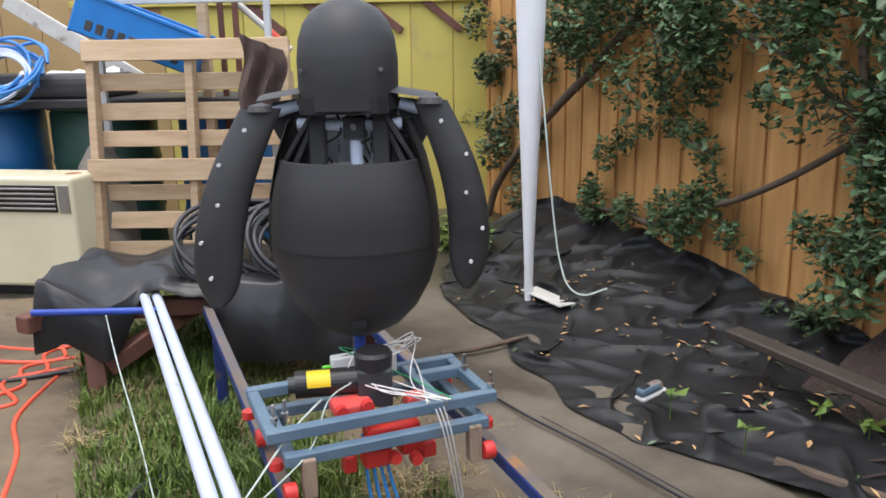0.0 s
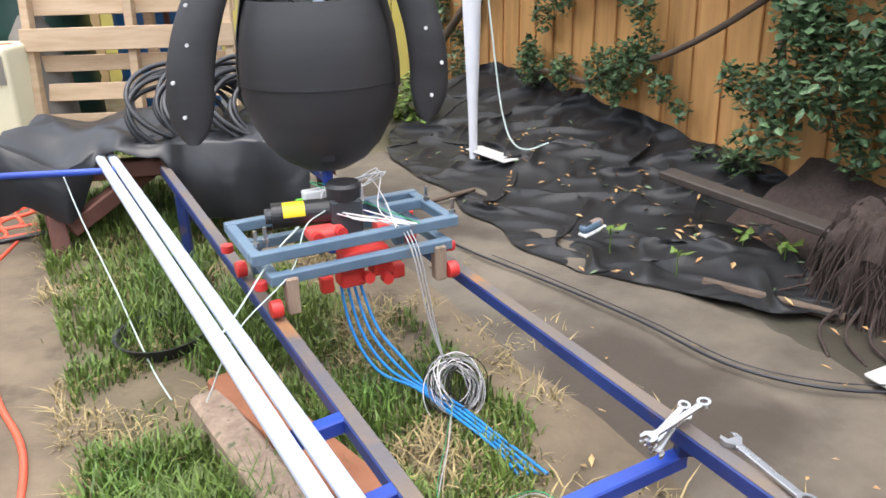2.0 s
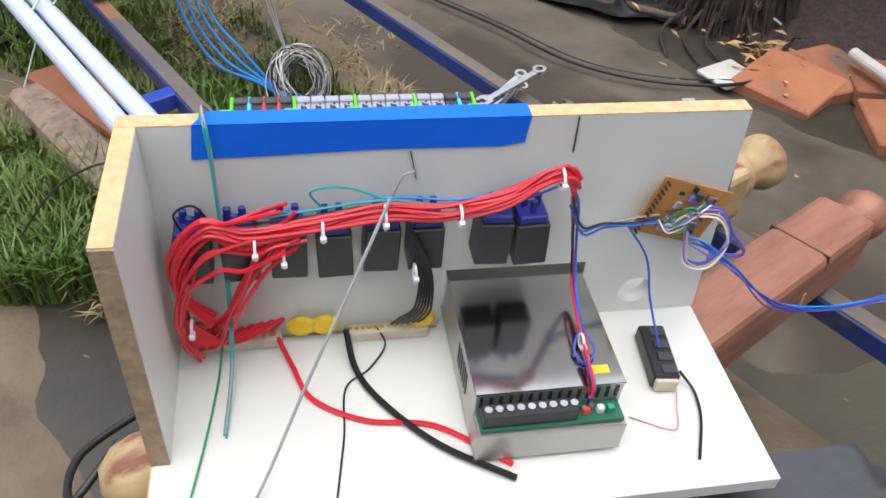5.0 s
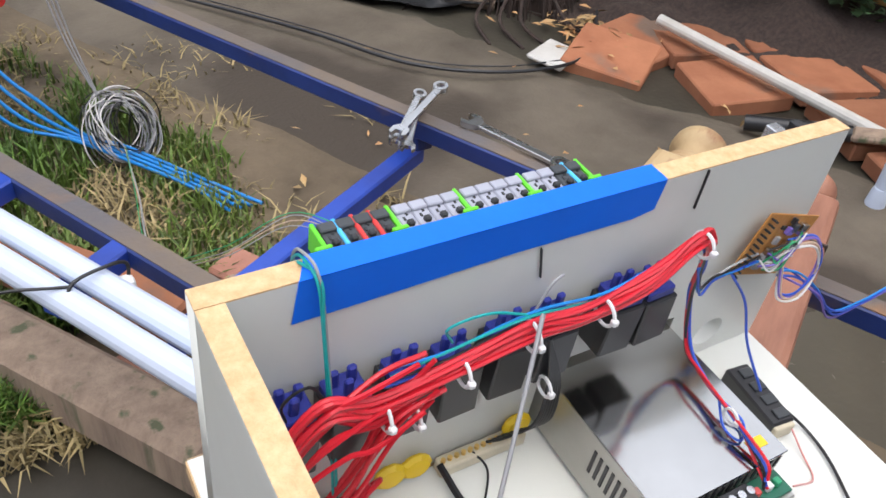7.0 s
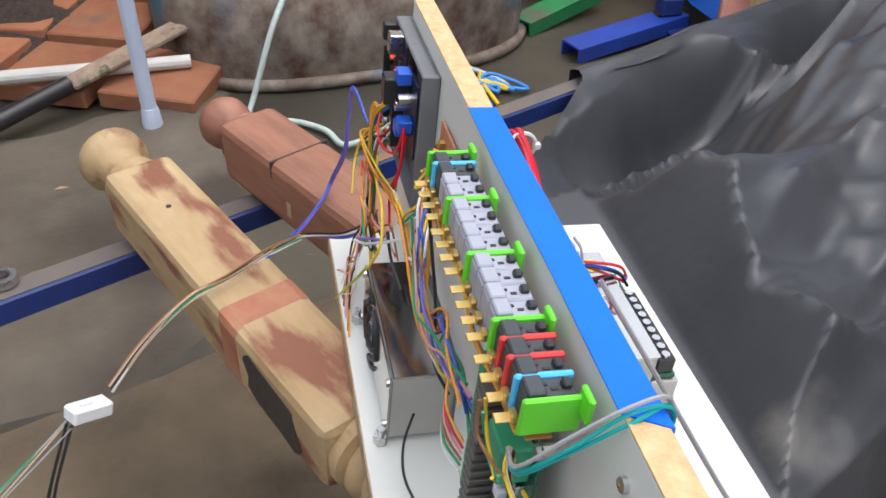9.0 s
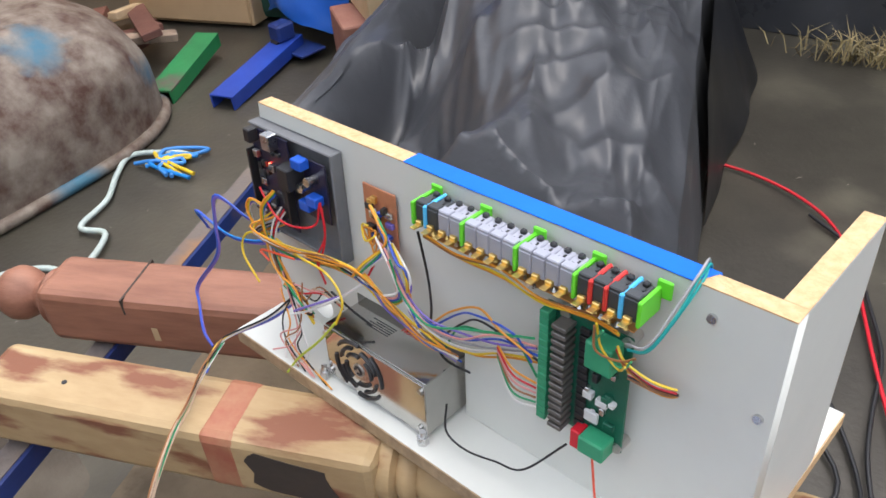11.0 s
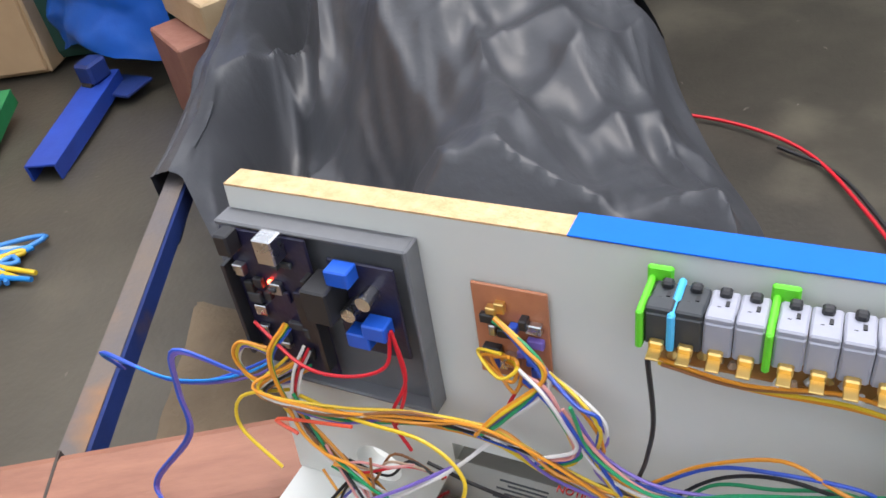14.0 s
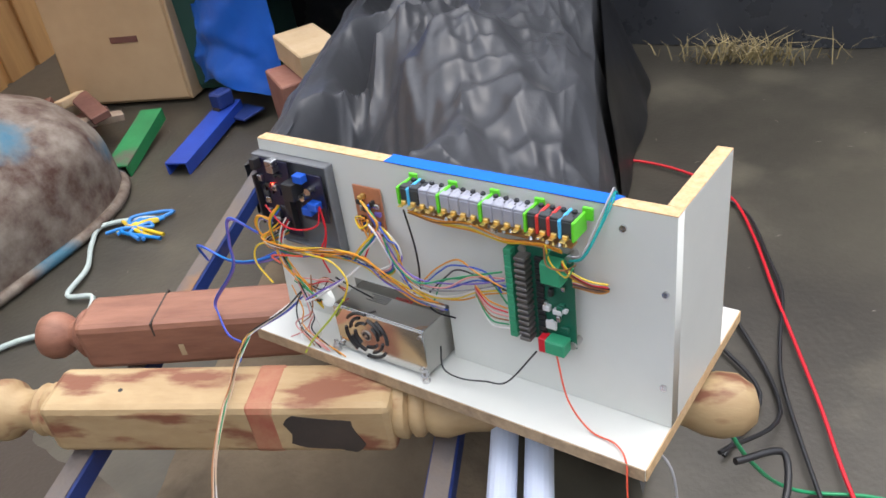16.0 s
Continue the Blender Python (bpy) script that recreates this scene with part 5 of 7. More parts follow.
part("end_cap", rod((-0.10, 0, 0), (-0.085, 0, 0), 0.018, 16), M_DGREY, motor)
part("label", sheet(2, 12, lambda u, v: (-0.010 - 0.05 * u, -0.0308 * math.sin(radians(6 + 80 * v)), 0.0308 * math.cos(radians(6 + 80 * v)))), M_YELLOW, motor, "yellow printed label")
part("gearbox", cuboid((0.075, 0.07, 0.085), (0.085, 0, -0.012), 0.006, segs=2), M_DGREY, motor)
part("gearbox_top", lathe([(0.040, 0.0), (0.042, 0.03), (0.036, 0.038), (0.01, 0.04)], 20, m=Matrix.Translation((0.085, 0.0, 0.028))), M_BLACK, motor)
joint = thing("printed_joint", "coral red printed plastic clamp parts under the motor", "bracket", tr @ pose(0, -0.03, 0.40))
g = random.Random(9)
for sz, at in (((0.085, 0.06, 0.026), (-0.055, -0.01, 0.040)), ((0.12, 0.05, 0.03), (0.03, -0.02, -0.025)), ((0.06, 0.05, 0.055), (-0.02, -0.06, -0.050)), ((0.05, 0.045, 0.05), (0.06, -0.05, -0.045)), ((0.045, 0.04, 0.028), (0.09, -0.01, 0.028)), ((0.03, 0.03, 0.04), (-0.075, -0.05, -0.07)), ((0.034, 0.03, 0.036), (0.10, -0.055, -0.07))):
    b = cuboid(sz, at, 0.006, segs=2)
    part("block", b, M_PINKRED if at[2] > 0 else M_RED, joint)
for at in ((-0.085, -0.035, 0.045), (-0.03, -0.04, 0.05), (0.012, -0.085, -0.055), (0.06, -0.08, -0.07)):
    part("knob", rod(at, (at[0], at[1] - 0.02, at[2]), 0.013, 12), M_RED, joint)
tray = thing("terminal_box", "small white box with loose wires on the trolley", "box", tr @ pose(0.01, 0.075, 0.452))
part("box", cuboid((0.15, 0.03, 0.055), (0, 0, 0.03), 0.003), M_WHITE, tray)
part("tag", cuboid((0.02, 0.01, 0.028), (-0.088, -0.01, 0.03), 0.003), M_LIME, tray, "lime green clip")
for k in range(8):
    c = g.choice(["white", "grey", "white", "green"])
    part("wire", tube([(g.uniform(-0.07, 0.07), g.uniform(-0.01, 0.01), 0.055), (g.uniform(-0.10, 0.14), g.uniform(-0.05, 0.02), 0.07 + g.uniform(0, 0.02)), (g.uniform(-0.05, 0.18), g.uniform(-0.12, -0.05), 0.02 + g.uniform(0, 0.02)), (0.09 + g.uniform(-0.02, 0.05), -0.20, 0.0)], 0.0016), WIRE[c], tray)


def cord(name, label, category, pts, r, material, group="", n=6):
    return tagged(part(name, tube(pts, r, 8, n), material, smooth=True), label, category, group)


for k in range(4):
    cord("cable", "bright blue cable hanging from the trolley to grass", "cable", [(-0.13 + 0.012 * k, 1.27, 0.36), (-0.10 + 0.02 * k, 1.20, 0.22), (-0.04 + 0.02 * k, 1.16, 0.12 + 0.01 * k), (0.05 + 0.01 * k, 1.13, 0.085), (0.14, 1.02 + 0.02 * k, 0.075), (0.22, 0.92 + 0.02 * k, 0.06), (0.26 + 0.02 * k, 0.84, 0.05)], 0.0036, WIRE["brightblue"], "blue cables")
for k in range(3):
    cord("wire_strand", "thin grey twisted wires sagging from the trolley", "wire", [(0.02 + 0.01 * k, 1.27, 0.45), (0.055 + 0.008 * k, 1.19, 0.40), (0.085 + 0.006 * k, 1.165, 0.25), (0.12, 1.14, 0.14)], 0.0017, WIRE["grey"], "twisted wires")
cord("wire_strand", "pale cord slung from the trolley towards the pipes", "wire", [(-0.20, 1.20, 0.47), (-0.25, 1.13, 0.43), (-0.30, 1.0, 0.37), (-0.33, 0.93, 0.34)], 0.0022, M_ROPE)
cord("wire_strand", "pale cord slung from the trolley towards the pipes", "wire", [(-0.14, 1.22, 0.50), (-0.18, 1.17, 0.48), (-0.21, 1.10, 0.40), (-0.30, 0.95, 0.34), (-0.36, 0.88, 0.22)], 0.0016, M_ROPE)
coil = thing("wire_coil", "tangled coil of thin grey wire on the grass", "wire coil", Matrix.Translation((0.145, 1.10, 0.10)))
for k in range(34):
    r0, t1, t2 = g.uniform(0.045, 0.085), g.uniform(0, 180), g.uniform(-35, 35)
    m = pose(g.uniform(-0.012, 0.012), g.uniform(-0.012, 0.012), g.uniform(-0.015, 0.015), 72 + t2, g.uniform(-25, 25), g.uniform(-60, 60))
    part("loop", tube([m @ Vector((r0 * 0.8 * math.cos(j * 0.55 + t1), r0 * math.sin(j * 0.55 + t1), g.uniform(-0.006, 0.006))) for j in range(12)], 0.0013, 5, 4), WIRE[g.choice(["grey", "grey", "black", "white"])], coil)

# ---- spanners on the rail ----
def spanner(m, n, label):
    t = thing("spanner", label, "spanner", m, "chrome spanners")
    part("shank", cuboid((n * 0.72, n * 0.075, n * 0.034), (0, 0, 0), n * 0.008, segs=2), M_STEEL, t)
    rg = outline([ring(0, 0, n * 0.075, 24), ring(0, 0, n * 0.042, 12)], n * 0.05)
    rg.transform(Matrix.Translation((n * 0.41, 0, 0)))
    part("ring_end", rg, M_STEEL, t)
    jaw = outline([[(n * x, n * y) for x, y in ((-0.33, -0.03), (-0.40, -0.085), (-0.47, -0.085), (-0.50, -0.05), (-0.43, -0.035), (-0.43, 0.035), (-0.50, 0.05), (-0.47, 0.085), (-0.40, 0.085), (-0.33, 0.03))]], n * 0.045)
    part("open_jaw", jaw, M_STEEL, t)
    return t


for k, (x, y, z, rz, n) in enumerate(((0.484, 0.575, 0.350, 34, 0.155), (0.470, 0.585, 0.336, 46, 0.14), (0.475, 0.580, 0.322, 54, 0.13), (0.480, 0.600, 0.312, 40, 0.12))):
    spanner(Matrix.Translation((x, y, z)) @ pose(0, 0, 0, 8 * (k % 2), -6, rz), n, "stacked chrome combination spanner on the rail")
spanner(Matrix.Translation((0.600, 0.490, 0.312)) @ pose(0, 0, 0, 0, 0, -70), 0.195, "single chrome ring spanner along the rail")

# ---- timbers beside the rails ----
tagged(part("timber_sleeper", beam((-0.43, 1.10, 0.075), (0.075, 0.30, 0.085), 0.085, 0.085, 0.012), M_SLEEPER), "grey weathered square timber lying in the grass", "timber")
tagged(part("clay_board", beam((-0.40, 1.17, 0.105), (0.10, 0.55, 0.105), 0.10, 0.035, 0.006), M_CLAY), "orange-brown flat board beside the pipes", "board")
for a, c in (((0.20, 0.70, 0.045), (0.372, 0.425, 0.045)), ((0.02, 0.55, 0.055), (0.12, 0.36, 0.055))):
    tagged(part("timber_block", beam(a, c, 0.075, 0.055, 0.006), M_BRICK), "red-brown hardwood block on the ground", "timber", "hardwood blocks")
cord("zip_tie", "black cable tie round the two pipes", "cable tie", [(-0.045, 0.37, 0.325), (-0.035, 0.385, 0.348), (0.0, 0.398, 0.350), (0.025, 0.41, 0.338), (0.02, 0.40, 0.31)], 0.0022, M_BLACK)
cord("zip_tie", "black cable tie round the two pipes", "cable tie", [(-0.035, 0.385, 0.346), (-0.12, 0.40, 0.35), (-0.20, 0.42, 0.30), (-0.30, 0.50, 0.16)], 0.0018, M_BLACK)
pot = thing("plant_pot", "black plastic tray half hidden in grass", "pot", Matrix.Translation((-0.66, 1.50, 0.016)))
part("body", lathe([(0.10, 0.0), (0.125, 0.05), (0.128, 0.052), (0.118, 0.05), (0.095, 0.006), (0.01, 0.006)], 24), M_BLACK, pot)
brk = thing("mounting_plate", "small cream drilled plate on a blue steel frame", "plate", Matrix.Translation((0.185, 0.215, 0.313)) @ pose(0, 0, 0, 0, 0, 65))
part("plate", cuboid((0.03, 0.022, 0.003), (0, 0, 0), 0.002), M_CREAMSTRIP, brk)
part("hole", rod((0.0, 0, 0.001), (0.0, 0, 0.0022), 0.004, 10), M_BLACK, brk)

# ---- black sheet over the rails ----
def ridge(a, b, along, across, turn, seed):
    """Long sharp creases that run at `turn` degrees, about -1 to 1."""
    c, d = math.cos(radians(turn)), math.sin(radians(turn))
    u, v = a * c + b * d, b * c - a * d
    w = 0.25 * noise.noise(Vector((a * 3, b * 3, seed + 3)))
    n = noise.noise(Vector((u * along, (v + 0.16 * w) * across, seed)))
    return 1 - 3.2 * abs(n)


def cover(u, v):
    """Across the rails (u) and along them (v)."""
    prof = [(0.668, 0.19), (0.657, 0.31), (0.618, 0.330), (0.52, 0.285), (0.36, 0.31), (0.20, 0.345), (0.05, 0.350), (-0.06, 0.340), (-0.125, 0.315), (-0.150, 0.19), (-0.175, 0.05)]
    t = u * (len(prof) - 1)
    i = min(int(t), len(prof) - 2)
    q = prof[i][0] + (prof[i + 1][0] - prof[i][0]) * (t - i)
    z = prof[i][1] + (prof[i + 1][1] - prof[i][1]) * (t - i)
    near = -0.36 + 0.20 * min(1.0, max(0.0, (0.60 - q) / 0.16))
    y = near - (1.58 + near) * v
    x = rail_x(y, q)
    a, b = 0.62 - q, -y
    mid = min(1.0, max(0.0, (0.615 - q) / 0.08)) * min(1.0, max(0.0, (q + 0.15) / 0.09))
    gate = min(1.0, max(0.0, 0.5 + 1.8 * noise.noise(Vector((a * 3.1, b * 2.7, 4.0)))))
    bowl = math.exp(-((a - 0.27) / 0.15) ** 2 - ((b - 0.42) / 0.15) ** 2)
    trough = math.exp(-((a - 0.12) / 0.06) ** 2 - ((b - 0.72) / 0.30) ** 2)
    h = 0.070 * ridge(a, b, 1.3, 4.2, 62, 1.0) + 0.048 * ridge(a, b, 1.6, 5.5, 118, 6.0) * gate + 0.030 * ridge(a, b, 2.6, 9.5, 84, 9.0) * (1 - gate) + 0.011 * ridge(a, b, 4.0, 15.0, 35, 12.0) * gate + 0.006 * ridge(a, b, 6.0, 24.0, 100, 17.0)
    h += 0.075 * noise.noise(Vector((a * 3.4, b * 3.0, 7))) - 0.11 * bowl - 0.10 * trough
    z += mid * h
    if q > 0.60:
        x += 0.010 * noise.noise(Vector((y * 9, z * 8, 1)))
        z += 0.006 * noise.noise(Vector((y * 13, q * 40, 2)))
    elif q < -0.12:
        x += 0.030 * noise.noise(Vector((y * 6, z * 1.5, 5))) * min(1.0, (-0.12 - q) / 0.03)
    if abs(q - 0.092) < 0.035 or abs(q - 0.622) < 0.025:
        z = max(z, 0.318)
    z = min(z, 0.338 + 1.4 * max(0.0, -0.25 - y))
    return x, y, max(z, 0.025)


def hem(q0, z0, drop, y0, y1, flare):
    """An edge that hangs from (q0, z0) along the rails, with soft folds."""
    def f(u, v):
        y = y0 + (y1 - y0) * u
        w = noise.noise(Vector((y * 5, v * 0.8, q0 * 7)))
        return rail_x(y, q0) + flare(u) * v + 0.030 * w * v, y, z0 - drop * v + 0.012 * noise.noise(Vector((y * 6, 0, 3)))
    return sheet(90, 14, f)


cover_sheet = thing("plastic_sheet", "crumpled black plastic sheet draped over the rails", "sheet")
part("spread", sheet(230, 260, cover), M_COVER, cover_sheet, smooth=True)
# same sheet as the spread; the darker material paints its shaded side
part("hem", hem(-0.152, 0.30, 0.27, -0.86, -1.60, lambda u: -0.03 - 0.10 * min(1, u * 1.6)), M_DARKSHEET, cover_sheet, "hanging edge of the sheet, shade put into its black", smooth=True)

# ---- far end: trestle, sheet and hoses ----
trestle = thing("trestle", "dark red stained timber trestle under the rails", "trestle")
part("top_beam", beam((-1.28, 2.32, 0.29), (-0.20, 2.58, 0.29), 0.075, 0.06, 0.005), M_BENCH, trestle)
part("top_beam", beam((-1.44, 2.16, 0.29), (-1.34, 2.38, 0.29), 0.065, 0.06, 0.005), M_BENCH, trestle)
for a, c in (((-1.255, 2.26, 0.27), (-1.22, 2.20, 0.016)), ((-0.95, 2.45, 0.27), (-1.20, 2.24, 0.11)), ((-1.28, 2.45, 0.27), (-1.30, 2.55, 0.016)), ((-0.32, 2.56, 0.27), (-0.30, 2.60, 0.016))):
    part("leg", beam(a, c, 0.06, 0.06, 0.005), M_BENCH, trestle)
tagged(part("steel_bar", rod((-1.40, 2.165, 0.333), (-0.98, 2.20, 0.333), 0.012, 12), M_BLUE), "blue steel tube laid across the trestle", "bar")


def far_cover(u, v):
    """Across the trestle (u), from the hanging hem to the back (v)."""
    def ease(a, c):
        w = min(1.0, max(0.0, (u - a) / (c - a)))
        return w * w * (3 - 2 * w)
    left, lobe = 1 - ease(0.22, 0.32), ease(0.50, 0.60)
    x = -1.42 + 1.09 * u
    front = 2.37 - 0.13 * left - 0.06 * lobe
    top = 0.385 + 0.045 * noise.noise(Vector((x * 2.5, 1, 4)))
    if v < 0.4:
        d = (0.4 - v) / 0.4
        y = front - 0.05 * math.sin(d * 1.6)
        z = top - (0.03 + 0.17 * left + 0.24 * lobe) * d ** 1.15
        y += 0.055 * noise.noise(Vector((x * 6.5, z * 2.0, 3.0))) * d
    else:
        w = (v - 0.4) / 0.6
        y = front + 0.55 * w
        z = top + 0.05 * math.sin(w * math.pi) * (1 - 0.5 * left)
    z += 0.045 * (0.6 - 2.4 * abs(noise.noise(Vector((x * 3.2 + y, y * 4.0 - x, 9.0))))) + 0.012 * fold(x, y + z, 4.5, 9.0)
    return x, y, max(0.03, z)


tagged(part("plastic_sheet", sheet(110, 80, far_cover), M_DARKSHEET, smooth=True), "black plastic sheet bunched over a trestle", "sheet")
hose = thing("hose_coil", "large coil of glossy black hose on the sheet", "hose", Matrix.Translation((-0.66, 2.55, 0.43)))
g = random.Random(15)
for k in range(22):
    r0 = 0.17 + 0.02 * (k % 5) + g.uniform(-0.02, 0.02)
    m = pose(-0.18 + 0.018 * k, g.uniform(-0.03, 0.03), 0.02 * (k % 4), 55 + g.uniform(-10, 10), 10, 35 + g.uniform(-10, 10))
    pts = [m @ Vector((r0 * math.cos(j * math.tau / 14), 0.72 * r0 * math.sin(j * math.tau / 14), 0.002 * j)) for j in range(15)]
    part("loop", tube(pts, 0.0095, 8, 3), M_HOSE_BLACK, hose, smooth=True)

# ---- pallet, heater, drums and crate ----
pal = thing("pallet", "pale pine shipping pallet leaning upright on drums", "pallet", Matrix.Translation((-1.86, 3.52, 0.06)) @ pose(0, 0, 0, -7, 0, 2))
for z, h in ((1.135, 0.10), (0.99, 0.085), (0.845, 0.085), (0.71, 0.08), (0.555, 0.11), (0.44, 0.08), (0.30, 0.085), (0.15, 0.085)):
    front = h > 0.095
    part("slat", cuboid((1.02, 0.018, h), (0.51, -0.045 if front else 0.045, z), 0.003), M_PALLET, pal)
for x in (0.03, 0.52, 0.99):
    part("stringer", cuboid((0.04, 0.07, 1.16), (x, 0, 0.60), 0.003), M_PALLET, pal)
rag = thing("rag", "dark brown cloth hung over the pallet corner", "rag", Matrix.Translation((-0.92, 3.50, 1.06)))
part("cloth", sheet(16, 26, lambda u, v: (-0.10 + 0.20 * u + 0.02 * math.sin(v * 7), -0.08 + 0.03 * math.sin(u * 14 + v * 3) - 0.02 * v, 0.20 - 0.42 * v - 0.08 * u * (1 - v))), M_RAG, rag, smooth=True)

heat = thing("gas_heater", "old cream enamel gas heater with a dark louvre", "heater", Matrix.Translation((-1.86, 3.36, 0.02)) @ pose(0, 0, 0, 0, 0, -6))
part("body", cuboid((0.72, 0.26, 0.55), (-0.36, 0.13, 0.315), 0.02, segs=3), M_HEATER, heat)
part("plinth", cuboid((0.70, 0.22, 0.04), (-0.36, 0.14, 0.02), 0), M_BLACK, heat)
part("louvre_recess", cuboid((0.60, 0.012, 0.130), (-0.385, -0.001, 0.485), 0.002), M_BLACK, heat, "dark louvre opening")
for k in range(5):
    part("louvre", cuboid((0.59, 0.014, 0.010), (-0.385, -0.006, 0.437 + k * 0.024), 0.002, m=None), M_CASE, heat)
part("trim", cuboid((0.055, 0.010, 0.135), (-0.045, -0.003, 0.485), 0.002), M_CASE, heat, "grey metal trim")
part("handle_slot", cuboid((0.016, 0.008, 0.075), (-0.050, -0.002, 0.135), 0.003), M_CASE, heat)
part("rust_spot", lathe([(0.001, 0), (0.04, 0.001), (0.03, 0.002), (0.001, 0.0025)], 14, m=Matrix.Translation((-0.07, 0.13, 0.5895))), M_REDSTAIN, heat)
rock = thing("concrete_lump", "rounded grey concrete lump behind the heater", "rock", Matrix.Translation((-1.88, 3.72, 0)))
part("lump", lathe([(0.16, 0.0), (0.15, 0.4), (0.11, 0.62), (0.05, 0.72), (0.004, 0.735)], 18), M_CONCRETE, rock, smooth=True)


def drum(x, y, r, h, material, label):
    t = thing("drum", label, "drum", Matrix.Translation((x, y, 0.016)), "storage drums")
    part("body", lathe([(r * 0.94, 0), (r, 0.02), (r, h * 0.3), (r * 1.03, h * 0.33), (r, h * 0.36), (r, h * 0.63), (r * 1.03, h * 0.66), (r, h * 0.69), (r, h - 0.02), (r * 0.94, h)], 36), material, t, smooth=True)
    part("rim", lathe([(r * 0.95, h - 0.005), (r * 1.04, h), (r * 1.04, h + 0.02), (r * 0.9, h + 0.02), (r * 0.9, h + 0.005)], 36), material, t)


drum(-2.75, 4.25, 0.27, 0.86, M_BLUEDRUM, "blue plastic storage drum behind the heater")
drum(-2.12, 4.30, 0.29, 0.86, M_GREENTUB, "dark green plastic drum behind the pallet")
drum(-1.42, 4.40, 0.28, 0.80, M_BLUEDRUM, "blue plastic storage drum behind the pallet")
ledge = thing("drum_cover", "dark flat cover with pale sheet over the drums", "cover")
part("board", cuboid((2.6, 0.70, 0.05), (-2.3, 4.25, 0.92), 0.008), M_SHELF, ledge)
part("cushion", cuboid((1.5, 0.55, 0.14), (-2.7, 4.2, 1.005), 0.05, segs=3), M_SHELF, ledge)
part("white_sheet", sheet(14, 10, lambda u, v: (-2.55 + 0.55 * u, 4.0 + 0.4 * v, 1.085 + 0.05 * fold(u * 2, v * 2, 1.5, 6.0))), M_WHITE, ledge)
crate = thing("crate", "bright blue slotted plastic crate tipped on its side", "crate", Matrix.Translation((-1.66, 3.90, 1.26)) @ pose(0, 0, 0, 0, 22, 6))
part("base", cuboid((0.62, 0.34, 0.012), (0, 0, -0.08), 0.003), M_BLUECRATE, crate)
for sz, at in (((0.62, 0.010, 0.20), (0, -0.17, 0.02)), ((0.62, 0.010, 0.20), (0, 0.17, 0.02)), ((0.010, 0.34, 0.30), (-0.31, 0, 0.06)), ((0.010, 0.34, 0.16), (0.31, 0, 0.0))):
    part("side", cuboid(sz, at, 0.003), M_BLUECRATE, crate)
for k in range(9):
    part("slot", cuboid((0.035, 0.004, 0.05), (-0.22 + k * 0.055, -0.1765, -0.03), 0.002), M_SHELF, crate)
part("rim", cuboid((0.66, 0.03, 0.02), (0, -0.172, 0.118), 0.004), M_BLUECRATE, crate)
bh = thing("hose_coil", "loose coil of pale blue hose on the drums", "hose", Matrix.Translation((-2.42, 3.85, 1.10)))
for k in range(11):
    r0 = g.uniform(0.13, 0.24)
    m = pose(g.uniform(-0.06, 0.06), g.uniform(-0.05, 0.05), g.uniform(-0.05, 0.05), 60 + g.uniform(-22, 22), g.uniform(-20, 20), g.uniform(-30, 30))
    part("loop", tube([m @ Vector((r0 * math.cos(j * math.tau / 12), 0.8 * r0 * math.sin(j * math.tau / 12), 0.003 * j)) for j in range(13)], 0.009, 8, 3), M_HOSE_BLUE if k % 3 else M_PVC, bh, smooth=True)
frame_thing = thing("metal_frame", "pale square-tube frame standing behind the pallet", "frame")
for x in (-1.86, -0.98):
    part("post", cuboid((0.032, 0.032, 1.9), (x, 3.80, 0.966), 0.003), M_PALEFRAME, frame_thing)
for z in (1.43, 0.75):
    part("bar", cuboid((0.85, 0.028, 0.028), (-1.42, 3.80, z), 0.003), M_PALEFRAME, frame_thing)
stake = thing("timber_stake", "tan timber stake standing behind the pallet", "stake")
part("post", cuboid((0.05, 0.05, 1.7), (-1.36, 3.95, 0.866), 0.004), M_PALLET, stake)
for x in (-1.30, -1.22):
    tagged(part("iron_bar", cuboid((0.03, 0.02, 1.6), (x, 4.05, 0.816), 0.003), M_BENCH), "dark rusty flat bar standing behind the pallet", "bar", "dark bars")
tagged(part("striped_pole", rod((-1.25, 4.12, 1.45), (-0.95, 4.12, 1.18), 0.018, 10), M_WHITEPAINT), "white pole with a red band", "pole")
tagged(part("pole_band", rod((-1.055, 4.12, 1.275), (-1.0, 4.12, 1.225), 0.0195, 10), M_RED), "red band round the white pole", "band")
white_slat = tagged(part("white_board", beam((-2.75, 4.52, 1.50), (-1.95, 4.52, 1.00), 0.03, 0.10, 0.004), M_WHITEPAINT), "white painted board leaning at the wall", "board")

# ---- back wall of boards ----
wall = thing("wall_north", "yellow painted board wall with dark diagonal battens", "wall", kind="structure")
for k in range(24):
    xx = -6.0 + k * 0.30
    part("board", cuboid((0.294, 0.03, 2.6), (xx, 5.6, 1.3), 0.004), M_YELLOWWALL if xx > -2.2 else M_TANWALL, wall)
for k in range(5):
    part("batten", beam((-1.75 + k * 0.42, 5.57, 1.62), (-1.35 + k * 0.42, 5.57, 1.30), 0.03, 0.05, 0.003), M_BENCH, wall)
part("rail", cuboid((3.4, 0.04, 0.05), (-1.2, 5.56, 1.52), 0.004), M_YELLOWWALL, wall)
fill = thing("wall_west", "weathered grey board wall closing the yard", "wall", kind="structure")
for k in range(30):
    part("board", cuboid((0.03, 0.29, 2.0), (-4.2, -3.2 + k * 0.30, 1.0), 0.004), M_SLEEPER, fill)

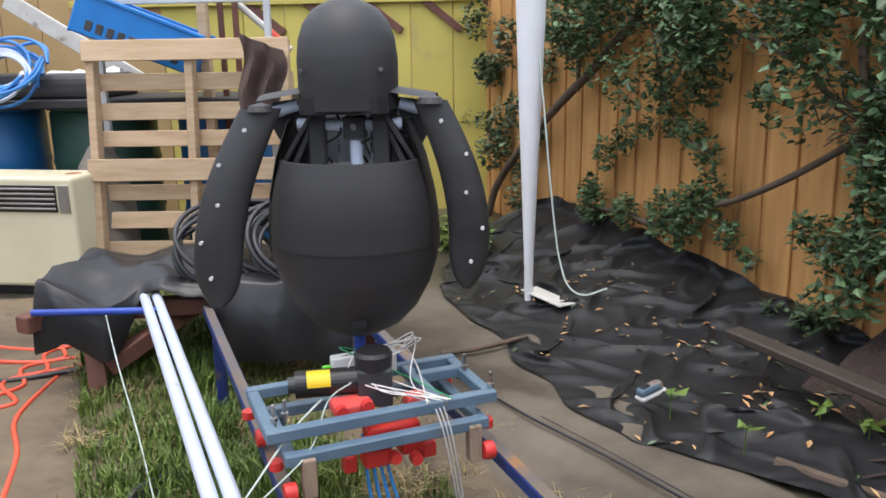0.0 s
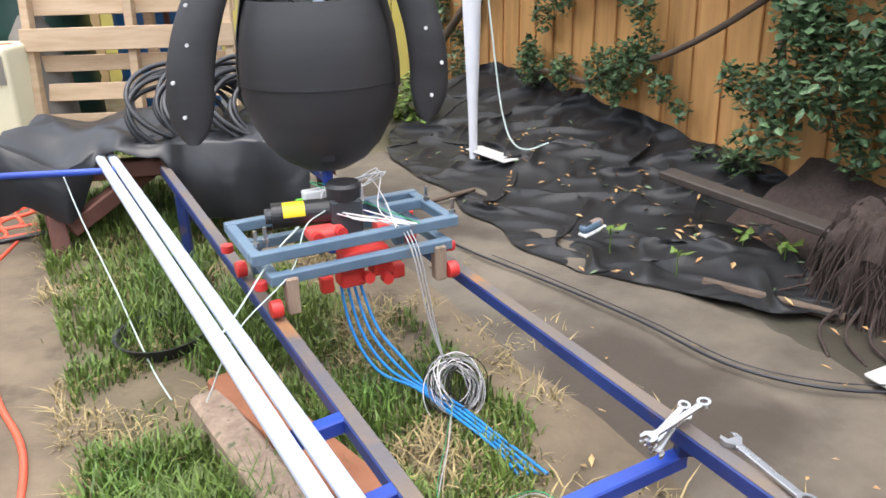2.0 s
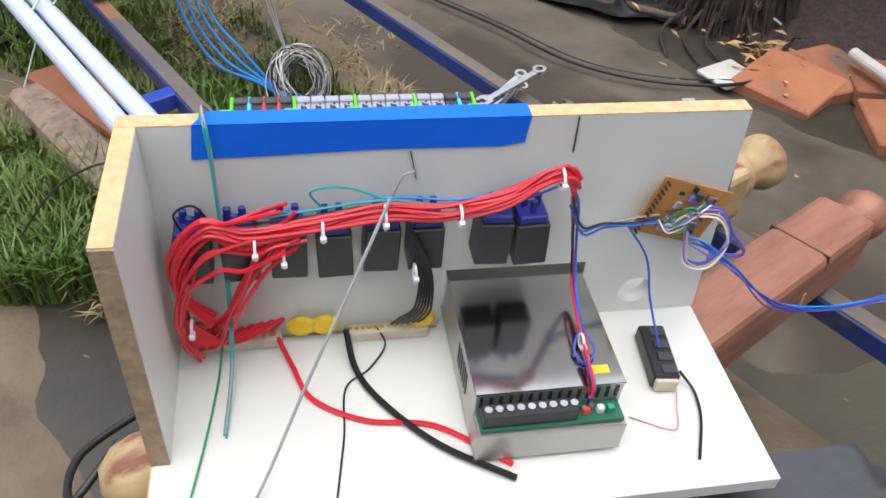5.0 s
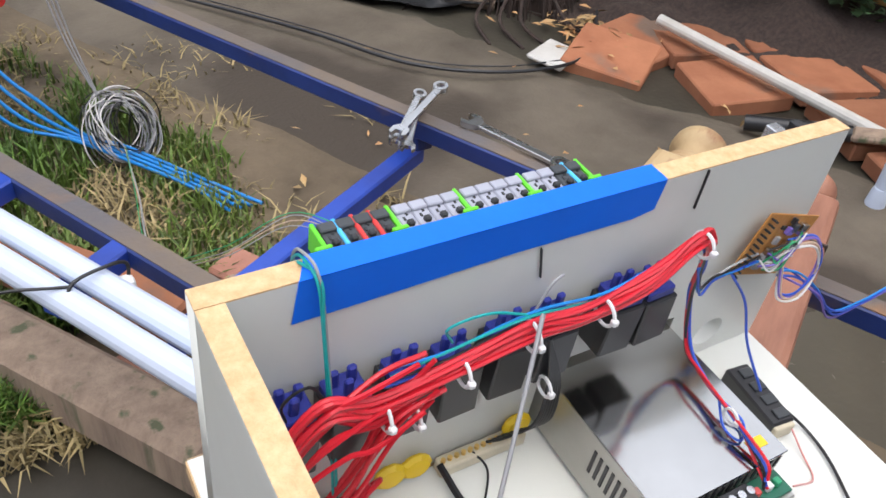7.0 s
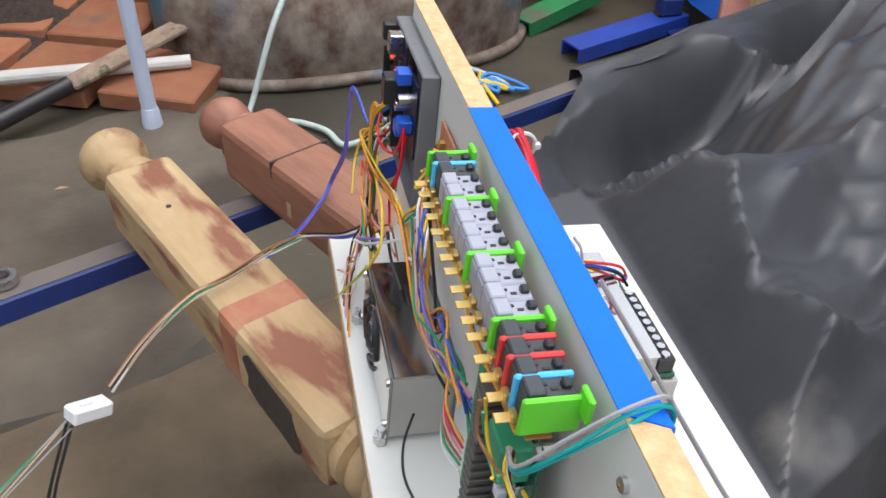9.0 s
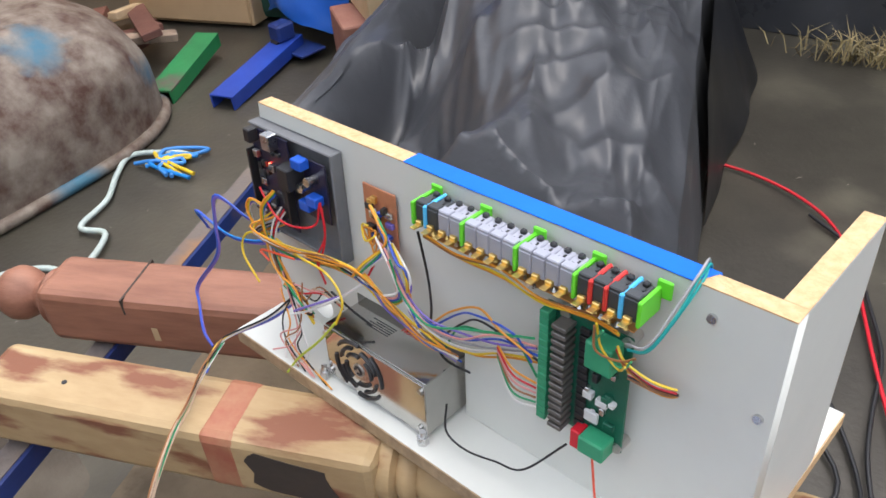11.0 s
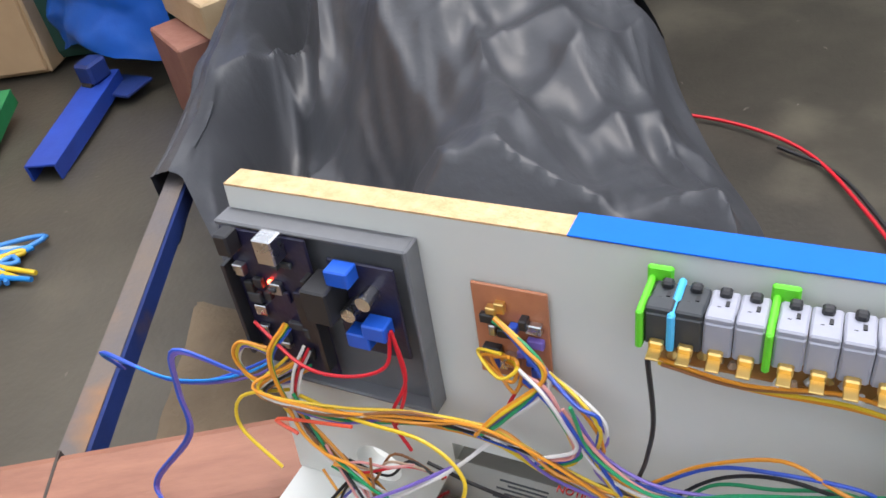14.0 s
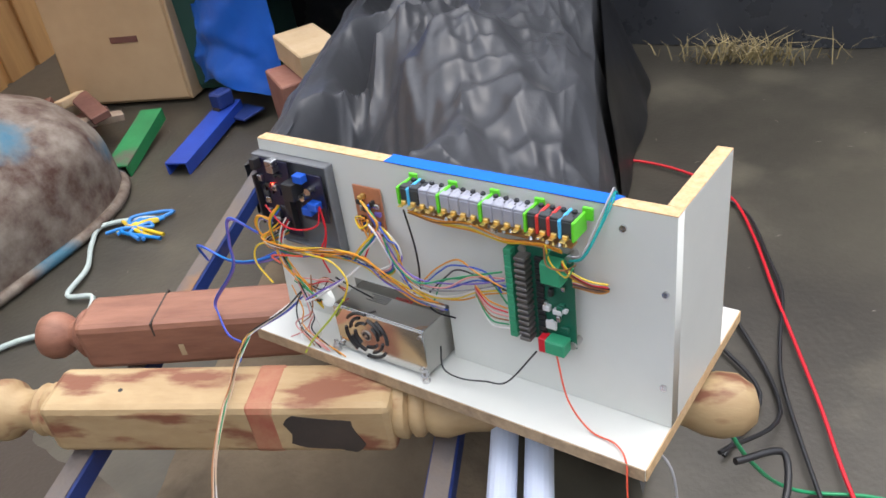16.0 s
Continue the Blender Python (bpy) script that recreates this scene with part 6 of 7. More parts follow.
# ---- orange lead and strings on the left ----
g = random.Random(19)
for k in range(5):
    yy = 2.30 + 0.14 * k
    cord("extension_lead", "orange extension lead lying in loops on concrete", "cable", [(-1.45 + g.uniform(-0.1, 0.1), yy + 0.5, 0.028), (-1.42 + g.uniform(-0.1, 0.1), yy + 0.2, 0.03), (-1.62, yy, 0.028), (-1.45 + g.uniform(-0.15, 0.1), yy - 0.2, 0.03), (-1.75, yy - 0.25 + g.uniform(-0.1, 0.1), 0.028), (-2.3, yy - 0.1, 0.028)], 0.0085, WIRE["coral"], "orange leads")
cord("extension_lead", "orange extension lead running beside the grass", "cable", [(-1.45, 2.35, 0.028), (-1.40, 2.0, 0.03), (-1.25, 1.75, 0.03), (-1.12, 1.45, 0.028), (-0.98, 1.22, 0.03), (-0.82, 1.0, 0.028), (-0.7, 0.7, 0.028)], 0.0085, WIRE["coral"], "orange leads")
cord("black_lead", "black cable lying across the concrete", "cable", [(-1.35, 2.38, 0.05), (-1.6, 2.3, 0.03), (-1.9, 2.25, 0.028), (-2.4, 2.2, 0.028)], 0.010, M_BLACK)
cord("guy_string", "thin pale string hanging from the blue tube", "string", [(-1.22, 2.30, 0.335), (-1.05, 2.02, 0.22), (-0.86, 1.72, 0.12), (-0.66, 1.38, 0.04), (-0.55, 1.2, 0.03)], 0.0024, M_ROPE)

# ---- gazebo leg and shade cloth along the fence ----
leg = thing("gazebo_leg", "white fabric-wrapped gazebo leg on a flat foot plate", "gazebo leg", Matrix.Translation((0.304, 3.22, 0.016)))
part("pole", lathe([(0.018, 0.0), (0.022, 0.25), (0.036, 0.6), (0.048, 0.9), (0.064, 1.35), (0.068, 2.4)], 18), M_CLOTHWHITE, leg, "white cloth wrap", smooth=True)
part("foot_plate", cuboid((0.09, 0.30, 0.008), (0.035, -0.10, 0.075), 0.002, m=pose(0, 0, 0, 0, 0, 32)), M_WHITEPAINT, leg)
leg2 = thing("gazebo_leg", "slim white gazebo leg with a flared round foot", "gazebo leg", Matrix.Translation((1.456, 0.367, 0.016)))
part("pole", rod((0, 0, 0.01), (0.03, 0.02, 1.6), 0.0155, 14), M_PVC, leg2)
part("foot", lathe([(0.032, 0), (0.032, 0.008), (0.021, 0.014), (0.0185, 0.05), (0.016, 0.06)], 18), M_PVC, leg2, smooth=True)
cord("guy_rope", "thin pale guy rope hanging beside the gazebo leg", "rope", [(0.34, 3.18, 1.15), (0.38, 3.12, 0.7), (0.41, 3.05, 0.40), (0.43, 3.0, 0.28), (0.46, 2.95, 0.20), (0.52, 2.92, 0.17), (0.62, 2.95, 0.19)], 0.004, M_ROPE)
cord("guy_rope", "thin pale guy rope stretched across the creeper", "rope", [(1.02, 2.95, 1.36), (1.22, 2.70, 1.18), (1.40, 2.40, 1.01), (1.6, 2.1, 0.85)], 0.004, M_ROPE)
for k in range(3):
    cord("guy_rope", "thin pale string hanging from the creeper", "rope", [(1.52 + 0.02 * k, 1.75, 1.3), (1.50 + 0.02 * k, 1.70, 0.8), (1.48 + 0.015 * k, 1.62, 0.35), (1.44, 1.50, 0.12), (1.50, 1.42, 0.06)], 0.003, M_ROPE, "hanging strings")


def fence_at(s, z, out=0.06):
    p = FENCE_A + FENCE_D * s + Vector((FENCE_D.y, -FENCE_D.x, 0)) * out
    return Vector((p.x, p.y, z))


def lay_cloth():
    """Shade cloth heaped along the fence (first grid axis) and out from it (second)."""
    nu, nv = 190, 80
    rows = []
    for a in range(nu + 1):
        u = a / nu
        s = -0.55 + 3.20 * u
        width = 0.62 + 1.9 * u if u < 0.24 else 1.08 if u < 0.78 else 1.08 - 2.6 * (u - 0.78)
        width += 0.12 * noise.noise(Vector((u * 6, 0.3, 1)))
        rows.append([])
        for b in range(nv + 1):
            v = b / nv
            high = (0.25 - 0.17 * u) * (1 - v) ** 1.2 + 0.04 * math.sin(v * math.pi)
            p = fence_at(s, 0, 0.03 + width * v + 0.07 * noise.noise(Vector((u * 11, 2, 0))) * v)
            rows[-1].append((p.x, p.y, 0.045 + high + 0.05 * noise.noise(Vector((p.x * 5, p.y * 5, 2))) * min(1, 5 * (1 - v))))
    P = np.array(rows)
    pinned = np.zeros(P.shape[:2], bool)
    pinned[0, :] = pinned[-1, :] = pinned[:, 0] = pinned[:, -1] = True

    def low(X, Y):
        k = (X - FENCE_A.x) * FENCE_D.x + (Y - FENCE_A.y) * FENCE_D.y
        out = (X - FENCE_A.x) * FENCE_D.y - (Y - FENCE_A.y) * FENCE_D.x
        heap = (0.20 - 0.045 * (k + 0.55)) * np.clip(1 - out / 0.85, 0, 1)
        return 0.035 + np.maximum(0, heap) + 0.05 * np.maximum(0, np.sin(5.2 * X + 1.5 * Y) * np.sin(4.6 * Y - 2.2 * X + 1.0)) * np.clip(1.1 - out, 0, 1)
    P = settle(P, 1.24, pinned, low, 130, 0.0009, 0.18)
    for _ in range(3):
        P[1:-1, 1:-1] = 0.4 * P[1:-1, 1:-1] + 0.15 * (P[:-2, 1:-1] + P[2:, 1:-1] + P[1:-1, :-2] + P[1:-1, 2:])
    return P


CLOTH = lay_cloth()


def cloth_pile(u, v):
    return CLOTH[round(u * (CLOTH.shape[0] - 1)), round(v * (CLOTH.shape[1] - 1))]


tagged(part("shade_cloth", cloth_mesh(CLOTH), M_MESHCLOTH, smooth=True), "heaped black shade cloth littered with dead leaves", "cloth")
plank = tagged(part("timber_plank", beam((0.95, 2.30, 0.235), (1.42, 1.62, 0.185), 0.075, 0.03, 0.005), M_BURN), "dark wet plank lying in the shade cloth", "plank")
tagged(part("timber_stick", rod((0.93, 1.75, 0.05), (1.25, 1.50, 0.04), 0.016, 8), M_BARK), "dark stick at the edge of the cloth", "stick")


def leaf_cloud(name, label, centres, count, size, material, seed, parent=None, squash=0.55):
    """Many separate bent leaves round the given centres (place, radius)."""
    r = random.Random(seed)
    vs, fs = [], []
    total = sum(c[1] ** 2 for c in centres)
    for c, rad in centres:
        for _ in range(max(4 if count > 10 else 1, int(count * rad * rad / total))):
            while True:
                d = Vector((r.uniform(-1, 1), r.uniform(-1, 1), r.uniform(-1, 1)))
                if 0.15 < d.length < 1:
                    break
            off = d * rad
            n = Vector((FENCE_D.y, -FENCE_D.x, 0))
            off -= n * (off.dot(n)) * (1 - squash)
            p = c + off
            a = Vector((r.uniform(-1, 1), r.uniform(-1, 1), r.uniform(-0.9, 0.5))).normalized()
            b = a.cross(Vector((r.uniform(-0.4, 0.4), r.uniform(-0.4, 0.4), 1))).normalized()
            k = a.cross(b)
            L = size * r.uniform(0.6, 1.35)
            w = L * r.uniform(0.28, 0.42)
            i = len(vs)
            vs += [p, p + a * L * 0.35 + b * w + k * L * 0.06, p + a * L * 0.4 - k * L * 0.05, p + a * L * 0.35 - b * w + k * L * 0.06, p + a * L + k * L * -0.12]
            fs += [(i, i + 1, i + 2), (i, i + 2, i + 3), (i + 2, i + 1, i + 4), (i + 3, i + 2, i + 4)]
    me = bpy.data.meshes.new(name)
    me.from_pydata([tuple(v) for v in vs], [], fs)
    return part(name, me, material, parent, label)


r = random.Random(33)
creeper = thing("creeper", "tangled green creeper climbing over the paling fence", "creeper")
limbs = [([fence_at(1.80, 0.88, 0.12), fence_at(1.45, 0.67, 0.13), fence_at(1.1, 0.53, 0.13), fence_at(0.85, 0.47, 0.12), fence_at(0.62, 0.34, 0.12), fence_at(0.35, 0.36, 0.11), fence_at(0.05, 0.33, 0.10)], 0.019),
         ([fence_at(1.84, 0.40, 0.10), fence_at(1.76, 0.62, 0.12), fence_at(1.78, 0.90, 0.12), fence_at(1.72, 1.20, 0.10), fence_at(1.9, 1.6, 0.08)], 0.022),
         ([fence_at(2.05, 0.35, 0.09), fence_at(1.95, 0.62, 0.12), fence_at(1.80, 0.92, 0.12)], 0.011),
         ([fence_at(1.80, 0.90, 0.12), fence_at(1.6, 1.02, 0.13), fence_at(1.45, 1.10, 0.10), fence_at(1.0, 1.25, 0.10)], 0.016),
         ([fence_at(-1.30, 0.05, 0.14), fence_at(-1.15, 0.28, 0.14), fence_at(-0.80, 0.55, 0.13), fence_at(-0.35, 0.85, 0.12), fence_at(0.0, 1.05, 0.10), fence_at(0.4, 1.3, 0.10)], 0.035),
         ([fence_at(-0.70, 0.60, 0.12), fence_at(-0.65, 0.9, 0.11), fence_at(-0.85, 1.3, 0.10), fence_at(-0.7, 1.7, 0.08)], 0.020),
         ([fence_at(-0.15, 0.95, 0.12), fence_at(-0.1, 1.2, 0.12), fence_at(0.1, 1.5, 0.10)], 0.018),
         ([fence_at(1.80, 0.92, 0.12), fence_at(2.1, 1.0, 0.12), fence_at(2.6, 0.9, 0.12), fence_at(3.2, 0.7, 0.12)], 0.018),
         ([fence_at(0.5, 1.28, 0.1), fence_at(0.62, 1.0, 0.12), fence_at(0.8, 0.80, 0.12), fence_at(1.0, 0.72, 0.12)], 0.008)]
for pts, rad in limbs:
    part("limb", tube([p + Vector((r.uniform(-0.012, 0.012), r.uniform(-0.012, 0.012), r.uniform(-0.012, 0.012))) for p in pts], rad * 0.72, 9, 6), M_BARK, creeper, smooth=True)
nest = [fence_at(1.74, 0.92, 0.13)]
for k in range(40):
    a = nest[0] + Vector((r.uniform(-0.09, 0.09), r.uniform(-0.09, 0.09), r.uniform(-0.04, 0.10)))
    part("twig", tube([a, a + Vector((r.uniform(-0.05, 0.05), r.uniform(-0.05, 0.05), r.uniform(-0.05, 0.05))), a + Vector((r.uniform(-0.1, 0.1), r.uniform(-0.1, 0.1), r.uniform(-0.06, 0.06)))], 0.0025, 5, 3), M_BARK, creeper)
lower = [(fence_at(0.04, 0.36, 0.12), 0.12), (fence_at(0.02, 0.44, 0.12), 0.08), (fence_at(0.36, 0.37, 0.12), 0.10), (fence_at(0.70, 0.42, 0.13), 0.12), (fence_at(0.88, 0.47, 0.13), 0.12), (fence_at(1.0, 0.55, 0.12), 0.11), (fence_at(0.82, 0.36, 0.12), 0.08), (fence_at(1.12, 0.40, 0.11), 0.07), (fence_at(1.24, 0.33, 0.10), 0.05)]
leaf_cloud("leaves", "", lower, 2200, 0.032, M_LEAF, 1, creeper)
hang = [(fence_at(0.72, 0.86, 0.12), 0.09), (fence_at(0.86, 0.80, 0.12), 0.09), (fence_at(0.98, 0.72, 0.12), 0.08), (fence_at(0.62, 1.0, 0.11), 0.10), (fence_at(0.50, 0.80, 0.10), 0.06), (fence_at(0.85, 0.98, 0.11), 0.07), (fence_at(1.25, 0.98, 0.10), 0.06), (fence_at(0.3, 0.72, 0.1), 0.09), (fence_at(0.12, 0.62, 0.1), 0.09)]
leaf_cloud("leaves", "", hang, 1100, 0.034, M_LEAF, 2, creeper)
top = []
for k in range(80):
    s = r.uniform(-0.3, 3.6)
    top.append((fence_at(s, r.uniform(0.98, 1.65) + (0.05 if s < 1.3 else 0.0), r.uniform(0.08, 0.26)), r.uniform(0.12, 0.22)))
leaf_cloud("leaves", "", top, 17000, 0.040, M_LEAF, 3, creeper, 0.7)
left = []
for k in range(30):
    left.append((fence_at(r.uniform(-2.6, -0.25), r.uniform(0.25, 1.5), r.uniform(0.05, 0.2)), r.uniform(0.07, 0.15)))
leaf_cloud("leaves", "dusty grey-green leaves", left, 4600, 0.040, M_LEAF_GREY, 4, creeper, 0.7)
right = []
for k in range(58):
    s = r.uniform(1.85, 3.7)
    right.append((fence_at(s, r.uniform(0.22, 1.1), r.uniform(0.06, 0.25)), r.uniform(0.07, 0.15)))
right += [(fence_at(1.55, 0.50, 0.1), 0.08), (fence_at(1.72, 0.46, 0.12), 0.12), (fence_at(1.65, 0.22, 0.14), 0.10), (fence_at(1.45, 0.16, 0.14), 0.06)]
leaf_cloud("leaves", "", right, 11000, 0.040, M_LEAF, 5, creeper, 0.7)
leaf_cloud("leaves", "dusty grey-green leaves", right[::2] + top[::4], 1500, 0.045, M_LEAF_GREY, 6, creeper, 0.7)
tagged(leaf_cloud("shrub", "", [(Vector((0.02, 4.1, 0.16)), 0.18), (Vector((-0.12, 4.3, 0.1)), 0.14)], 500, 0.05, M_GRASS, 7), "bright green low weeds at the fence foot", "weeds", kind="stuff")

stump = thing("tree_stump", "dark fibrous tree stump at the fence foot", "stump", Matrix.Translation((1.42, 1.63, 0.0)))
me = sheet(40, 24, lambda u, v: ((0.185 - 0.06 * v + 0.06 * noise.noise(Vector((math.cos(u * math.tau) * 3, math.sin(u * math.tau) * 3, v * 4)))) * (1 if v < 0.85 else (1 - v) / 0.15 + 0.001) * math.cos(u * math.tau), (0.185 - 0.06 * v + 0.06 * noise.noise(Vector((math.cos(u * math.tau) * 3, math.sin(u * math.tau) * 3, v * 4)))) * (1 if v < 0.85 else (1 - v) / 0.15 + 0.001) * math.sin(u * math.tau), 0.29 * min(v / 0.85, 1) + 0.04 * noise.noise(Vector((u * 20, v * 9, 2)))))
part("trunk", me, M_STUMP, stump, smooth=True)
for k in range(6):
    a = r.uniform(2.6, 5.6)
    part("root", tube([(0.2 * math.cos(a), 0.2 * math.sin(a), 0.08), (0.32 * math.cos(a), 0.32 * math.sin(a), 0.04), (0.42 * math.cos(a + 0.2), 0.42 * math.sin(a + 0.2), 0.015)], 0.005, 7), M_STUMP, stump)
fib = bmesh.new()
for k in range(240):
    a, rr = r.uniform(0, math.tau), 0.19 + r.uniform(-0.012, 0.03)
    e = a + r.uniform(-0.3, 0.3)
    tube([(0.6 * rr * math.cos(a), 0.6 * rr * math.sin(a), 0.27 + r.uniform(-0.03, 0.04)), (0.86 * rr * math.cos(a), 0.86 * rr * math.sin(a), 0.20), (rr * math.cos(e), rr * math.sin(e), 0.10), (1.12 * rr * math.cos(e), 1.12 * rr * math.sin(e), 0.012)], r.uniform(0.0015, 0.0036), 5, 3, fib)
part("fibre_mat", fib, M_STUMP, stump, "shaggy dark root fibres")
tagged(part("garden_stake", rod((1.42, 1.45, 0.10), (1.95, 1.75, 0.62), 0.016, 9), M_SLEEPER), "weathered stake leaning on the stump", "stake")
mound = tagged(part("soil_mound", sheet(90, 30, lambda u, v: (lambda p: (p.x, p.y, 0.02 + ((0.26 - 0.20 * u) * (1 - v) + 0.05 * noise.noise(p * 5) + 0.02 * noise.noise(p * 17)) * (1 if v < 0.95 else 0.2)))(fence_at(1.9 + 2.6 * u, 0, 0.05 + 0.5 * v))), M_STUMP, smooth=True), "dark crumbly soil banked along the fence", "soil", kind="structure")


def litter(name, label, place, count, size, material, seed, category="leaves"):
    """Flat curled leaves lying about, one mesh."""
    q = random.Random(seed)
    vs, fs = [], []
    for _ in range(count):
        p = Vector(place(q))
        a = q.uniform(0, math.tau)
        L, w = size * q.uniform(0.5, 1.4), size * q.uniform(0.2, 0.5)
        d, e = Vector((math.cos(a), math.sin(a), q.uniform(-0.3, 0.3))), Vector((-math.sin(a), math.cos(a), q.uniform(-0.3, 0.3)))
        i = len(vs)
        vs += [p - d * L, p + e * w + Vector((0, 0, w * 0.5)), p + d * L, p - e * w + Vector((0, 0, w * 0.5)), p]
        fs += [(i, i + 4, i + 1), (i + 1, i + 4, i + 2), (i + 2, i + 4, i + 3), (i + 3, i + 4, i)]
    me = bpy.data.meshes.new(name)
    me.from_pydata([tuple(v) for v in vs], [], fs)
    return tagged(part(name, me, material), label, category, kind="stuff")


def on_cloth(q):
    u, v = q.uniform(0.30, 0.98), min(0.97, abs(q.gauss(0.5, 0.2)))
    x, y, z = cloth_pile(u, v)
    return x, y, z + 0.008


litter("dead_leaves", "brown dead leaves caught in the shade cloth", on_cloth, 130, 0.018, M_DEADLEAF, 1)
litter("fallen_leaves", "pale green fallen leaves on the shade cloth", on_cloth, 60, 0.020, M_LEAF_GREY, 2)
litter("dead_leaves", "dry leaves heaped beside the pavers", lambda q: (1.42 + q.gauss(0, 0.07), 1.25 + q.gauss(0, 0.07), 0.03 + q.random() * 0.03), 120, 0.022, M_DEADLEAF, 3)
litter("dead_leaves", "scattered dry leaves on the ground", lambda q: (q.uniform(0.3, 1.6), q.uniform(0.5, 2.0), 0.045), 50, 0.014, M_DEADLEAF, 4)
litter("grit", "pale specks of grit on the damp ground", lambda q: (q.uniform(-0.8, 2.2), q.uniform(-1.6, 1.0), 0.024), 160, 0.006, M_CONCRETE, 5, "grit")
for x, y in ((0.70, 2.03), (1.12, 1.95), (1.22, 1.85), (0.86, 1.80)):
    c = Vector((x, y, 0.12))
    sprout = thing("seedling", "small pale green seedling in the shade cloth", "plant", None, "seedlings")
    part("stem", rod((c.x, c.y, 0.03), (c.x, c.y, 0.13), 0.002, 6), M_GRASS, sprout)
    for k in range(6):
        leaf_cloud("leaf", "", [(c + Vector((0.02 * math.cos(k), 0.02 * math.sin(k), 0.004 * k)), 0.01)], 1, 0.05, M_GRASS, int(x * 100) + k, sprout)
shoe = thing("shoe", "small pale blue and black shoe lying on the cloth", "shoe", Matrix.Translation((0.645, 2.065, 0.11)) @ pose(0, 0, 0, 0, -8, 35))
part("sole", cuboid((0.105, 0.04, 0.014), (0, 0, 0.0), 0.006, segs=2), M_WHITE, shoe)
part("upper", cuboid((0.095, 0.036, 0.030), (-0.004, 0, 0.020), 0.012, segs=2), M_TROLLEY, shoe)
part("opening", cuboid((0.036, 0.022, 0.010), (-0.025, 0, 0.034), 0.004), M_BLACK, shoe)

# ---- hose along the path, pavers and clutter ----
cord("garden_hose", "dark garden hose lying along the concrete path", "hose", [(0.0, 2.35, 0.05), (0.163, 2.149, 0.05), (0.271, 2.0, 0.052), (0.481, 1.75, 0.052), (0.672, 1.49, 0.055), (0.829, 1.25, 0.052), (1.016, 1.13, 0.05), (1.22, 1.11, 0.045), (1.36, 1.19, 0.04), (1.5, 1.35, 0.05)], 0.0046, M_HOSE_BLACK)
cord("garden_hose", "thin dark hose lying beside the garden hose", "hose", [(0.30, 2.02, 0.05), (0.50, 1.77, 0.05), (0.70, 1.50, 0.05), (0.86, 1.26, 0.05), (1.05, 1.16, 0.045), (1.25, 1.14, 0.04)], 0.0020, M_HOSE_BLACK)
cord("fallen_branch", "bare thin branch lying on the sand", "branch", [(-0.05, 2.55, 0.05), (0.10, 2.60, 0.055), (0.28, 2.72, 0.06)], 0.010, M_BARK)
tagged(part("white_tile", cuboid((0.15, 0.10, 0.012), (0, 0, 0), 0.004), M_WHITEPAINT), "broken white tile on the ground", "tile").matrix_world = pose(1.235, 1.185, 0.034, 6, 4, 30)
pavers = thing("paver_stack", "loose terracotta square pavers laid beside the yard", "pavers", kind="structure")
pm = bpy.data.meshes.new("paver")
b = cuboid((0.215, 0.215, 0.042), (0, 0, 0), 0.004)
b.to_mesh(pm)
b.free()
pm.materials.append(M_CLAY)
q = random.Random(12)
for i in range(7):
    for j in range(-2, 5):
        x, y = 1.64 + 0.221 * i - 0.078 * j, 1.09 - 0.080 * i - 0.219 * j
        if x < 1.56 or x > 0.62 + 0.45 * (4.1 - y) or y < 0.28:
            continue
        o = new("paver", pm)
        o.parent = pavers
        o.matrix_world = pose(x + q.uniform(-0.006, 0.006), y + q.uniform(-0.006, 0.006), 0.036 + 0.010 * i + q.uniform(0, 0.010), q.uniform(-2, 2), q.uniform(-5, 1), -20 + q.uniform(-3, 3))
for k, (x, y, z, rz) in enumerate(((1.37, 1.12, 0.030, 35), (1.50, 1.16, 0.034, 8))):
    o = new("paver", pm)
    o.parent = pavers
    o.matrix_world = pose(x, y, z, 4, -6, rz)
tagged(part("white_pole", rod((1.545, 1.15, 0.100), (1.645, 0.29, 0.085), 0.015, 12), M_WHITEPAINT), "white painted wooden pole lying on pavers", "pole")
paddle = thing("paddle", "grey paddle with a black rubber grip", "paddle", None)
part("grip", tube([(1.427, 0.708, 0.050), (1.496, 0.621, 0.068), (1.564, 0.533, 0.085)], 0.019, 10), M_BLACK, paddle, "black rubber grip", smooth=True)
part("blade", beam((1.564, 0.533, 0.085), (1.873, 0.048, 0.205), 0.055, 0.018, 0.006), M_SLEEPER, paddle)

# ---- rusty tub, bars, boxes ----
tub = thing("bathtub", "upturned rusty enamel tub with blue paint traces", "tub", Matrix.Translation((2.08, -0.06, 0.016)) @ pose(0, 0, 0, 0, 0, 8))


def tub_skin(u, v):
    a = u * math.tau
    ex = lambda c, p: math.copysign(abs(c) ** p, c)
    h = v
    shrink = 1.0 if h < 0.06 else 1 - 0.42 * ((h - 0.06) / 0.94) ** 2.6
    top = 0.0 if h < 0.06 else ((h - 0.06) / 0.94) ** 0.62
    if h > 0.97:
        shrink *= 0.05
    n = 0.012 * noise.noise(Vector((math.cos(a) * 3, math.sin(a) * 3, h * 3)))
    return (0.455 * shrink + n) * ex(math.cos(a), 0.62), (0.475 * shrink + n) * ex(math.sin(a), 0.62), 0.31 * top + 0.02


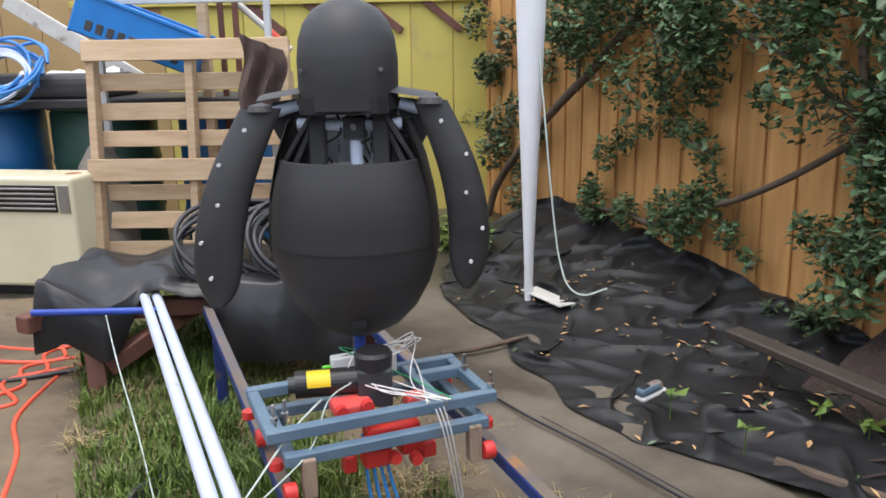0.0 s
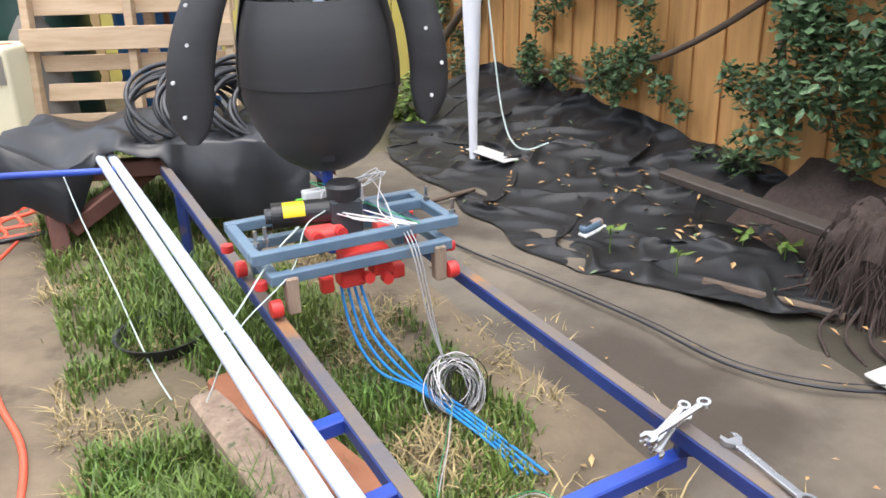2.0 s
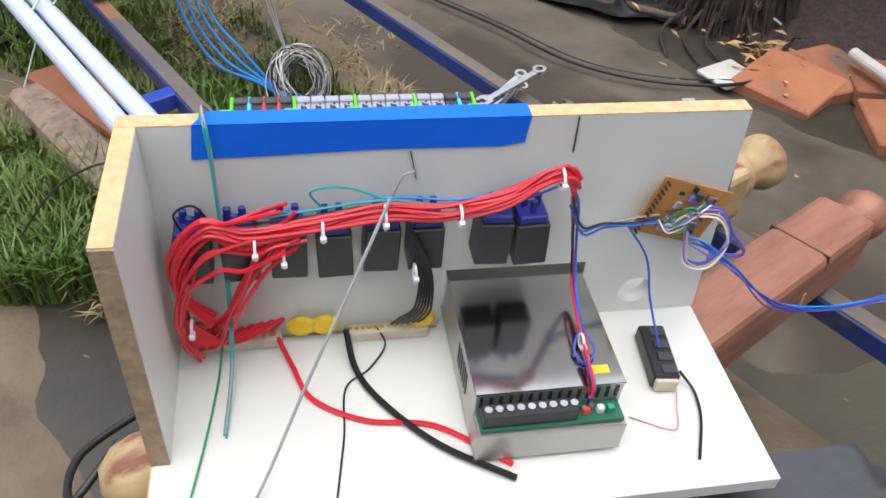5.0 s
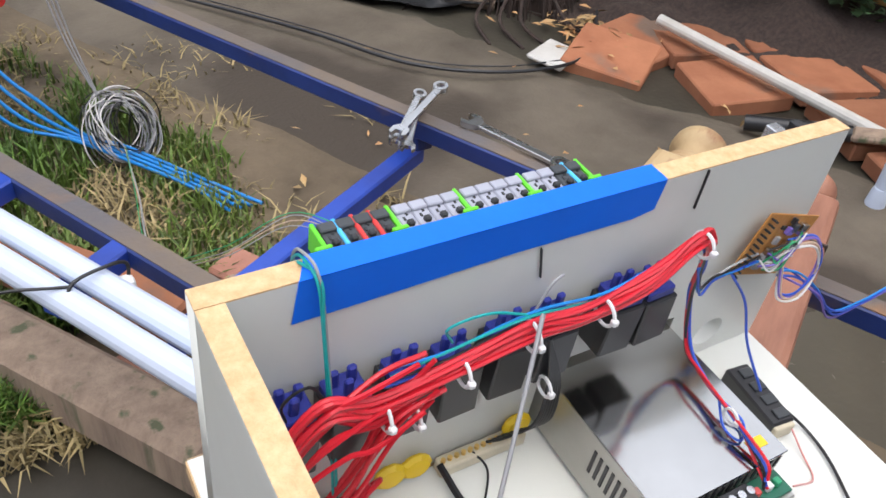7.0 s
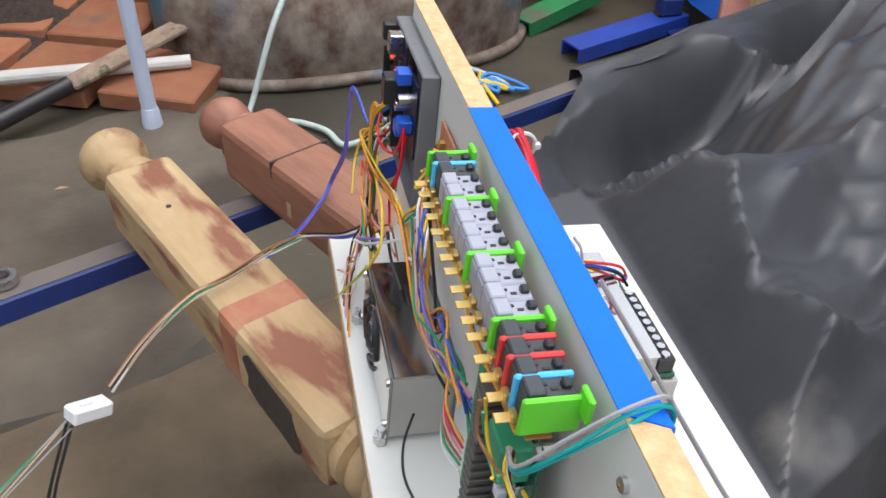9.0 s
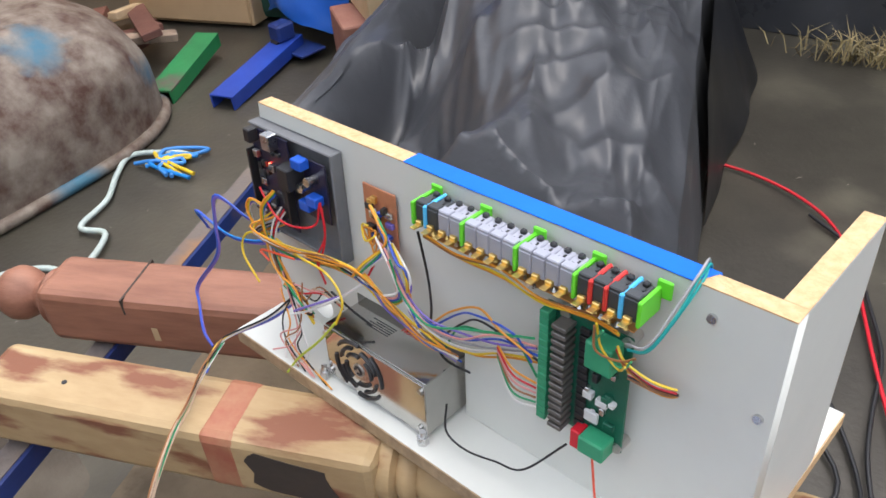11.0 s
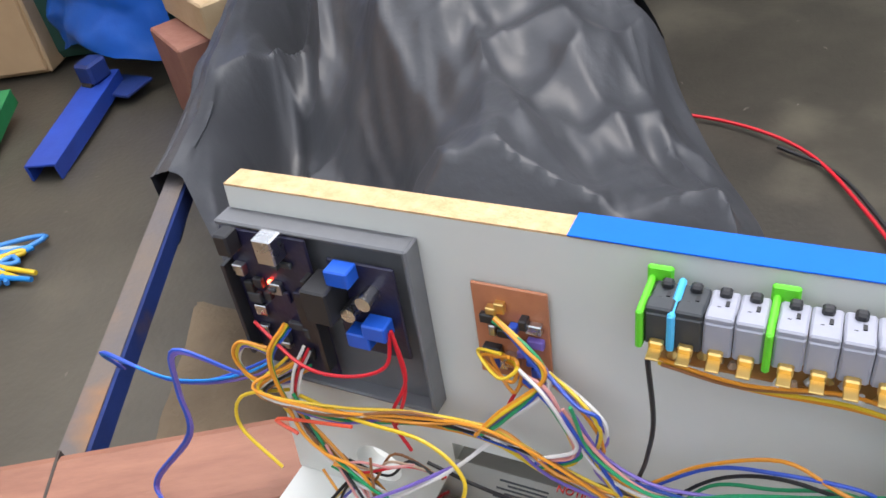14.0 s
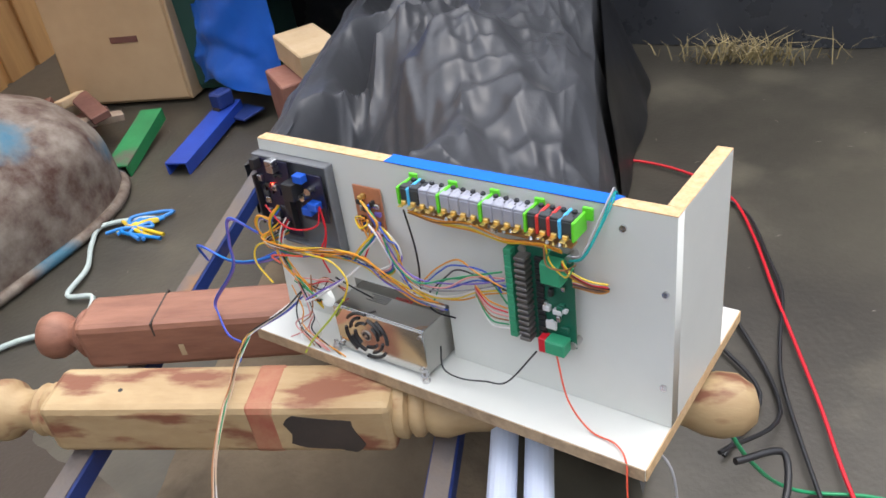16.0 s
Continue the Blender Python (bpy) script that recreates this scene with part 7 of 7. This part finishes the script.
part("shell", sheet(64, 28, tub_skin), M_RUST, tub, smooth=True)
part("rim", tube([(0.462 * math.copysign(abs(math.cos(k * math.tau / 40)) ** 0.62, math.cos(k * math.tau / 40)), 0.482 * math.copysign(abs(math.sin(k * math.tau / 40)) ** 0.62, math.sin(k * math.tau / 40)), 0.016) for k in range(41)], 0.015, 8, 2), M_RUST, tub, smooth=True)
cord("rope", "pale green-white rope snaking over the yard", "rope", [(1.70, 0.02, 0.30), (1.56, 0.10, 0.20), (1.50, 0.17, 0.03), (1.42, 0.20, 0.026), (1.45, 0.10, 0.026), (1.40, 0.02, 0.026), (1.33, -0.02, 0.026), (1.40, -0.12, 0.026), (1.47, -0.10, 0.026), (1.52, -0.19, 0.026), (1.60, -0.26, 0.026), (1.65, -0.33, 0.028), (1.58, -0.40, 0.026), (1.53, -0.42, 0.026)], 0.0065, M_ROPE)
for k in range(5):
    cord("twine", "%s twine tangled on the ground" % ("bright blue", "yellow", "bright blue", "pale blue", "yellow")[k], "twine", [(1.62 + q.uniform(-0.05, 0.03), -0.34 + q.uniform(-0.03, 0.03), 0.028), (1.57 + q.uniform(-0.04, 0.04), -0.38 + q.uniform(-0.04, 0.04), 0.034), (1.53 + q.uniform(-0.03, 0.03), -0.42 + q.uniform(-0.04, 0.04), 0.028), (1.58 + q.uniform(-0.04, 0.04), -0.36 + q.uniform(-0.05, 0.05), 0.032), (1.48 + q.uniform(-0.04, 0.02), -0.36 + q.uniform(-0.03, 0.03), 0.026)], 0.005, (WIRE["brightblue"], WIRE["yellow"], M_HOSE_BLUE, M_HOSE_BLUE, WIRE["yellow"])[k], "tangled twine")


def channel(a, c, material, label):
    a, c = Vector(a), Vector(c)
    t = thing("steel_channel", label, "steel bar")
    part("web", beam(a, c, 0.072, 0.006, 0.001), material, t)
    side = Vector((0, 0, 1)).cross((c - a).normalized()) * 0.033
    for s in (-1, 1):
        part("flange", beam(a + side * s + Vector((0, 0, -0.018)), c + side * s + Vector((0, 0, -0.018)), 0.006, 0.036, 0.001), material, t)


channel((1.675, -0.615, 0.055), (1.80, -0.96, 0.075), M_BLUE, "bright blue painted steel channel on the ground")
channel((1.845, -0.535, 0.055), (1.99, -0.80, 0.09), M_GREENBAR, "green painted steel channel on the ground")
caster = thing("caster_bracket", "dark steel castor bracket at the blue bar's end", "castor", Matrix.Translation((1.79, -0.92, 0.016)))
part("wheel", rod((-0.015, 0, 0.04), (0.015, 0, 0.04), 0.04, 18), M_BLACK, caster)
part("yoke", cuboid((0.05, 0.06, 0.05), (0, 0, 0.085), 0.006), M_RAIL, caster)
part("plate", cuboid((0.11, 0.09, 0.008), (-0.04, -0.03, 0.030), 0.002), M_RAIL, caster)
box = thing("plywood_box", "tall tan board box standing against green tub", "box", Matrix.Translation((2.32, -1.04, 0.016)) @ pose(0, 0, 0, 4, 0, 24))
part("panel", cuboid((0.46, 0.30, 0.75), (0, 0, 0.375), 0.012), M_CARD, box)
part("corner_trim", cuboid((0.012, 0.31, 0.74), (-0.233, 0, 0.375), 0.004), M_CARD, box)
for z in (0.22, 0.40):
    part("print_bar", cuboid((0.10, 0.002, 0.02), (-0.05, 0.1515, z), 0), M_BENCH, box)
tubg = thing("storage_tub", "dull green plastic tub behind the bars", "tub", Matrix.Translation((2.02, -1.24, 0.016)) @ pose(0, 0, 0, 0, 0, 24))
part("body", cuboid((0.34, 0.30, 0.50), (0, 0, 0.26), 0.03, segs=2), M_GREENTUB, tubg)
part("lip", cuboid((0.37, 0.33, 0.03), (0, 0, 0.50), 0.008), M_GREENTUB, tubg)


def tarp(u, v):
    a = math.pi * (0.35 + 1.0 * u)
    r0 = 0.34 + 0.05 * fold(u * 5, v * 2, 1.2, 3.0) + 0.10 * v
    return 1.80 - r0 * 1.0 * math.cos(a), -1.36 + r0 * math.sin(a) * 0.9, 0.62 - 0.54 * v + 0.05 * math.sin(u * 9) * v + 0.02 * fold(u * 4, v * 4, 1.5, 2.0)


blue_tarp = thing("tarpaulin", "bright blue tarpaulin draped over a heap", "tarpaulin")
part("skirt", sheet(60, 40, tarp), M_BLUETARP, blue_tarp, smooth=True)
part("crown", lathe([(0.36, 0.40), (0.36, 0.55), (0.26, 0.63), (0.02, 0.66)], 24, m=Matrix.Translation((1.80, -1.36, 0.016))), M_BLUETARP, blue_tarp, smooth=True)
for (x, y, z, rx, rz, sz, mm) in ((1.47, -0.93, 0.115, 0, 60, (0.10, 0.17, 0.20), M_BRICK), (1.44, -1.00, 0.255, 0, 62, (0.13, 0.24, 0.075), M_PALEWOOD), (1.50, -1.10, 0.116, 0, 40, (0.16, 0.14, 0.20), M_BRICK)):
    tagged(part("wood_block", cuboid(sz, (0, 0, 0), 0.004), mm), "sawn hardwood block stacked beside the rail", "wood block", "stacked wood blocks").matrix_world = pose(x, y, z, rx, 0, rz)
for k in range(12):
    a, x, y = q.uniform(0, 180), q.uniform(2.1, 2.55), q.uniform(-0.75, -0.5)
    tagged(part("timber_scrap", cuboid((q.uniform(0.12, 0.32), q.uniform(0.03, 0.07), 0.022), (0, 0, 0), 0.002), q.choice((M_PALEWOOD, M_SLEEPER, M_BENCH, M_CARD))), "offcut of timber in a scrap pile", "timber", "scrap timber pile").matrix_world = pose(x, y, 0.04 + 0.022 * (k % 5), q.uniform(-10, 10), q.uniform(-12, 12), a)
for k, (a, c) in enumerate((((2.55, -0.42, 0.05), (2.75, -0.75, 0.75)), ((2.9, -0.3, 0.05), (2.95, -0.6, 0.8)))):
    tagged(part("white_timber", beam(a, c, 0.06, 0.06, 0.005), M_WHITEPAINT), "weathered white timber leaning on the pile", "timber", "leaning timbers")
for k in range(3):
    tagged(part("dark_tube", rod((1.62 + 0.05 * k, -1.20, 0.50), (1.40 + 0.05 * k, -1.45, 0.72), 0.022, 10), M_RAIL), "dark blue steel tube lying on the heap", "tube", "steel tubes on the heap")

# ---- south wall ----
def wall_sheet(u, v):
    x = -3.0 + 5.4 * u
    return x, -1.92 + 0.20 * (x - 0.11) * 0.9 + 0.03 * fold(x, v * 1.2, 2.2, 8.0), 0.016 + 1.7 * v


tagged(part("wall_south", sheet(120, 24, wall_sheet), M_SHEET, smooth=True), "black sheeted wall at the back of the yard", "wall", kind="structure")
back = thing("wall_south_frame", "dark board wall behind the sheeting", "wall", kind="structure")
part("board", cuboid((6.5, 0.06, 1.75), (0, 0, 0.875), 0.005, m=pose(-0.3, -2.10, 0, 0, 0, 10.3)), M_SHELF, back)
blades("wall_weeds", 220, lambda q: (lambda x: (x, -1.87 + 0.18 * (x - 0.11) + q.uniform(0, 0.08), 1.0) if q.random() < 0.9 else None)(q.gauss(0.45, 0.10)), 0.07, M_STRAW, "dry weeds at the wall's foot", 8, 1.2)
cord("power_lead", "red cable lying on the damp concrete", "cable", [(0.58, -1.08, 0.03), (0.45, -1.09, 0.028), (0.33, -1.06, 0.028), (0.237, -0.995, 0.028), (0.155, -0.87, 0.028), (0.075, -0.72, 0.028), (0.008, -0.60, 0.028), (-0.07, -0.46, 0.028), (-0.151, -0.305, 0.028), (-0.27, -0.13, 0.028), (-0.42, 0.02, 0.028)], 0.0033, WIRE["red"])
cord("power_lead", "black cable lying on the damp concrete", "cable", [(0.30, -1.02, 0.027), (0.20, -0.96, 0.027), (0.12, -0.83, 0.027), (0.06, -0.72, 0.027), (0.03, -0.60, 0.027), (0.00, -0.50, 0.027), (-0.06, -0.38, 0.027), (-0.16, -0.20, 0.027)], 0.0035, M_BLACK)
cord("thin_lead", "thin black wire looped on the concrete", "wire", [(0.02, -0.24, 0.10), (-0.02, -0.42, 0.03), (0.10, -0.60, 0.025), (0.18, -0.66, 0.025), (0.14, -0.56, 0.025), (0.02, -0.45, 0.025), (0.03, -0.30, 0.025)], 0.0035, M_BLACK)
cord("thin_lead", "thin green wire looped beside the stand", "wire", [(0.0, -0.10, 0.36), (-0.04, -0.16, 0.20), (-0.08, -0.28, 0.03), (-0.20, -0.32, 0.026), (-0.24, -0.22, 0.026), (-0.14, -0.16, 0.026), (-0.04, -0.20, 0.03)], 0.0028, WIRE["green"])
cord("thin_lead", "white wire hanging off the stand", "wire", [(0.02, 0.02, 0.39), (-0.012, 0.03, 0.36), (-0.02, 0.05, 0.26), (0.0, 0.1, 0.05)], 0.0014, WIRE["grey"])
cord("thin_lead", "black hose end hanging below the stand", "wire", [(-0.05, -0.05, 0.32), (-0.09, -0.10, 0.30), (-0.10, -0.02, 0.27), (-0.02, 0.06, 0.26)], 0.0042, M_BLACK)
g = random.Random(25)
for k in range(9):
    cord("loose_wire", "thin pale loose wire in a tangle below the stand", "wire", [(0.30 + g.uniform(-0.1, 0.1), 0.26 + g.uniform(-0.05, 0.05), 0.05), (0.26 + g.uniform(-0.1, 0.1), 0.20 + g.uniform(-0.06, 0.06), 0.12 + g.uniform(-0.05, 0.05)), (0.20 + g.uniform(-0.08, 0.08), 0.22 + g.uniform(-0.06, 0.06), 0.10), (0.24 + g.uniform(-0.08, 0.08), 0.30 + g.uniform(-0.06, 0.06), 0.05), (0.32 + g.uniform(-0.1, 0.1), 0.32 + g.uniform(-0.05, 0.05), 0.03)], 0.0016, WIRE[g.choice(["white", "tan", "grey", "pink"])], "loose wires")
